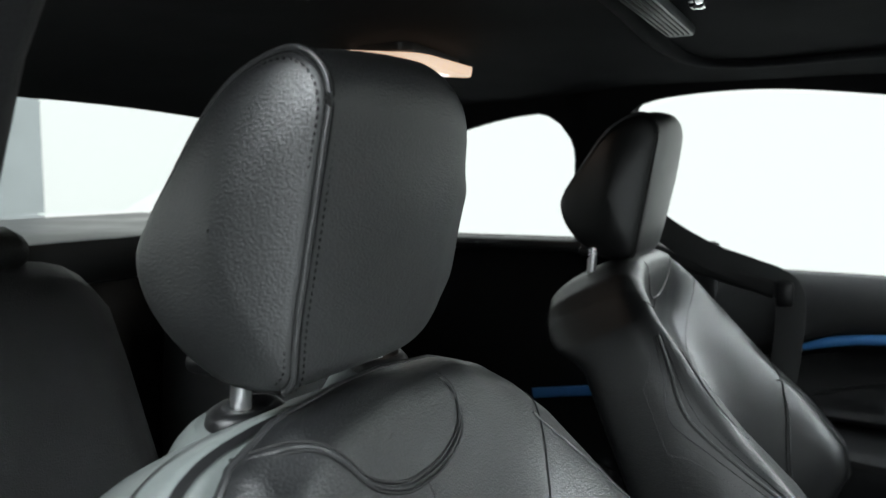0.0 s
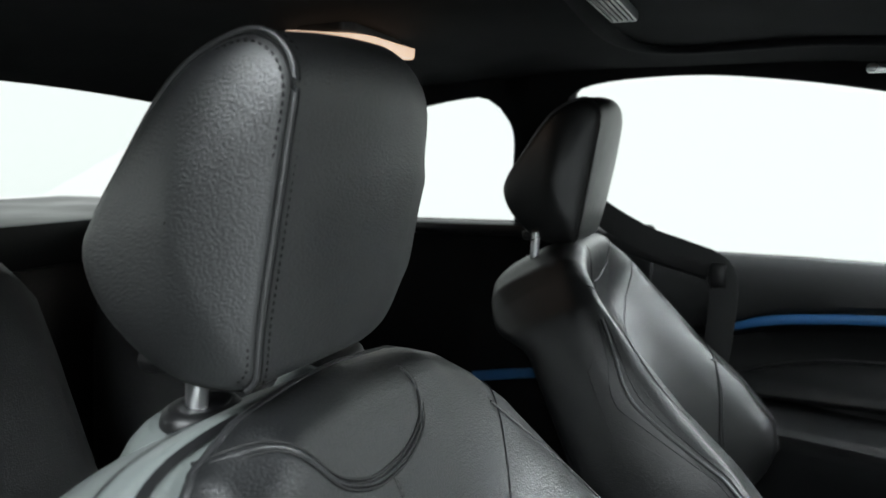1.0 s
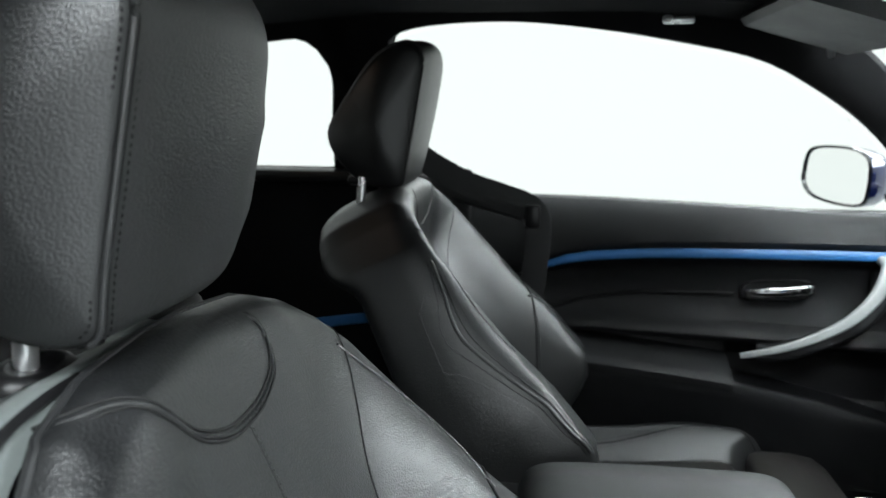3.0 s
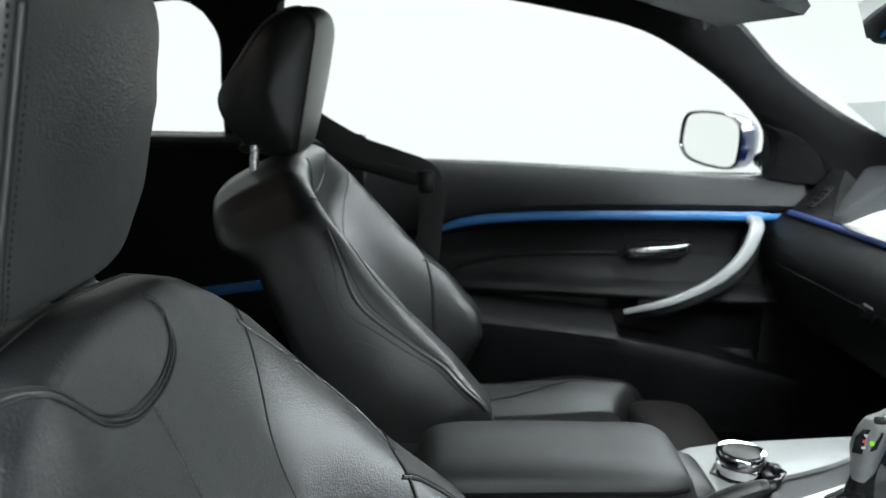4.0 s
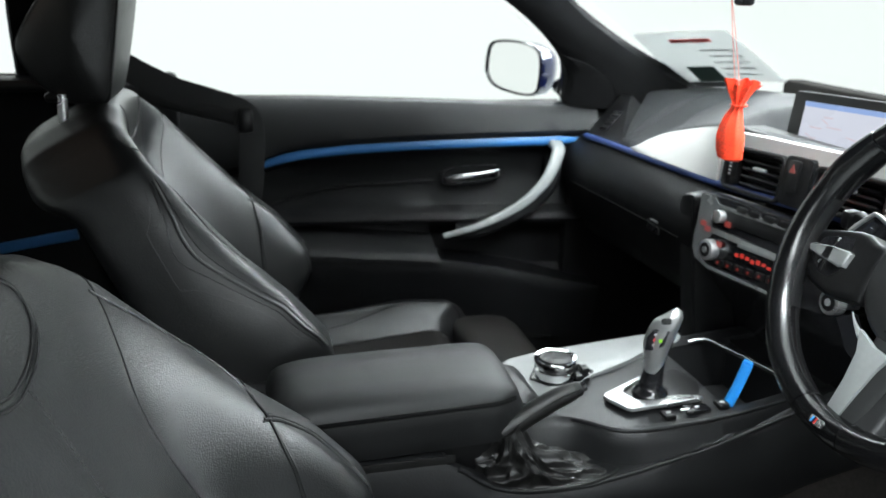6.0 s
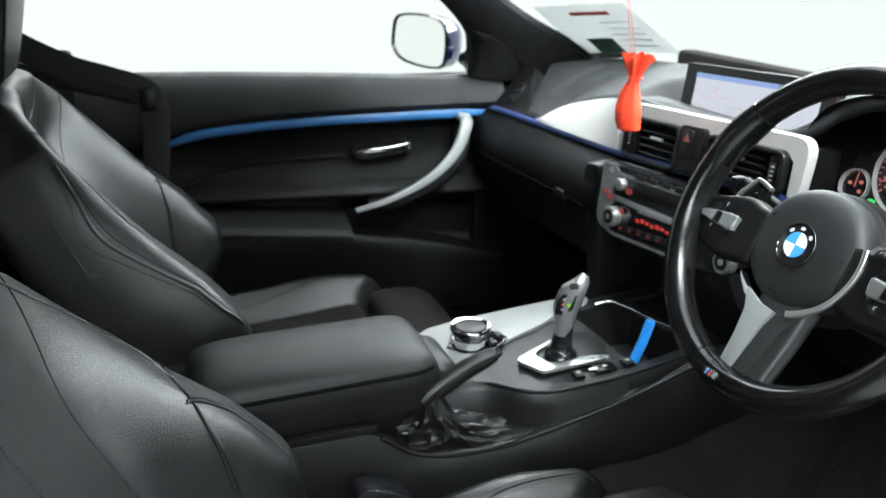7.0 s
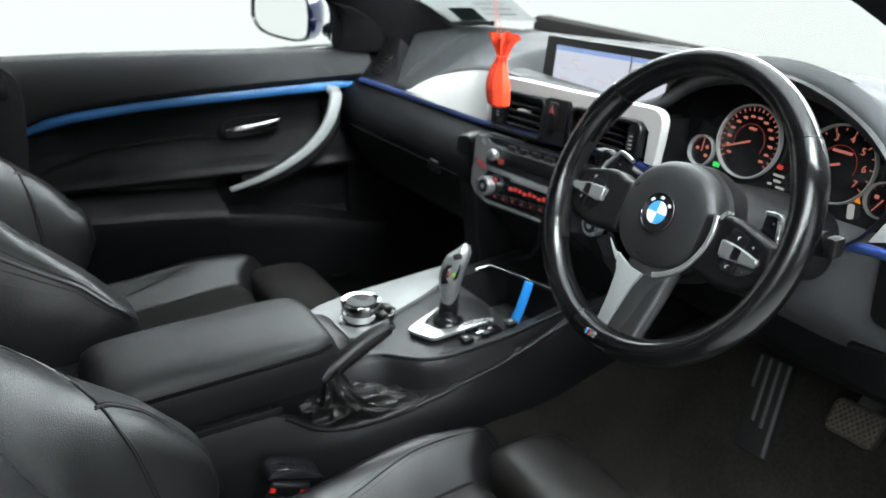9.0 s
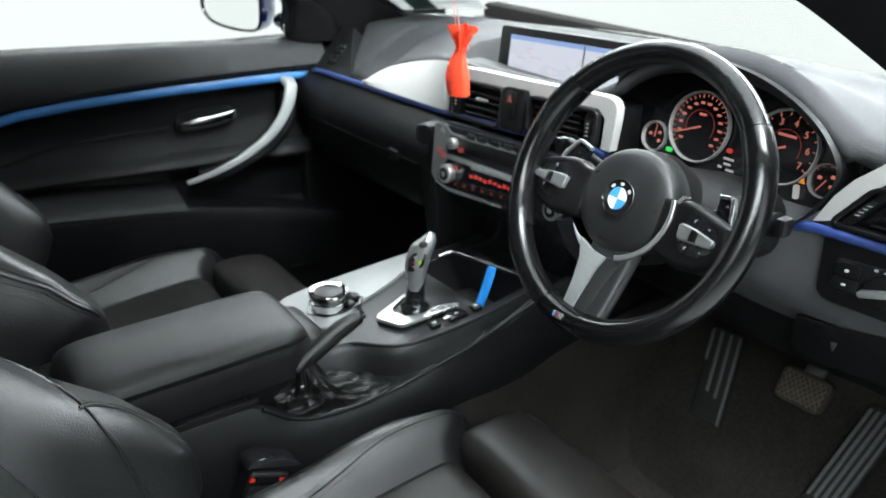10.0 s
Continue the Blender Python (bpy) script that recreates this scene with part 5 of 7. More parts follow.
part("triangle_sign", slab([(-0.006, -0.005), (0.006, -0.005), (0, 0.006)], (0.010, 0.1442, 0.832), (1, 0, 0.06), (0, 0.08, 1), 0.001), amber_dim, hz, "red warning triangle")
part("lock_sign", slab(rect2(0.008, 0.008, 0.002), (0.010, 0.1452, 0.814), (1, 0, 0.06), (0, 0.08, 1), 0.001), grey_print, hz)
part("led", slab(rect2(0.010, 0.004, 0.001), (0.008, 0.1468, 0.792), (1, 0, 0.06), (0, 0.08, 1), 0.001), blue_m, hz)

# centre display
SU, SW = V(1, 0.11, 0.03).normalized(), V(0, 0.10, 1).normalized()
SO = V(-0.008, 0.258, 0.864)
SN = SU.cross(SW).normalized()
disp = part("display", slab(rect2(0.272, 0.104, 0.006), SO, SU, SW, 0.016, 0.002), plastic, dash, "lit navigation display in a black frame")
part("screen_map", slab(rect2(0.226, 0.078), SO + SN * 0.0008 + SU * 0.002, SU, SW, 0.0006), screen_m, disp)
part("screen_bar", slab(rect2(0.226, 0.007), SO + SN * 0.0016 + SU * 0.002 + SW * 0.0355, SU, SW, 0.0006), screen_blue, disp)
part("screen_split", slab(rect2(0.0022, 0.078), SO + SN * 0.0016 + SU * 0.046, SU, SW, 0.0006), plastic, disp)
random.seed(8)
for i in range(9):
    a = random.uniform(-0.09, 0.03)
    b = random.uniform(-0.025, 0.022)
    part("map_road", slab(rect2(random.uniform(0.012, 0.04), 0.0016), SO + SN * 0.0016 + SU * a + SW * b, SU + SW * random.uniform(-0.6, 0.3), SW - SU * 0.1, 0.0004), screen_red, disp)
part("map_note", slab(rect2(0.014, 0.009), SO + SN * 0.0016 - SU * 0.095 - SW * 0.028, SU, SW, 0.0004), grey_print, disp)

# centre stack: radio and climate controls
KU, KW = V(1, 0.08, 0.05).normalized(), V(0, 0.10, 1).normalized()
KO = V(0.004, 0.122, 0.716)
KN = KU.cross(KW).normalized()


def K(u, w, k=0.0):
    return KO + KU * u + KW * w + KN * k


ster = part("radio_unit", slab([(-0.146, 0.056), (0.146, 0.056), (0.150, 0.0), (0.146, -0.030), (0.120, -0.046), (-0.085, -0.056), (-0.128, -0.048), (-0.145, -0.030)], KO, KU, KW, 0.03, 0.004), gloss_black, dash, "glossy black radio and climate unit with silver trim")
part("slot_panel", slab(rect2(0.27, 0.020, 0.003), K(0, 0.030, 0.001), KU, KW, 0.004, 0.001), plastic, ster)
part("silver_band", slab([(-0.146, 0.054), (-0.115, 0.054), (-0.105, 0.046), (0.14, 0.044), (0.14, 0.040), (-0.100, 0.041), (-0.112, 0.02), (-0.110, 0.010), (0.145, 0.004), (0.147, -0.004), (-0.105, 0.002), (-0.118, -0.02), (-0.118, -0.036), (-0.10, -0.046), (0.03, -0.046), (0.03, -0.049), (-0.10, -0.051), (-0.130, -0.043), (-0.143, -0.028)], KO + KN * 0.0025, KU, KW, 0.002), chrome_sat, ster, "silver trim band of the radio")
part("silver_band", slab(rect2(0.100, 0.0075, 0.002), K(0.004, 0.0005, 0.0042), KU, KW, 0.003, 0.001), chrome_sat, ster, "silver bar above the red display")
part("volume_knob", disc(K(-0.092, 0.030, 0.012), KN, 0.0095, 0.012, 20, 0.002), satin_m, ster, "silver volume knob")
for u in (-0.115, 0.124):
    kb = part("climate_knob", disc(K(u + 0.016, -0.022, 0.013), KN, 0.0155, 0.013, 28, 0.002), satin_m, ster, "silver-ringed temperature knob")
    part("knob_face", disc(K(u + 0.016, -0.022, 0.0140), KN, 0.0105, 0.003, 24), plastic, kb)
    part("knob_dot", disc(K(u + 0.016, -0.022, 0.0150), KN, 0.0045, 0.003, 16), satin_m, kb)
part("segment_display", slab(rect2(0.105, 0.014, 0.002), K(0.0, -0.014, 0.0015), KU, KW, 0.002), gloss_black, ster)
random.seed(5)
for i in range(9):
    part("lit_segment", slab(rect2(0.0075, random.choice([0.004, 0.006, 0.005])), K(-0.044 + 0.011 * i, -0.014 + random.uniform(-0.002, 0.001), 0.0025), KU, KW, 0.0006), red_lit, ster, "red lit display segment")
for i in range(8):
    bt = part("button", slab(rect2(0.017, 0.010, 0.002), K(-0.078 + 0.0215 * i, -0.036 + 0.0012 * i, 0.003), KU, KW, 0.004, 0.001), plastic, ster)
    part("symbol", slab(rect2(0.004, 0.004, 0.001), K(-0.078 + 0.0215 * i, -0.036 + 0.0012 * i, 0.0035), KU, KW, 0.0006), amber_dim, bt)
for i in range(6):
    part("button", slab(rect2(0.020, 0.008, 0.002), K(-0.055 + 0.028 * i, 0.047, 0.003), KU, KW, 0.004, 0.001), plastic, ster)
for u, w in ((-0.128, 0.012), (-0.116, 0.006), (-0.075, 0.022), (-0.085, -0.010)):
    part("red_reflector", slab(rect2(0.013, 0.008, 0.002), K(u, w, 0.0032), KU, KW, 0.001), amber_dim, ster, "red lit symbol")
part("stack_base", loft([[V(x, y, z) for x, z in ((-0.135, z0), (0.15, z0 + 0.02))] + [V(0.15, y + 0.03, z0 + 0.02), V(-0.135, y + 0.03, z0)] for y, z0 in ((0.128, 0.665), (0.150, 0.62), (0.185, 0.58), (0.21, 0.50))]), gloss_black, dash)

# ---- instrument cluster under its hood ----
clu = thing("instrument_cluster", (0.35, 0.23, 0.84), "lit instrument cluster with chrome-ringed gauges", "instruments")
ARCH = [(0.178, 0.775), (0.178, 0.80), (0.180, 0.85), (0.192, 0.890), (0.22, 0.916), (0.27, 0.933), (0.33, 0.942), (0.38, 0.940), (0.43, 0.926), (0.475, 0.902), (0.506, 0.868), (0.508, 0.84), (0.486, 0.800), (0.46, 0.775)]
ARCH = spline([(x, 0, z) for x, z in ARCH], 5)
part("hood_lining", loft([[V(x + (0.34 - x) * s, y, z + (0.84 - z) * s) for x, z in [(p.x, p.z) for p in ARCH]] for y, s in ((0.184, -0.015), (0.178, 0.0), (0.184, 0.012), (0.21, 0.018), (0.252, 0.02))], close_ring=False, cap=False), plastic, clu, "black hood lining")
part("cluster_face", slab([(p.x, (p.z - 0.845) * 1.025) for p in ARCH], (0, 0.231, 0.845), (1, 0, 0), (0, 0.22, 0.97), 0.006), gloss_black, clu, "black gauge face")
GN, GU, GW = V(0, -0.97, 0.22).normalized(), V(1, 0, 0), V(0, 0.22, 0.97).normalized()


def text_mesh(txt, size, O, U, W, material, parent, name="numeral"):
    cu = bpy.data.curves.new("tmp_text", "FONT")
    cu.body, cu.size, cu.align_x, cu.align_y, cu.extrude = txt, size, "CENTER", "CENTER", 0.0002
    ob = bpy.data.objects.new("tmp_text", cu)
    scene.collection.objects.link(ob)
    me = bpy.data.meshes.new_from_object(ob.evaluated_get(bpy.context.evaluated_depsgraph_get()))
    bpy.data.objects.remove(ob)
    U, W = Vector(U).normalized(), Vector(W).normalized()
    Nn = U.cross(W)
    me.transform(Matrix.Translation(O) @ Matrix((U, W, Nn)).transposed().to_4x4())
    b = bmesh.new()
    b.from_mesh(me)
    bpy.data.meshes.remove(me)
    return part(name, b, material, parent)


def gauge(c, r, ticks, a0, a1, needle, labels, start=0):
    c = Vector(c)
    g = part("gauge", disc(c - GN * 0.004, GN, r, 0.004, 40), gloss_black, clu, "round gauge with chrome ring")
    part("gauge_ring", ring(c - GN * 0.004, GN, r * 0.965, 0.0018 + r * 0.015, 0.006, 56), gauge_silver, g, "chrome gauge ring")

    def at(a, k, h=0.0006):
        a = radians(a)
        return c + (GU * math.sin(a) + GW * math.cos(a)) * (r * k) + GN * (h - 0.004 + 0.001), (GU * math.cos(a) - GW * math.sin(a)), (GU * math.sin(a) + GW * math.cos(a))
    for i in range(ticks * 2 + 1):
        p, u, w = at(a0 + (a1 - a0) * i / (ticks * 2), 0.88)
        part("tick", slab(rect2(r * 0.022, r * (0.12 if i % 2 == 0 else 0.07)), p, u, w, 0.0005), amber, g)
    for i in range(start, ticks + 1):
        p, u, w = at(a0 + (a1 - a0) * i / ticks, 0.68)
        if labels == "bars":
            part("number_bar", slab(rect2(r * 0.14, r * 0.065, 0.0004, 1), p, GU, GW, 0.0005), amber, g)
        elif labels == "digits":
            text_mesh(str(i), r * 0.26, p, GU, GW, amber, g)
    arc = []
    for a in lin(a0 + 10, a1 - 10, 24):
        p, u, w = at(a, 0.48)
        arc.append(p)
    if labels:
        part("inner_arc", sweep(arc, rect2(r * 0.012, 0.0006), GN), amber_dim, g)
    p, u, w = at(needle, 0.40, 0.002)
    part("needle", slab([(-r * 0.03, -r * 0.45), (r * 0.03, -r * 0.45), (r * 0.012, r * 0.45), (-r * 0.012, r * 0.45)], p, u, w, 0.001), amber, g, "lit pointer")
    return g


g1 = gauge((0.295, 0.224, 0.847), 0.0450, 13, -128, 128, -113, "bars")
part("unit_bar", slab(rect2(0.011, 0.003), V(0.295, 0.224, 0.847) + GW * 0.016 - GN * 0.002, GU, GW, 0.0005), amber, g1)
g2 = gauge((0.416, 0.224, 0.852), 0.0440, 7, -134, 122, -112, "digits", 1)
part("unit_bar", slab(rect2(0.024, 0.003), V(0.416, 0.224, 0.852) + GW * 0.014 - GN * 0.002, GU, GW, 0.0005), amber, g2)
g3 = gauge((0.2275, 0.221, 0.8185), 0.0190, 3, -100, 40, 0, "")
g4 = gauge((0.4765, 0.221, 0.829), 0.0190, 3, -110, 60, -150, "")
for gg, c in ((g3, V(0.2275, 0.221, 0.8185)), (g4, V(0.4765, 0.221, 0.829))):
    for a, b in ((0.007, 0.006), (0.008, -0.005), (-0.008, 0.002)):
        part("number_bar", slab(rect2(0.005, 0.004, 0.001), c + GU * a + GW * b - GN * 0.002, GU, GW, 0.0005), amber, gg)
part("lit_sign", slab(rect2(0.010, 0.006, 0.002), (0.2580, 0.218, 0.808), GU, GW, 0.001), green_lit, clu, "green lit sign")
part("lit_sign", slab(rect2(0.008, 0.0055, 0.002), (0.349, 0.220, 0.830), GU, GW, 0.001), red_lit, clu, "red lit sign")
for i, (x, z, w) in enumerate(((0.352, 0.8205, 0.018), (0.351, 0.8135, 0.012), (0.356, 0.8065, 0.014), (0.341, 0.8080, 0.007), (0.368, 0.797, 0.014))):
    part("readout_bar", slab(rect2(w * 0.85, 0.0027, 0.001), (x, 0.2165, z), GU, GW, 0.0006), white_lit, clu, "white lit readout")
part("car_sign", slab(rect2(0.008, 0.017, 0.003), (0.448, 0.2165, 0.808), GU + GW * 0.25, GW - GU * 0.25, 0.0006), white_lit, clu, "small lit car sign")
part("lit_sign", slab([(-0.004, -0.003), (0.004, -0.003), (0, 0.004)], (0.4515, 0.2195, 0.8215), GU, GW, 0.0006), amber_lit, clu, "amber lit sign")

# ---- driver's lower dash, switches ----
def knee_row(x):
    return [(0.215, 0.795), (0.205, 0.782), (0.197, 0.765), (0.193, 0.73), (0.193, 0.70), (0.200, 0.675), (0.212, 0.665), (0.222, 0.650), (0.228, 0.615), (0.25, 0.585), (0.32, 0.565), (0.45, 0.56)]


# one panel; its turned-under part has the shade put into a darker material
for nm, rows_, m in (("knee_panel", knee_row(0)[:8], knee_m), ("knee_panel_shaded_underside", knee_row(0)[7:], dash_low)):
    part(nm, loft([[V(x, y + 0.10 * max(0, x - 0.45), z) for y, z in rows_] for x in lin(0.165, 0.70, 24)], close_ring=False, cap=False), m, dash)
part("knee_ledge", tube([V(x, 0.205 + 0.10 * max(0, x - 0.45), 0.690 + 0.10 * (x - 0.50)) for x in lin(0.47, 0.69, 14)], 0.006, 10), knee_m, dash)
KT = V(0.54, 0.216, 0.640)
tray = part("knee_tray", slab([(p.x, p.y) for p in spline([(-0.055, 0.022, 0), (-0.048, 0.030, 0), (0.0, 0.036, 0), (0.12, 0.050, 0), (0.14, 0.015, 0), (0.12, -0.020, 0), (0.0, -0.028, 0), (-0.048, -0.024, 0), (-0.058, -0.006, 0)], 4, True)], KT, (1, 0.08, 0.05), (0, -0.25, 1), 0.02, 0.004), dash_low, dash, "dark flap below the knee panel")
part("flap_mark", slab([(-0.004, 0.006), (0.004, 0.007), (-0.001, -0.008)], KT + V(-0.005, -0.002, 0.004), (1, 0.08, 0.05), (0, -0.25, 1), 0.0008), knee_m, tray, "small grey triangle mark")
lsw = thing("light_switch", (0.56, 0.19, 0.74), "black light switch panel with a rotary knob", "light switch")
LU, LW = V(1, 0.10, 0.02).normalized(), V(0, 0.02, 1).normalized()
LN = LU.cross(LW).normalized()
LO = V(0.568, 0.196, 0.742)
part("surround", slab([(-0.062, 0.040), (0.075, 0.046), (0.075, -0.036), (-0.040, -0.034), (-0.052, -0.031), (-0.058, -0.024)], LO, LU, LW, 0.02, 0.003), plastic, lsw)
part("switch_plate", slab([(-0.043, 0.018), (-0.039, 0.022), (0.070, 0.027), (0.070, -0.030), (-0.006, -0.021), (-0.036, -0.018), (-0.043, -0.012)], LO + LN * 0.003, LU, LW, 0.006, 0.001), gloss_black, lsw)
for w in (0.0105, -0.0060):
    bt = part("button", slab(rect2(0.027, 0.0155, 0.003), LO + LN * 0.006 + LU * -0.0275 + LW * w, LU, LW + LU * 0.05, 0.005, 0.001), plastic, lsw)
    part("symbol", slab([(-0.0024, -0.0016), (0.0012, -0.0016), (0.0026, 0.0), (0.0012, 0.0018), (-0.0024, 0.0014)], LO + LN * 0.0066 + LU * -0.0275 + LW * w, LU, LW, 0.0006), grey_mark, bt)
rk = part("rotary_knob", disc(LO + LN * 0.012 + LU * 0.0115 + LW * 0.000, LN, 0.0175, 0.012, 28, 0.002), plastic, lsw)
part("knob_grip", slab(rect2(0.036, 0.0075, 0.003), LO + LN * 0.020 + LU * 0.0095 - LW * 0.001, LU + LW * 0.30, LW - LU * 0.30, 0.009, 0.0015), satin_m, rk, "chrome knob grip")
for u in (0.0, 0.010):
    part("symbol", slab(rect2(0.004, 0.0026, 0.0008), LO + LN * 0.0036 + LU * u + LW * 0.020, LU, LW, 0.0006), grey_mark, lsw)

# ---- steering wheel ----
sw = thing("steering_wheel", (0.37, 0.0, 0.82), "black leather three-spoke steering wheel with silver trim", "steering wheel")
WU, WW = V(1, 0, 0), V(0, 0.41, 0.912).normalized()
WN = WU.cross(WW).normalized()
WO = V(0.37, 0.0, 0.82)
RC = WO + WU * 0.009 + WW * 0.010
RR = 0.1520


def wp(u, w, k=0.0):
    return WO + WU * u + WW * w + WN * k


def rim_part(name, a0, a1, r, material, n=40, closed=False, thumb=False, label=""):
    """A stretch of the rim; angles clockwise from the top."""
    pts, sc = [], []
    for a in lin(a0, a1, n):
        t = radians(a)
        bulge = 0.0
        if thumb:
            bulge = 0.10 * math.exp(-((abs(a) - 62) / 9) ** 2)
        pts.append(RC + WU * (RR * math.sin(t)) + WW * (RR * math.cos(t)))
        sc.append(1 + bulge)
    prof = circle2(r * 0.76, 20, r * 0.95)
    return part(name, sweep(pts, prof, WN, closed, sc), material, sw, label)


rim_part("rim_top", -50, 50, 0.0178, rim_leather, 48, label="polished black leather rim")
rim_part("rim_grip", 50.5, 173, 0.0185, rim_leather, 56, thumb=True)
rim_part("rim_grip", -50.5, -165, 0.0185, rim_leather, 56, thumb=True)
rim_part("rim_bottom", 173.5, 194.5, 0.0182, rim_leather, 16)
for a in (-50.25, 50.25, 173.25, -165.25):
    t = radians(a)
    c = RC + WU * (RR * math.sin(t)) + WW * (RR * math.cos(t))
    T = (WU * math.cos(t) - WW * math.sin(t)).normalized()
    part("rim_joint", ring(c - T * 0.001, T, 0.0130, 0.0015, 0.002, 24), plastic, sw)
# stitches round the inside of the rim
ins = [RC + (WU * math.sin(radians(a)) + WW * math.cos(radians(a))) * (RR - 0.0136) + WN * 0.004 for a in lin(-163, -52, 90)]
part("stitching", dashes(ins, 0.0044, 0.0012, WN), stitch_mid, sw)
ins = [RC + (WU * math.sin(radians(a)) + WW * math.cos(radians(a))) * (RR - 0.0136) + WN * 0.004 for a in lin(52, 170, 90)]
part("stitching", dashes(ins, 0.0044, 0.0012, WN), stitch_mid, sw)
# perforated patch on the inner grip
gp_rows = []
for a in lin(-76, -124, 24):
    t = radians(a)
    rad = WU * math.sin(t) + WW * math.cos(t)
    gp_rows.append([RC + rad * RR - rad * (0.0144 * math.cos(p)) + WN * (0.0179 * math.sin(p)) for p in lin(-1.2, 0.25, 12)])
part("grip_patch", loft(gp_rows, close_ring=False, cap=False), patch_m, sw, "perforated leather grip patch")
# hub and airbag cover
X0 = 0.003
hr = []
for k, d in ((0.0600, -0.034), (0.0632, -0.024), (0.0640, -0.014), (0.0628, -0.006), (0.0600, -0.0015), (0.054, 0.0025), (0.040, 0.0055), (0.020, 0.0070), (0.002, 0.0074)):
    hr.append([wp(X0, 0.0, d - 0.010) + (WU * math.cos(t) + WW * math.sin(t) * 0.93) * k for t in lin(0, 2 * math.pi * 47 / 48, 48)])
part("airbag_cover", loft(hr), cover_m, sw, "dark grey soft airbag cover")
# faint moulded marks beside the emblem
for u, w, a in ((-0.042, 0.020, 0.5), (0.044, 0.004, -0.4), (-0.004, -0.046, 0.0)):
    part("cover_mark", slab(rect2(0.011, 0.0032, 0.001), wp(X0 + u, w, -0.0062 if abs(u) > 0.02 else -0.0066), WU * math.cos(a) + WW * math.sin(a), WW * math.cos(a) - WU * math.sin(a), 0.002), dash_low, sw)
em = part("emblem", disc(wp(X0, 0, -0.0005), WN, 0.0208, 0.006, 40, 0.001), gloss_black, sw, "round emblem with blue and white quarters")
part("emblem_ring", ring(wp(X0, 0, -0.0007), WN, 0.0198, 0.0013, 0.0010, 40), chrome_m, em)
part("emblem_ring", ring(wp(X0, 0, -0.0007), WN, 0.0122, 0.0008, 0.0010, 40), chrome_m, em)
for q in range(4):
    a0 = 90 * q
    pie = [(0, 0)] + [(0.0122 * math.cos(radians(a)), 0.0122 * math.sin(radians(a))) for a in lin(a0, a0 + 90, 10)]
    part("quarter", slab(pie, wp(X0, 0, 0.0003), WU, WW, 0.0006), blue_em if q % 2 else white_m, em)
for a in (136, 92, 42):
    t = radians(a)
    part("emblem_mark", slab(rect2(0.0046, 0.0032, 0.001), wp(X0 + 0.0160 * math.cos(t), 0.0160 * math.sin(t), 0.0001), WU * math.sin(t) - WW * math.cos(t), WU * math.cos(t) + WW * math.sin(t), 0.0005), grey_mark, em)
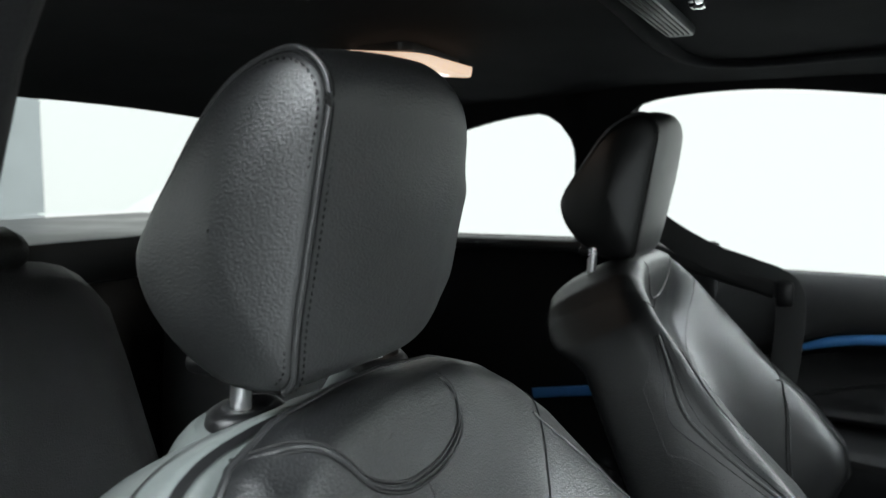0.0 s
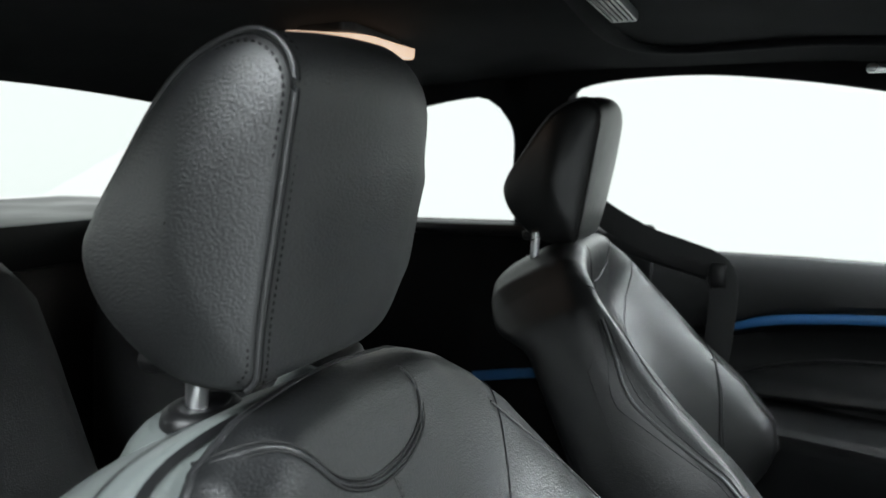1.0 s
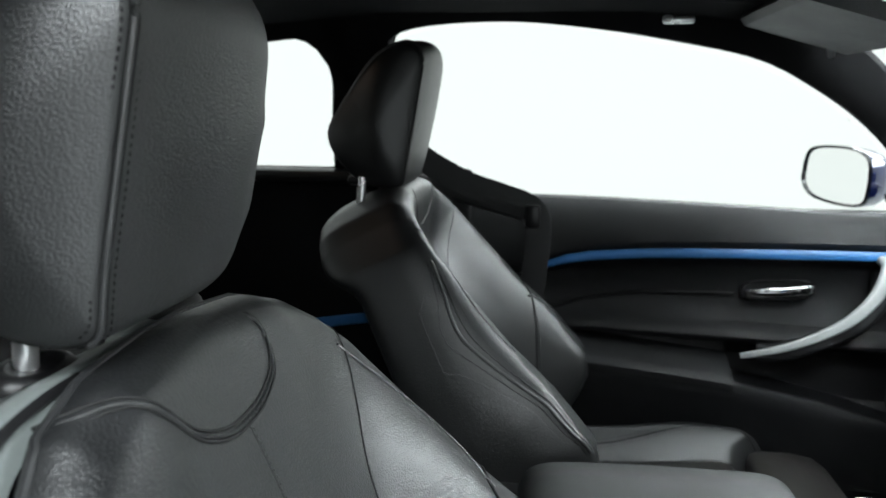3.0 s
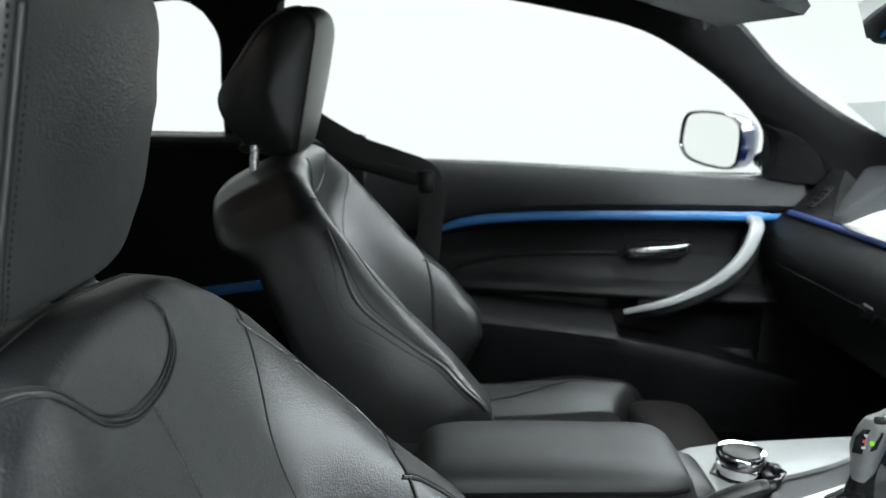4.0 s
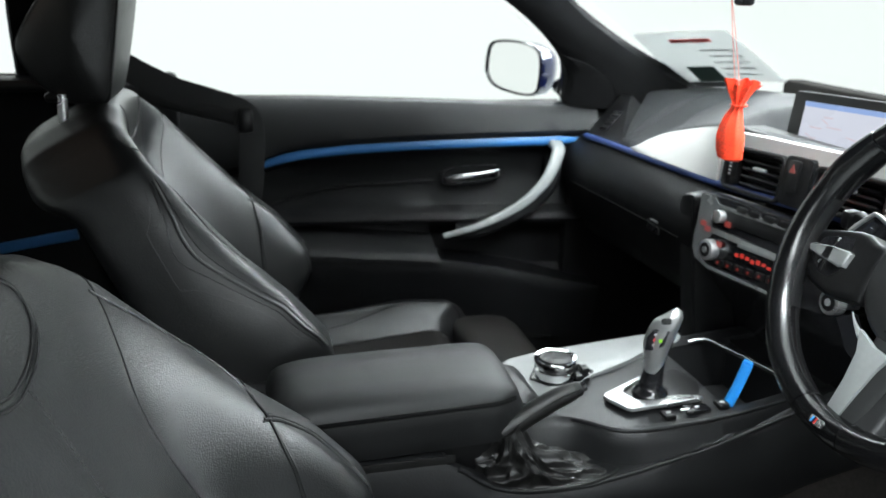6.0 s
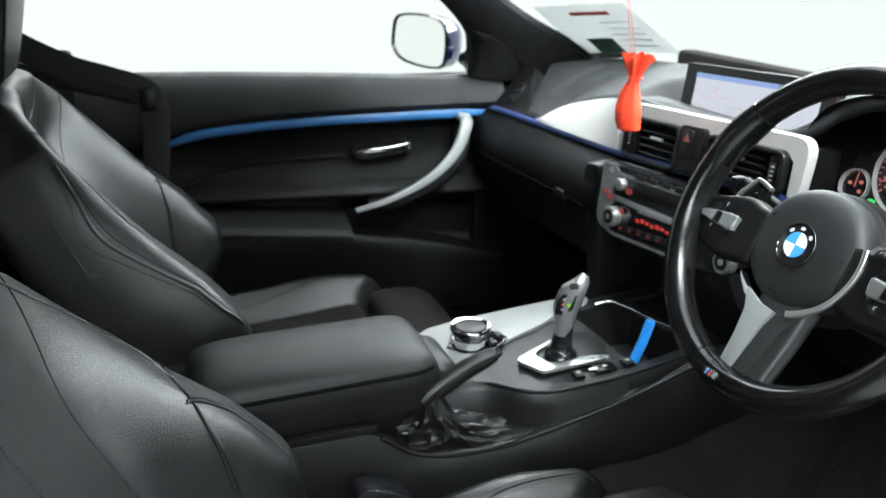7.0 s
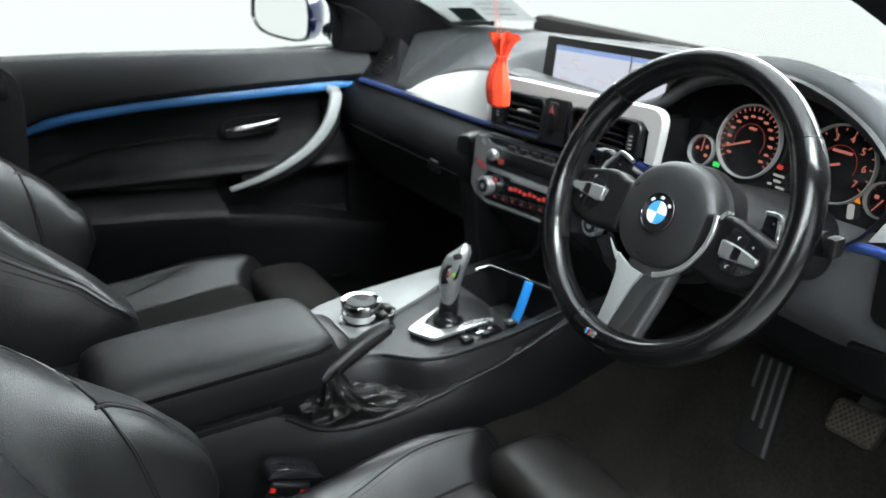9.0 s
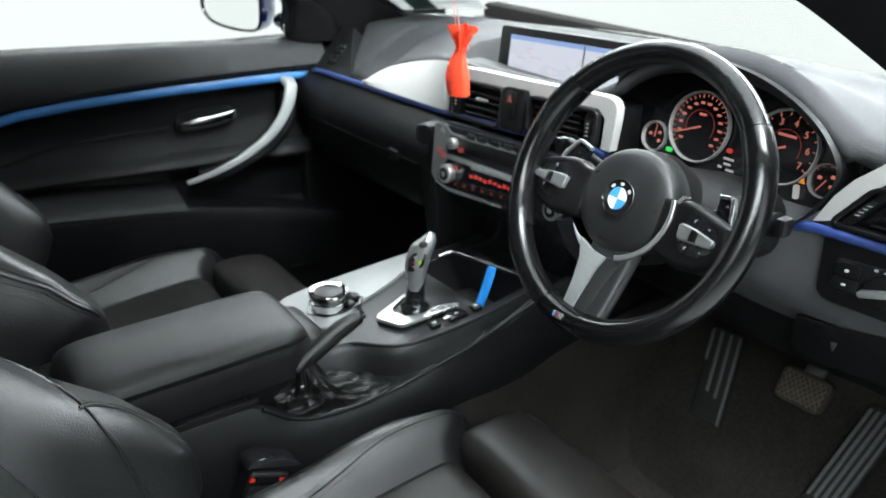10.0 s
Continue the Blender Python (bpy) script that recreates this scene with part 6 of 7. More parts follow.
# side spokes with buttons
for sg in (-1, 1):
    def sp_(u, w, k=0.0):
        return wp(X0 + sg * u, w, k)

    def plate(pts, per=0):
        q = [(sg * a, b) for a, b in pts]
        if per:
            q = [(p.x, p.y) for p in spline([(a, b, 0) for a, b in q], per, True)]
        return q[::sg]

    part("spoke", slab(plate([(0.050, 0.020), (0.064, 0.021), (0.078, 0.0255), (0.090, 0.0250), (0.112, 0.0195), (0.134, 0.013), (0.141, -0.008), (0.137, -0.026), (0.118, -0.039), (0.092, -0.044), (0.070, -0.040), (0.052, -0.036)]), sp_(0, 0, -0.006), WU, WW, 0.022, 0.0085, seg=4), plastic, sw, "black side spoke")
    pod = part("button_pod", slab([(a, b) for a, b in plate([(0.0885, 0.0165), (0.100, 0.0155), (0.124, 0.0070), (0.1285, -0.008), (0.1255, -0.0175), (0.111, -0.0270), (0.096, -0.0280), (0.0865, -0.0190), (0.084, -0.001)])], wp(X0, 0, -0.0052), WU, WW, 0.006, 0.0012), gloss_black, sw, "glossy button pod")
    part("pod_joint", slab(plate([(0.107, 0.0125), (0.1080, 0.0122), (0.1080, -0.0245), (0.107, -0.0250)]), wp(X0, 0, -0.0048), WU, WW, 0.001), plastic, pod)
    ru, rk_ = (0.0, 1.0) if sg > 0 else (-0.005, 1.2)
    part("rocker", slab(plate([(0.084 + ru + (a - 0.084) * rk_, b) for a, b in ((0.0840, 0.0010), (0.087, 0.0030), (0.104, 0.0018), (0.1270, -0.0028), (0.1290, -0.0068), (0.1262, -0.0122), (0.106, -0.0140), (0.090, -0.0152), (0.0856, -0.0130))]), wp(X0, 0, 0.0004), WU, WW, 0.006, 0.0034, seg=5), chrome_sat, pod, "chrome rocker")
    part("rocker_grip", slab(plate([(0.1010, -0.0002), (0.1035, 0.0006), (0.1095, -0.0008), (0.1100, -0.0112), (0.1035, -0.0124), (0.1005, -0.0116)]), wp(X0, 0, 0.0012), WU, WW, 0.005, 0.0012), plastic, pod)
    for k in range(4):
        part("grip_rib", slab(plate([(0.1018, -0.0018 - 0.0025 * k), (0.1088, -0.0022 - 0.0025 * k), (0.1088, -0.0032 - 0.0025 * k), (0.1018, -0.0028 - 0.0025 * k)]), wp(X0, 0, 0.0016), WU, WW, 0.0008), dash_low, pod)
    if sg > 0:
        text_mesh("+", 0.0062, sp_(0.1160, 0.0052, -0.0047), WU, WW, grey_mark, pod, "symbol")
        text_mesh("-", 0.0062, sp_(0.1160, -0.0185, -0.0047), WU, WW, grey_mark, pod, "symbol")
    for u, w in (((0.0985, 0.0085), (0.0985, -0.0205)) if sg > 0 else ((0.1050, 0.0095), (0.1140, -0.0170))):
        part("symbol", slab([(0.0010, 0.0020), (-0.0012, 0.0014), (-0.0018, -0.0004), (-0.0010, -0.0018), (-0.0002, -0.0016), (-0.0008, -0.0002), (-0.0004, 0.0008), (0.0012, 0.0012)], sp_(u, w, -0.0047), WU, WW, 0.0005), grey_mark, pod)
    # silver edge beside the cover, running down to the lower spoke
    se = [wp(X0, 0.0, -0.0065 + 0.0015 * k / 20) + WU * (sg * 0.0682 * math.cos(radians(a))) + WW * (0.0648 * math.sin(radians(a))) for k, a in enumerate(lin(18 if sg > 0 else -44, -68, 22))]
    part("silver_edge", sweep(se, rect2(0.0052, 0.006, 0.0014), WN, scale=[interp(i, [0, 7, 14, 21], [1.0, 0.95, 1.0, 1.3] if sg > 0 else [0.15, 0.4, 0.7, 1.2]) for i in range(len(se))]), satin_m, sw, "satin silver trim edge")
    if sg > 0:
        part("edge_cap", slab([(0.0680, 0.0195), (0.0735, 0.0275), (0.0800, 0.0288), (0.0810, 0.0262), (0.0765, 0.0245), (0.0720, 0.0180)], wp(X0, 0, -0.0035), WU, WW, 0.004, 0.001), satin_m, sw)
    # gear paddle behind the rim
    if sg > 0:
        pdl = plate([(0.0940, 0.0395), (0.1075, 0.0410), (0.1105, 0.0385), (0.1180, 0.0110), (0.1160, 0.0050), (0.1080, 0.0015), (0.0985, 0.0040)])
        pe = [(0.0935, 0.0400), (0.1072, 0.0416), (0.1108, 0.0385), (0.1150, 0.0250), (0.1182, 0.0110), (0.1160, 0.0045)]
    else:
        pdl = plate([(0.0905, 0.0400), (0.1085, 0.0445), (0.1130, 0.0420), (0.1265, 0.0235), (0.1250, 0.0170), (0.1060, 0.0090), (0.0980, 0.0110)])
        pe = [(0.0900, 0.0405), (0.1080, 0.0455), (0.1140, 0.0425), (0.1275, 0.0235), (0.1258, 0.0165)]
    pd = part("shift_paddle", slab(pdl, wp(X0, 0.0, -0.034), WU, WW, 0.006, 0.001), gloss_black, sw, "black shift paddle with silver edge")
    pe = spline([sp_(u, w, -0.0345) for u, w in pe], 6)
    part("paddle_edge", sweep(pe, rect2(0.0042, 0.0065, 0.0012), WN), satin_m, pd, "silver paddle edge")
    text_mesh("+" if sg > 0 else "-", 0.0065, sp_(0.1060, 0.0325, -0.0336), WU, WW, grey_mark, pd, "symbol")
    part("paddle_arm", tube([sp_(0.05, 0.008, -0.045), sp_(0.105, 0.017, -0.041)], 0.008, 10), plastic, sw)
# lower spoke: grey outside, a long silver insert
ls = [wp(0.012, -0.050, -0.022), wp(0.013, -0.085, -0.018), wp(0.013, -0.120, -0.013), wp(0.013, -0.148, -0.008)]
part("lower_spoke", sweep(spline(ls, 6), rect2(0.056, 0.018, 0.008), WN, scale=lin(1.15, 0.92, 19)), spoke_m, sw, "dark grey lower spoke")
part("spoke_insert", slab([(-0.034, -0.0545), (-0.024, -0.0745), (-0.0205, -0.100), (-0.0200, -0.129), (-0.017, -0.134), (-0.0045, -0.134), (-0.0015, -0.110), (0.0030, -0.080), (0.0080, -0.0640), (-0.012, -0.0625)], wp(0.008, 0.0, -0.0030), WU, WW - WN * 0.03, 0.006, 0.0012), handle_m, sw, "satin silver spoke insert")
# right facet of the silver spoke, its shade put into a dark grey
part("spoke_insert", slab([(0.0092, -0.0640), (0.0042, -0.080), (-0.0003, -0.110), (-0.0033, -0.134), (0.0090, -0.134), (0.0125, -0.129), (0.0175, -0.100), (0.0235, -0.074), (0.0330, -0.0560)], wp(0.008, 0.0, -0.0036), WU - WN * 0.30, WW - WN * 0.03, 0.006, 0.0012), spoke_m, sw, "silver facet of the lower spoke, shaded by a dark grey colour")
# colour badge on the bottom of the rim
BC = RC - WW * RR + (WN * 0.0179 + WW * 0.0012) + WU * -0.006
bd = part("rim_badge", slab(rect2(0.0145, 0.0070, 0.001), BC + WN * 0.0012, WU, WW, 0.003, 0.0005), satin_m, sw, "small striped badge")
for i, m in enumerate((blue_em, body_dk, red_m)):
    part("badge_stripe", slab([(-0.0012, -0.0028), (0.0004, -0.0028), (0.0016, 0.0028), (0.0, 0.0028)], BC + WN * 0.0016 + WU * (-0.0042 + 0.0020 * i), WU, WW, 0.0006), m, bd)

# column and stalks
col = thing("steering_column", (0.37, 0.12, 0.80), "dark plastic steering column shroud with stalks", "steering column")
cl = []
for y, z, rx, rz in ((0.022, 0.800, 0.040, 0.040), (0.028, 0.798, 0.056, 0.045), (0.050, 0.793, 0.064, 0.047), (0.10, 0.787, 0.070, 0.050), (0.15, 0.774, 0.074, 0.048), (0.23, 0.752, 0.078, 0.048)):
    cl.append([V(0.376 + rx * math.copysign(abs(math.cos(t)) ** 0.75, math.cos(t)), y, z + rz * math.copysign(abs(math.sin(t)) ** 0.75, math.sin(t))) for t in lin(0, 2 * math.pi * 39 / 40, 40)])
part("shroud", loft(cl), dash_m, col)
part("shroud_joint", tube([V(0.376 + 0.0705, y, 0.792 - 0.05 * (y - 0.05)) for y in lin(0.03, 0.15, 8)], 0.0014, 6), seam_m, col)
part("hub_back", loft([[wp(X0, 0.0, d) + (WU * math.cos(t) + WW * math.sin(t) * 0.95) * k for t in lin(0, 2 * math.pi * 35 / 36, 36)] for k, d in ((0.058, -0.032), (0.066, -0.038), (0.068, -0.055), (0.064, -0.075))]), plastic, col, "black housing behind the wheel hub")
for sg in (-1, 1):
    sk = spline([(0.376 + sg * 0.05, 0.075, 0.800), (0.376 + sg * 0.10, 0.068, 0.815), (0.376 + sg * 0.150, 0.062, 0.829)], 5)
    stalk = part("stalk", sweep(sk, rect2(0.022, 0.013, 0.005), (0, -1, 0), scale=lin(0.75, 1.15, len(sk))), plastic, col, "black switch stalk")
    part("stalk_button", rbox((0.376 + sg * 0.157, 0.060, 0.830), (0.012, 0.017, 0.020), 0.004), plastic, stalk)
    part("stalk_symbol", slab(rect2(0.0055, 0.005, 0.0015), (0.376 + sg * 0.141, 0.0535, 0.828), (1, 0, 0.25), (-0.25, 0, 1), 0.0008), grey_mark, stalk)

# ---- centre console ----
con = thing("centre_console", (0, -0.15, 0.19), "dark grey centre console with silver wing", "centre console")


def deck_z(y):
    return 0.537 + 0.08 * y


def rim_z(y):
    return soft(y, [-0.60, -0.36, -0.325, -0.285, -0.25, -0.214, -0.16, -0.10, 0.0, 0.096, 0.20], [0.536, 0.536, 0.522, 0.490, 0.478, 0.474, 0.474, 0.484, 0.504, 0.535, 0.565])


def side_low(y):
    """Lower edge of the console's side panel, above the tunnel carpet."""
    return soft(y, [-0.60, -0.30, -0.05, 0.08, 0.19, 0.52], [0.30, 0.34, 0.425, 0.424, 0.455, 0.50], 0.04)


rings = []
for y in lin(-0.60, 0.19, 170) + lin(0.20, 0.52, 6):
    zt, zr = deck_z(y), rim_z(y)
    f = smooth01((y + 0.155) / 0.04)
    px = soft(y, [-0.20, -0.16, -0.14, -0.12, -0.09, -0.05, 0.0, 0.05, 0.13], [0.040, 0.046, 0.066, 0.092, 0.106, 0.110, 0.112, 0.110, 0.100])
    b = 0.0
    if y > 0.045:
        b = 0.075 * smooth01((y - 0.045) / 0.006) if y < 0.150 else 0.0
    if y < -0.335:
        zt = 0.535
    elif y < -0.2:
        zt = min(zt, 0.50 + 0.03 * smooth01((y + 0.30) / 0.1))
    rings.append([V(-0.135, y, 0.19), V(-0.134, y, zt - 0.06), V(-0.128, y, zt - 0.012), V(-0.118, y, zt - 0.003), V(-0.108, y, zt), V(-0.084, y, zt), V(-0.080, y, zt - 0.004 - b), V(0.0, y, zt - 0.003 - b), V(px - 0.022, y, zt - 0.004 - b), V(px - 0.018, y, zt), V(px - 0.006, y, zt), V(px, y, zt - 0.005),
                  V(px + 0.004, y, zt - 0.010 - 0.012 * f), V(px + 0.010 + 0.004 * (1 - f), y, min(zt - 0.012, zr + (zt - zr) * (0.10 - 0.05 * f))), V(max(px + 0.012, 0.114), y, zr + 0.003), V(max(px + 0.015, 0.122), y, zr + 0.001), V(max(px + 0.017, 0.127), y, zr - 0.008), V(0.134, y, min(zr - 0.03, 0.47)), V(0.139, y, side_low(y) + 0.004), V(0.137, y, side_low(y) - 0.003), V(0.108, y, side_low(y) - 0.006), V(0.108, y, 0.19)])
part("console_body", loft(rings), console_m, con)
# edge line of the rim and a lower crease
part("rim_line", tube([V(0.1235, y, rim_z(y) + 0.001) for y in lin(-0.325, 0.12, 90)], 0.0032, 10), console_m, con)
edge_x = [(soft(y, [-0.20, -0.16, -0.14, -0.12, -0.09, -0.05, 0.0, 0.05, 0.13], [0.040, 0.046, 0.066, 0.092, 0.106, 0.110, 0.112, 0.110, 0.100]), y) for y in lin(-0.155, 0.13, 60)]
part("deck_lip", tube([V(x - 0.003, y, deck_z(y) - 0.0005) for x, y in edge_x], 0.0030, 10), console_m, con, "raised lip round the console deck")
part("side_gap", rbox((0.1265, -0.43, 0.5385), (0.004, 0.20, 0.010), 0.001), seam_m, con)
part("storage_liner", rbox((-0.002, 0.10, 0.472), (0.15, 0.10, 0.006), 0.002), rubber_m, con)
# silver wing with the rotary controller
wing = [(-0.130, -0.180), (-0.070, -0.212), (-0.028, -0.190), (-0.004, -0.158), (-0.010, -0.130), (-0.040, -0.095), (-0.052, -0.060), (-0.066, -0.020), (-0.085, 0.020), (-0.098, 0.075), (-0.128, 0.085), (-0.136, 0.0)]
WS = spline([(a, b, 0) for a, b in wing], 4, True)
part("silver_wing", slab([(p.x, p.y) for p in WS], (0, 0, 0.5395), (1, 0, 0), (0, 1, 0.08), 0.008, 0.002), wing_m, con, "satin silver console trim")
ctl = thing("rotary_controller", (-0.056, -0.137, 0.53), "chrome-ringed rotary controller knob with black top", "control knob")
part("button_plate", slab([(-0.092, -0.155), (-0.060, -0.174), (-0.034, -0.158), (-0.026, -0.132), (-0.034, -0.096), (-0.050, -0.082), (-0.074, -0.090), (-0.090, -0.120)], (0, 0, 0.5415), (1, 0, 0), (0, 1, 0.08), 0.004, 0.001), gloss_black, ctl)
KZ = 0.531
kr = [[V(-0.058 + 1.17 * r * math.cos(t), -0.137 + 1.17 * r * math.sin(t), KZ + 1.1 * h) for t in lin(0, 2 * math.pi * 39 / 40, 40)] for r, h in ((0.024, 0.0), (0.0245, 0.010), (0.0225, 0.0115), (0.0225, 0.0135), (0.0255, 0.015), (0.0258, 0.022), (0.0245, 0.0245), (0.020, 0.0235))]
part("knob_ring", loft(kr), chrome_m, ctl, "chrome knob ring")
part("knob_top", disc((-0.058, -0.137, KZ + 0.0272), (0, 0, 1), 0.0222, 0.004, 32, 0.001), plastic, ctl, "black knob top")
for a, b in ((-0.052, -0.096), (-0.036, -0.112)):
    part("button", rbox((a, b, 0.5355 + 0.08 * (b + 0.137)), (0.016, 0.012, 0.007), 0.002), plastic, ctl)

# gear lever in its chrome frame
gl_ = thing("gear_lever", (0.028, -0.035, 0.535), "chrome and black gear lever with lit selector display", "gear lever")
GO, GV = V(0, 0, 0.5405), V(0, 1, 0.08)
part("gate_plate", slab([(-0.020, -0.030), (0.012, -0.092), (0.058, -0.078), (0.066, 0.018), (0.020, 0.040), (-0.020, 0.030)], GO - V(0, 0, 0.0015), (1, 0, 0), GV, 0.004, 0.001), plastic, gl_)
part("frame", slab([(0.0195, -0.0985), (0.030, -0.0960), (0.0585, -0.0825), (0.0625, -0.0770), (0.0680, 0.0150), (0.0640, 0.0210), (0.0590, 0.0180), (0.0490, -0.0100), (0.0470, -0.0560), (0.0430, -0.0620), (0.0190, -0.0700), (0.0100, -0.0640), (-0.0080, -0.0290), (-0.0130, -0.0290), (0.0130, -0.0930)], GO + V(0, 0, 0.0025), (1, 0, 0), GV, 0.005, 0.0015), satin_m, gl_, "satin chrome gate frame")
bt = [[V(0.030, -0.036, 0.5385) + V(a * k, b * k, h) for a, b in circle2(1, 24)] for k, h in ((0.024, 0.0), (0.023, 0.004), (0.0175, 0.008), (0.0150, 0.012), (0.0145, 0.02))]
part("boot", loft(bt), gloss_black, gl_)
AX0, AX1 = V(0.030, -0.037, 0.548), V(0.0365, -0.0310, 0.657)
LDIR = (AX1 - AX0).normalized()
FACE = V(0.838, -0.545, 0.30)
LS_ = LDIR.cross(FACE).normalized()
LF = LS_.cross(LDIR).normalized()
if LF.dot(FACE) < 0:
    LF = -LF
if LS_.dot(V(0.55, 0.84, 0)) < 0:
    LS_ = -LS_
neck = []
for t, w, d in ((0.0, 0.0155, 0.0125), (0.25, 0.0130, 0.0110), (0.45, 0.0120, 0.0105), (0.60, 0.0125, 0.0105)):
    neck.append([AX0.lerp(AX1, t) + LS_ * (w * math.cos(a)) + LF * (d * math.sin(a)) for a in lin(0, 2 * math.pi * 27 / 28, 28)])
part("lever_neck", loft(neck), gloss_black, gl_, "black lever neck")
# head: a slanted satin shell, wider and leaning over at the top
st_ = []
for t, w, d, o in ((0.22, 0.0085, 0.0060, 0.0050), (0.34, 0.0130, 0.0090, 0.0030), (0.50, 0.0160, 0.0110, 0.0010), (0.62, 0.0185, 0.0120, 0.0), (0.76, 0.0200, 0.0125, 0.0), (0.88, 0.0195, 0.0120, 0.0), (0.96, 0.0165, 0.0100, 0.0), (1.0, 0.0090, 0.0060, 0.0)):
    lean = LS_ * (0.006 * smooth01((t - 0.55) / 0.4) - 0.002)
    st_.append([AX0.lerp(AX1, t) + lean + LF * (o + 0.001) + LS_ * (w * math.cos(a)) + LDIR * (0.010 * math.cos(a) * smooth01((t - 0.4) / 0.3)) + LF * (d * math.sin(a)) for a in lin(0, 2 * math.pi * 31 / 32, 32)])
part("lever_head", loft(st_), satin_m, gl_, "satin chrome lever head")
part("lever_back", loft([[p - LF * 0.0050 + LS_ * 0.0015 for p in r] for r in st_[1:-1]]), gloss_black, gl_, "black lever back")
DO = AX0.lerp(AX1, 0.73) + LF * 0.0128 - LS_ * 0.001
dface = part("selector_display", slab([(-0.0145, -0.0240), (-0.0030, -0.0225), (0.0085, -0.0120), (0.0115, 0.0090), (0.0060, 0.0120), (-0.0085, 0.0070), (-0.0145, -0.0050)], DO, LS_, LDIR, 0.003, 0.0008), gloss_black, gl_, "black selector display")
part("lit_sign", slab(rect2(0.0048, 0.0052, 0.0015), DO + LF * 0.0007 + LS_ * 0.0026 - LDIR * 0.0060, LS_, LDIR, 0.0006), lime_lit, dface, "green lit letter field")
for k in range(3):
    part("sign_bar", slab(rect2(0.0032, 0.0030, 0.0006), DO + LF * 0.0007 + LS_ * -0.0048 + LDIR * (-0.014 + 0.0075 * k), LS_, LDIR, 0.0006), red_print if k == 1 else grey_mark, dface)
part("park_button", slab(rect2(0.0130, 0.0085, 0.003), AX0.lerp(AX1, 0.935) + LF * 0.0128 + LS_ * 0.0040, LS_ + LDIR * 0.3, LDIR - LF * 0.35 - LS_ * 0.3, 0.003, 0.001), plastic, gl_)
# small switches beside the lever
for (x, y, w, m, nm) in ((0.086, -0.040, 0.016, plastic, "button"), (0.086, 0.000, 0.034, gloss_black, "rocker"), (0.086, 0.036, 0.016, plastic, "button")):
    b_ = part(nm, rbox((x, y, deck_z(y) + 0.003), (0.018, w, 0.007), 0.0025), m, con)
    part("symbol", rbox((x, y, deck_z(y) + 0.0068), (0.004, 0.006, 0.001), 0.0004), grey_mark, b_)
part("rocker_edge", rbox((0.088, -0.010, deck_z(0) + 0.004), (0.003, 0.030, 0.006), 0.001), chrome_m, con)
# chrome bar over the storage bin
part("storage_bar", sweep(spline([(-0.085, 0.085, 0.548), (-0.080, 0.104, 0.552), (-0.066, 0.114, 0.553), (0.0, 0.137, 0.552), (0.052, 0.155, 0.550)], 6), rect2(0.008, 0.007, 0.002), (0, 0, 1)), chrome_m, con, "chrome edge of the storage bin")
blue = thing("blue_lighter", (0.06, 0.08, 0.51), "bright blue plastic stick standing in the storage bin", "lighter")
part("body", sweep([(0.054, 0.068, 0.520), (0.0585, 0.078, 0.556), (0.0610, 0.0840, 0.583)], rect2(0.014, 0.010, 0.004), (1, -0.7, 0)), bluestick_m, blue)
part("cap", sweep([(0.0610, 0.0840, 0.583), (0.0614, 0.0850, 0.587)], rect2(0.0120, 0.009, 0.003), (1, -0.7, 0)), bluestick_m, blue)

# armrest box
ar = thing("armrest", (0.03, -0.36, 0.53), "black leather centre armrest with a stitched seam", "armrest")
rr = []
for y in lin(-0.535, -0.238, 41):
    k = (y + 0.535) / 0.297
    e = math.sqrt(max(0.0, 1 - abs(2 * k - 1) ** 9))
    zt = 0.612 + 0.003 * math.sin(math.pi * k) + 0.004 * (1 - k)
    base = 0.541
    nar = 0.012 * smooth01((k - 0.86) / 0.14) + 0.012 * smooth01((0.1 - k) / 0.1)
    pts = [(-0.040, base), (-0.043, 0.568), (-0.042, 0.592), (-0.034, 0.606), (-0.016, zt - 0.001), (0.025, zt + 0.002), (0.070, zt - 0.0005), (0.090, zt - 0.003), (0.1005 - nar * 0.7, zt - 0.008), (0.1065 - nar, zt - 0.015), (0.1078 - nar, zt - 0.020), (0.1095 - nar, zt - 0.023), (0.110 - nar, 0.575), (0.106 - nar, base)]
    rr.append([V(x + 0.012 * (1 - k), y, base + (z - base) * (0.55 + 0.45 * e)) for x, z in pts])
part("lid", loft(rr), leather_worn, ar)


def arm_edge(y):
    k = (y + 0.535) / 0.297
    return 0.1075 + 0.012 * (1 - k) - 0.012 * smooth01((k - 0.86) / 0.14)


part("seam", tube([V(arm_edge(y) + 0.0016, y, 0.5935) for y in lin(-0.50, -0.252, 30)], 0.0027, 8), stitch_m, ar)
part("stitching", dashes([V(arm_edge(y) + 0.0022, y, 0.5885) for y in lin(-0.50, -0.252, 60)], 0.0045, 0.0012, (1, 0, 0)), stitch_mid, ar)
ct = []
for y, w, h in ((-0.256, 1.0, 0.80), (-0.236, 1.0, 0.78), (-0.222, 0.95, 0.70), (-0.214, 0.85, 0.55), (-0.211, 0.6, 0.3)):
    ct.append([V(0.045 + x * w, y, 0.556 + z * h) for x, z in ((-0.055, 0.0), (-0.056, 0.025), (-0.046, 0.038), (0.030, 0.040), (0.046, 0.030), (0.050, 0.012), (0.048, 0.0))])
part("front_catch", loft(ct), plastic, ar, "black plastic front catch")
part("box", rbox((0.03, -0.40, 0.515), (0.13, 0.26, 0.07), 0.01), plastic, ar)

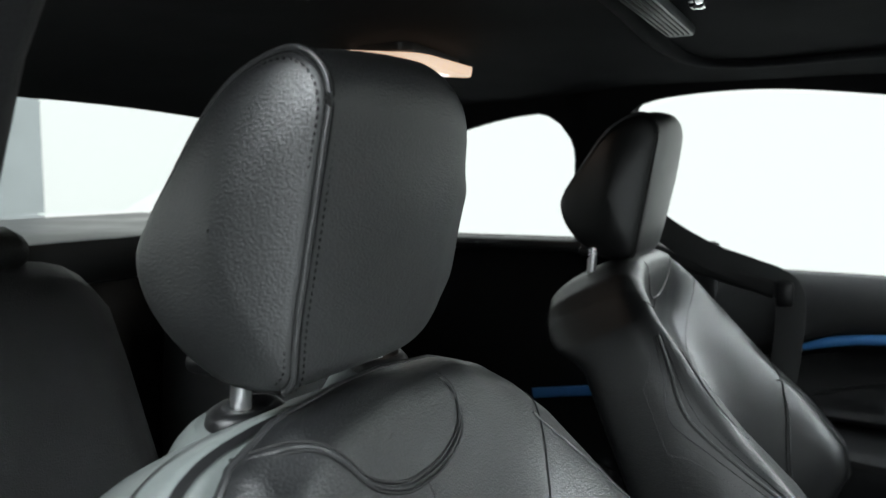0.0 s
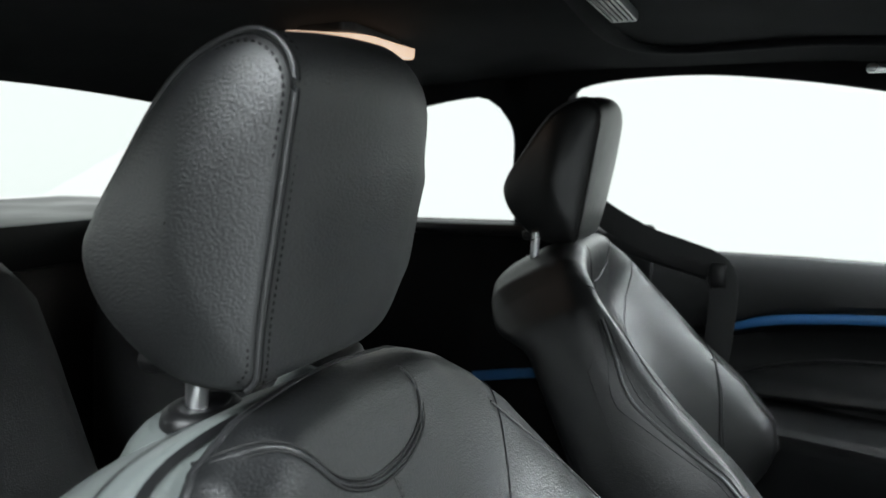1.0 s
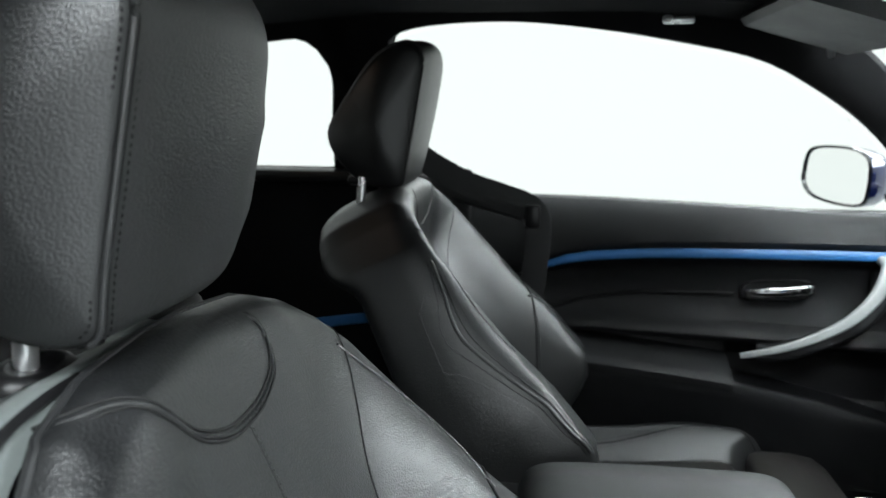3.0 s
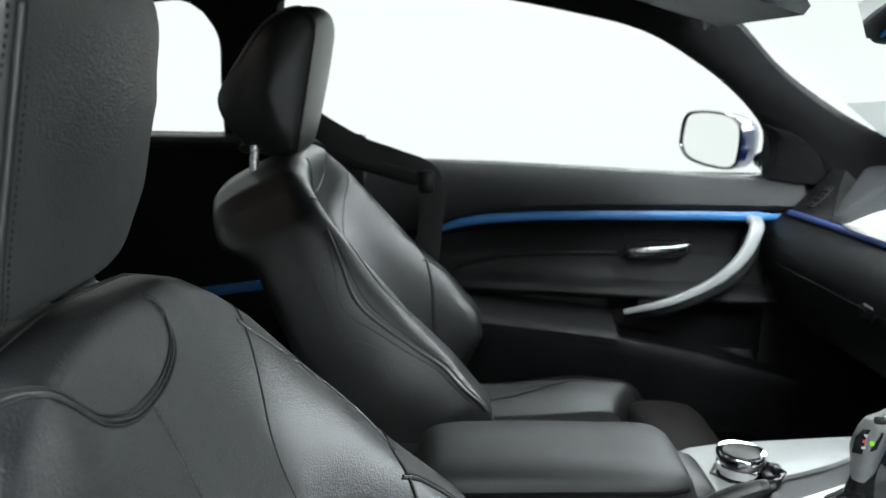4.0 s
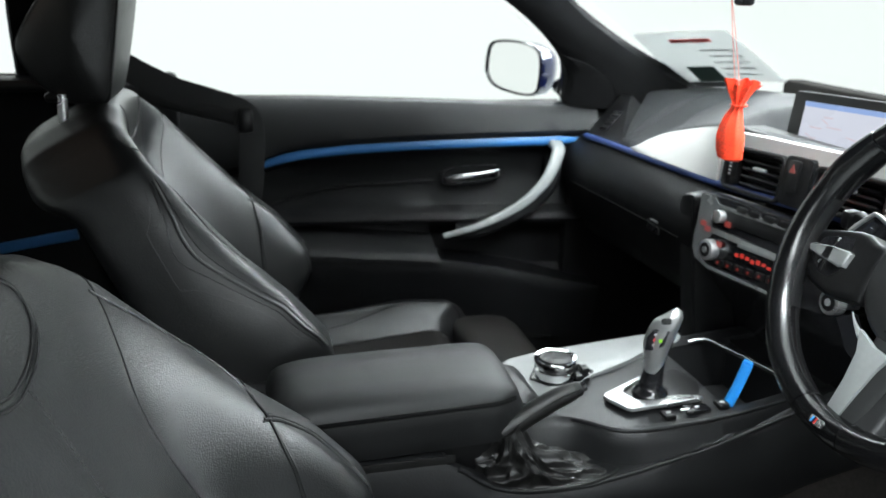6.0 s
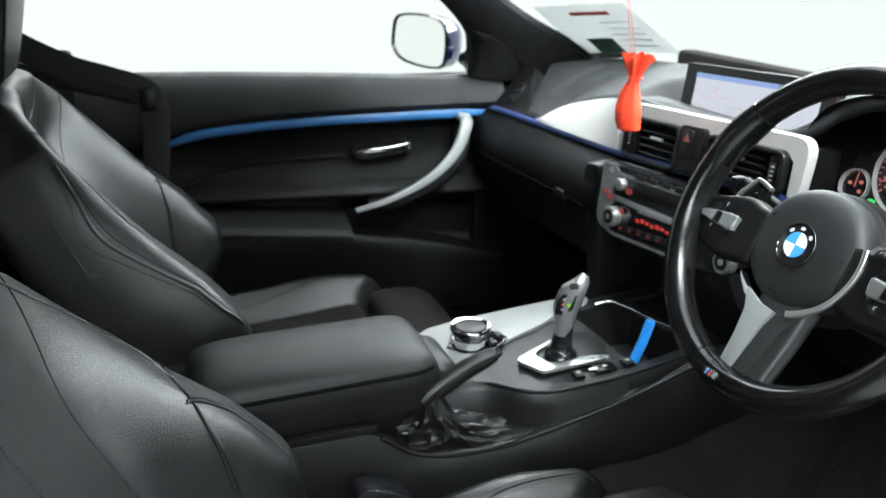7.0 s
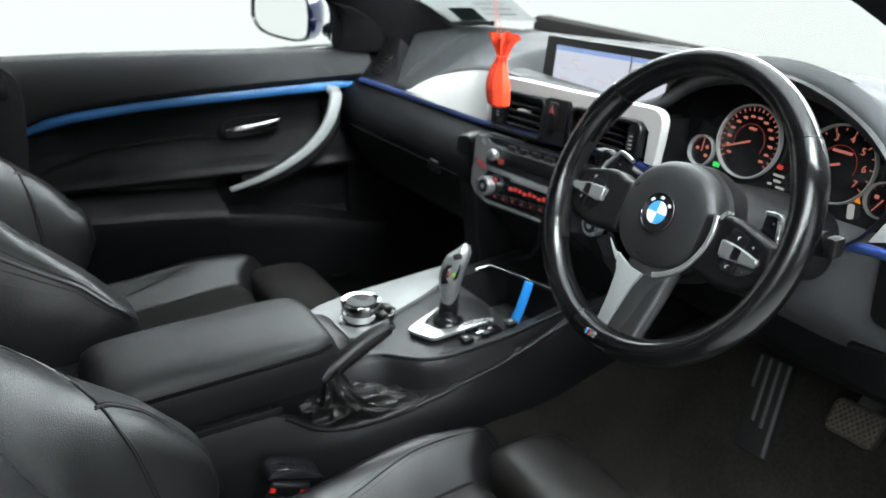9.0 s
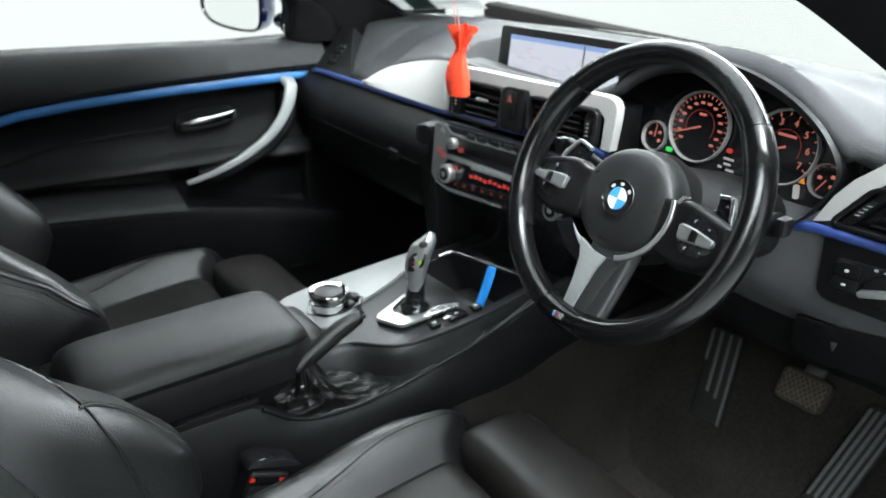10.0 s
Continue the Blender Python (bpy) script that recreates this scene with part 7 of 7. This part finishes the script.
# handbrake with its leather gaiter
hb = thing("handbrake", (0.09, -0.26, 0.49), "black leather handbrake lever with wrinkled gaiter", "handbrake")
hl = spline([(0.099, -0.266, 0.546), (0.098, -0.250, 0.556), (0.097, -0.226, 0.570), (0.096, -0.202, 0.582), (0.096, -0.176, 0.592)], 6)
part("grip", sweep(hl, circle2(0.0112, 18, 0.0128), scale=[interp(i, [0, 4, 8, 14, 20, 24], [0.85, 0.95, 1.0, 1.04, 0.98, 0.84]) for i in range(len(hl))]), gaiter_m, hb)
part("grip_end", tube([(0.096, -0.177, 0.5918), (0.0958, -0.172, 0.5935), (0.0956, -0.168, 0.5948)], 0.0098, 16, scale=[0.98, 1.02, 0.85]), plastic, hb)
part("button", tube([(0.0956, -0.168, 0.5948), (0.0954, -0.162, 0.5968)], 0.0062, 14), gloss_black, hb)
part("grip_seam", tube([p + V(0.0100, 0.002, 0.006) for p in hl[3:]], 0.0009, 6), seam_m, hb)
# skirt: an oval of soft leather drawn up to the lever, its folds running up from the rim
gt = []
for t in lin(0, 1, 46):
    row = []
    for a in lin(0, 2 * math.pi * 143 / 144, 144):
        ca, sa = math.cos(a), math.sin(a)
        e = V(0.084 + 0.047 * ca + 0.006 * sa, -0.212 + 0.108 * sa, 0.4805 + 0.002 * ca)
        top = V(0.099, -0.258, 0.553) + V(0.0140 * ca, 0.0120 * sa, 0.010 * sa)
        k = 1 - (1 - t) ** 1.35
        p = e.lerp(top, k)
        p.z = e.z + (top.z - e.z) * t ** (1.15 + 0.9 * smooth01(sa + 0.2))
        n1 = noise.noise(V(1.5 * ca + 0.9 * t, 1.5 * sa + 4.0, 1.6 * t))
        n2 = noise.noise(V(3.1 * ca + 7.0, 3.1 * sa - 1.2 * t, 3.4 * t))
        f = 0.75 * (0.75 - 3.0 * abs(n1)) + 0.45 * (0.7 - 3.0 * abs(n2))
        body = math.sin(math.pi * t ** 0.8) ** 0.9 if 0 < t < 1 else 0.0
        out = V(ca, sa * 0.8, 0.7).normalized()
        row.append(p + out * (0.012 * f * body) + V(0, 0, 0.004 * noise.noise(V(7 * ca, 7 * sa, 6 * t)) * body))
    gt.append(row)
part("gaiter", loft(gt), gaiter_m, hb, "wrinkled black leather gaiter")
part("gaiter_hem", tube([V(0.084 + 0.0475 * math.cos(a) + 0.006 * math.sin(a), -0.212 + 0.1085 * math.sin(a), 0.4815 + 0.002 * math.cos(a)) for a in lin(0, 2 * math.pi * 63 / 64, 64)], 0.0022, 8, True), gaiter_m, hb)

# ---- footwell ----
fm = thing("floor_mat", (0.40, 0.2, 0.19), "worn dark grey carpet floor mat", "floor mat")
part("mat", thick_sheet(lambda u, v: V(u, v, 0.196 + 0.25 * max(0, v - 0.36) ** 1.2 + 0.0015 * math.sin(40 * u) * math.sin(23 * v)), lin(0.19, 0.66, 25), lin(0.0, 0.30, 17), (0, 0, 0.008)), mat_m, fm)
fr_ = thing("foot_rest", (0.26, 0.44, 0.20), "ribbed dark foot rest on the sloping footwell carpet", "foot rest")
PA, PB = V(0.278, 0.380, 0.312), V(0.241, 0.462, 0.440)
PX, PD = V(0.99, 0.02, 0.10).normalized(), (PB - PA).normalized()
PL = (PB - PA).length
part("plate", slab([(-0.030, 0.0), (0.030, 0.0), (0.030, PL), (-0.030, PL)], PA, PX, PD, 0.012, 0.004), rubber_m, fr_)
for k, lo in enumerate((0.62, 0.30, 0.26, 0.0)):
    part("rib", slab(rect2(0.0052, PL * (0.97 - lo), 0.002, 2), PA + PD * (PL * (0.985 + lo) / 2) + PX * (-0.026 + 0.0175 * k) + PX.cross(PD) * 0.003, PX, PD, 0.004, 0.001), rib_m, fr_, "worn grey rib")
bk = thing("brake_pedal", (0.41, 0.42, 0.30), "worn rubber brake pedal with crossed tread", "pedal")
BO, BU, BW = V(0.408, 0.42, 0.435), V(1, 0.02, 0.05).normalized(), V(0, 0.45, 0.89).normalized()
worn = mat("worn_rubber", (0.034, 0.029, 0.023), 0.8, vary=0.5, grain=0.6, grain_scale=300, stain_scale=30)
tread_m = mat("worn_tread_edges", (0.105, 0.088, 0.066), 0.8, vary=0.5, grain=0.4, grain_scale=300, stain_scale=40)
part("pad", slab([(p.x, p.y) for p in spline([(-0.036, 0.023, 0), (0.0, 0.026, 0), (0.036, 0.024, 0), (0.039, 0.004, 0), (0.033, -0.026, 0), (0.0, -0.027, 0), (-0.034, -0.025, 0), (-0.039, 0.0, 0)], 5, True)], BO, BU, BW, 0.014, 0.004), worn, bk)
for k in range(-6, 7):
    for sg in (-1, 1):
        # each ridge runs slantwise, cut off at the pad's edges
        x0, w0, w1 = 0.0085 * k, -0.022, 0.021
        lo, hi = sorted(((-0.034 - x0) / (0.75 * sg), (0.034 - x0) / (0.75 * sg)))
        w0, w1 = max(w0, lo), min(w1, hi)
        if w1 - w0 > 0.006:
            pa, pb = BU * (x0 + 0.75 * sg * w0) + BW * w0, BU * (x0 + 0.75 * sg * w1) + BW * w1
            dr = (pb - pa).normalized()
            part("tread", slab(rect2(0.0016, (pb - pa).length), BO + (pa + pb) / 2 + BU.cross(BW) * 0.0012, dr.cross(BU.cross(BW)).normalized(), dr, 0.0016), tread_m, bk)
part("arm", sweep([BO - BU.cross(BW) * 0.012, BO + V(0, 0.06, 0.06), BO + V(0, 0.13, 0.10), BO + V(0, 0.215, 0.16)], rect2(0.012, 0.030, 0.003), (1, 0, 0)), steel_m, bk)
ft = thing("accelerator_pedal", (0.49, 0.42, 0.20), "long ribbed rubber accelerator pedal hinged at the floor", "pedal")
FA, FB = V(0.503, 0.362, 0.312), V(0.522, 0.452, 0.448)
FD, FX = (FB - FA).normalized(), V(1, 0, 0.12).normalized()
fl = (FB - FA).length
part("plate", slab([(-0.028, 0), (0.028, 0), (0.027, fl), (-0.027, fl)], FA, FX, FD, 0.016, 0.004), rubber_m, ft)
for k in range(5):
    part("rib", slab(rect2(0.0050, fl * 0.95, 0.002, 2), FA + FD * (fl / 2) + FX * (-0.022 + 0.011 * k) + FX.cross(FD) * 0.003, FX, FD, 0.004, 0.001), rib_m, ft, "worn grey rib")
part("hinge", rbox((0.501, 0.365, 0.290), (0.05, 0.03, 0.05), 0.008), rubber_m, ft)

# belt buckle beside the driver's seat
bu = thing("belt_buckle", (0.155, -0.335, 0.40), "black seat belt buckle with red release button", "belt buckle")
BKO, BKU, BKW = V(0.172, -0.336, 0.473), V(0, 0.915, -0.40).normalized(), V(0, 0.40, 0.915).normalized()
part("housing", slab(rect2(0.052, 0.11, 0.006), BKO - BKW * 0.062 - V(0.002, 0, 0), BKU, BKW, 0.022, 0.003), plastic, bu)
part("head", slab([(p.x, p.y) for p in spline([(-0.033, -0.005, 0), (-0.031, 0.005, 0), (-0.018, 0.010, 0), (0.010, 0.0105, 0), (0.032, 0.007, 0), (0.041, 0.000, 0), (0.034, -0.005, 0), (0.0, -0.006, 0), (-0.028, -0.007, 0)], 4, True)], BKO + V(0.003, 0, 0), BKU, BKW, 0.028, 0.004), gloss_black, bu)
part("slot", slab(rect2(0.050, 0.007, 0.001), BKO - BKW * 0.0125 + V(0.002, 0, 0), BKU, BKW, 0.004, 0.001), steel_m, bu, "steel buckle slot")
for s_ in (-1, 1):
    part("release_button", slab([(-0.0035, -0.003), (0.0035, -0.003), (0.0035, 0.0025), (-0.003, 0.003)], BKO - BKW * 0.021 + BKU * (0.0205 * s_) + V(0.0005, 0, 0), BKU, BKW, 0.003, 0.001), red_m, bu, "red release button")
part("catch_plate", slab(rect2(0.026, 0.010, 0.002), BKO - BKW * 0.0205 + V(0.0005, 0, 0), BKU, BKW, 0.003, 0.001), plastic, bu)
part("face_plate", slab(rect2(0.044, 0.060, 0.004), BKO - BKW * 0.060 + V(0.0005, 0, 0), BKU, BKW, 0.004, 0.001), dash_m, bu)
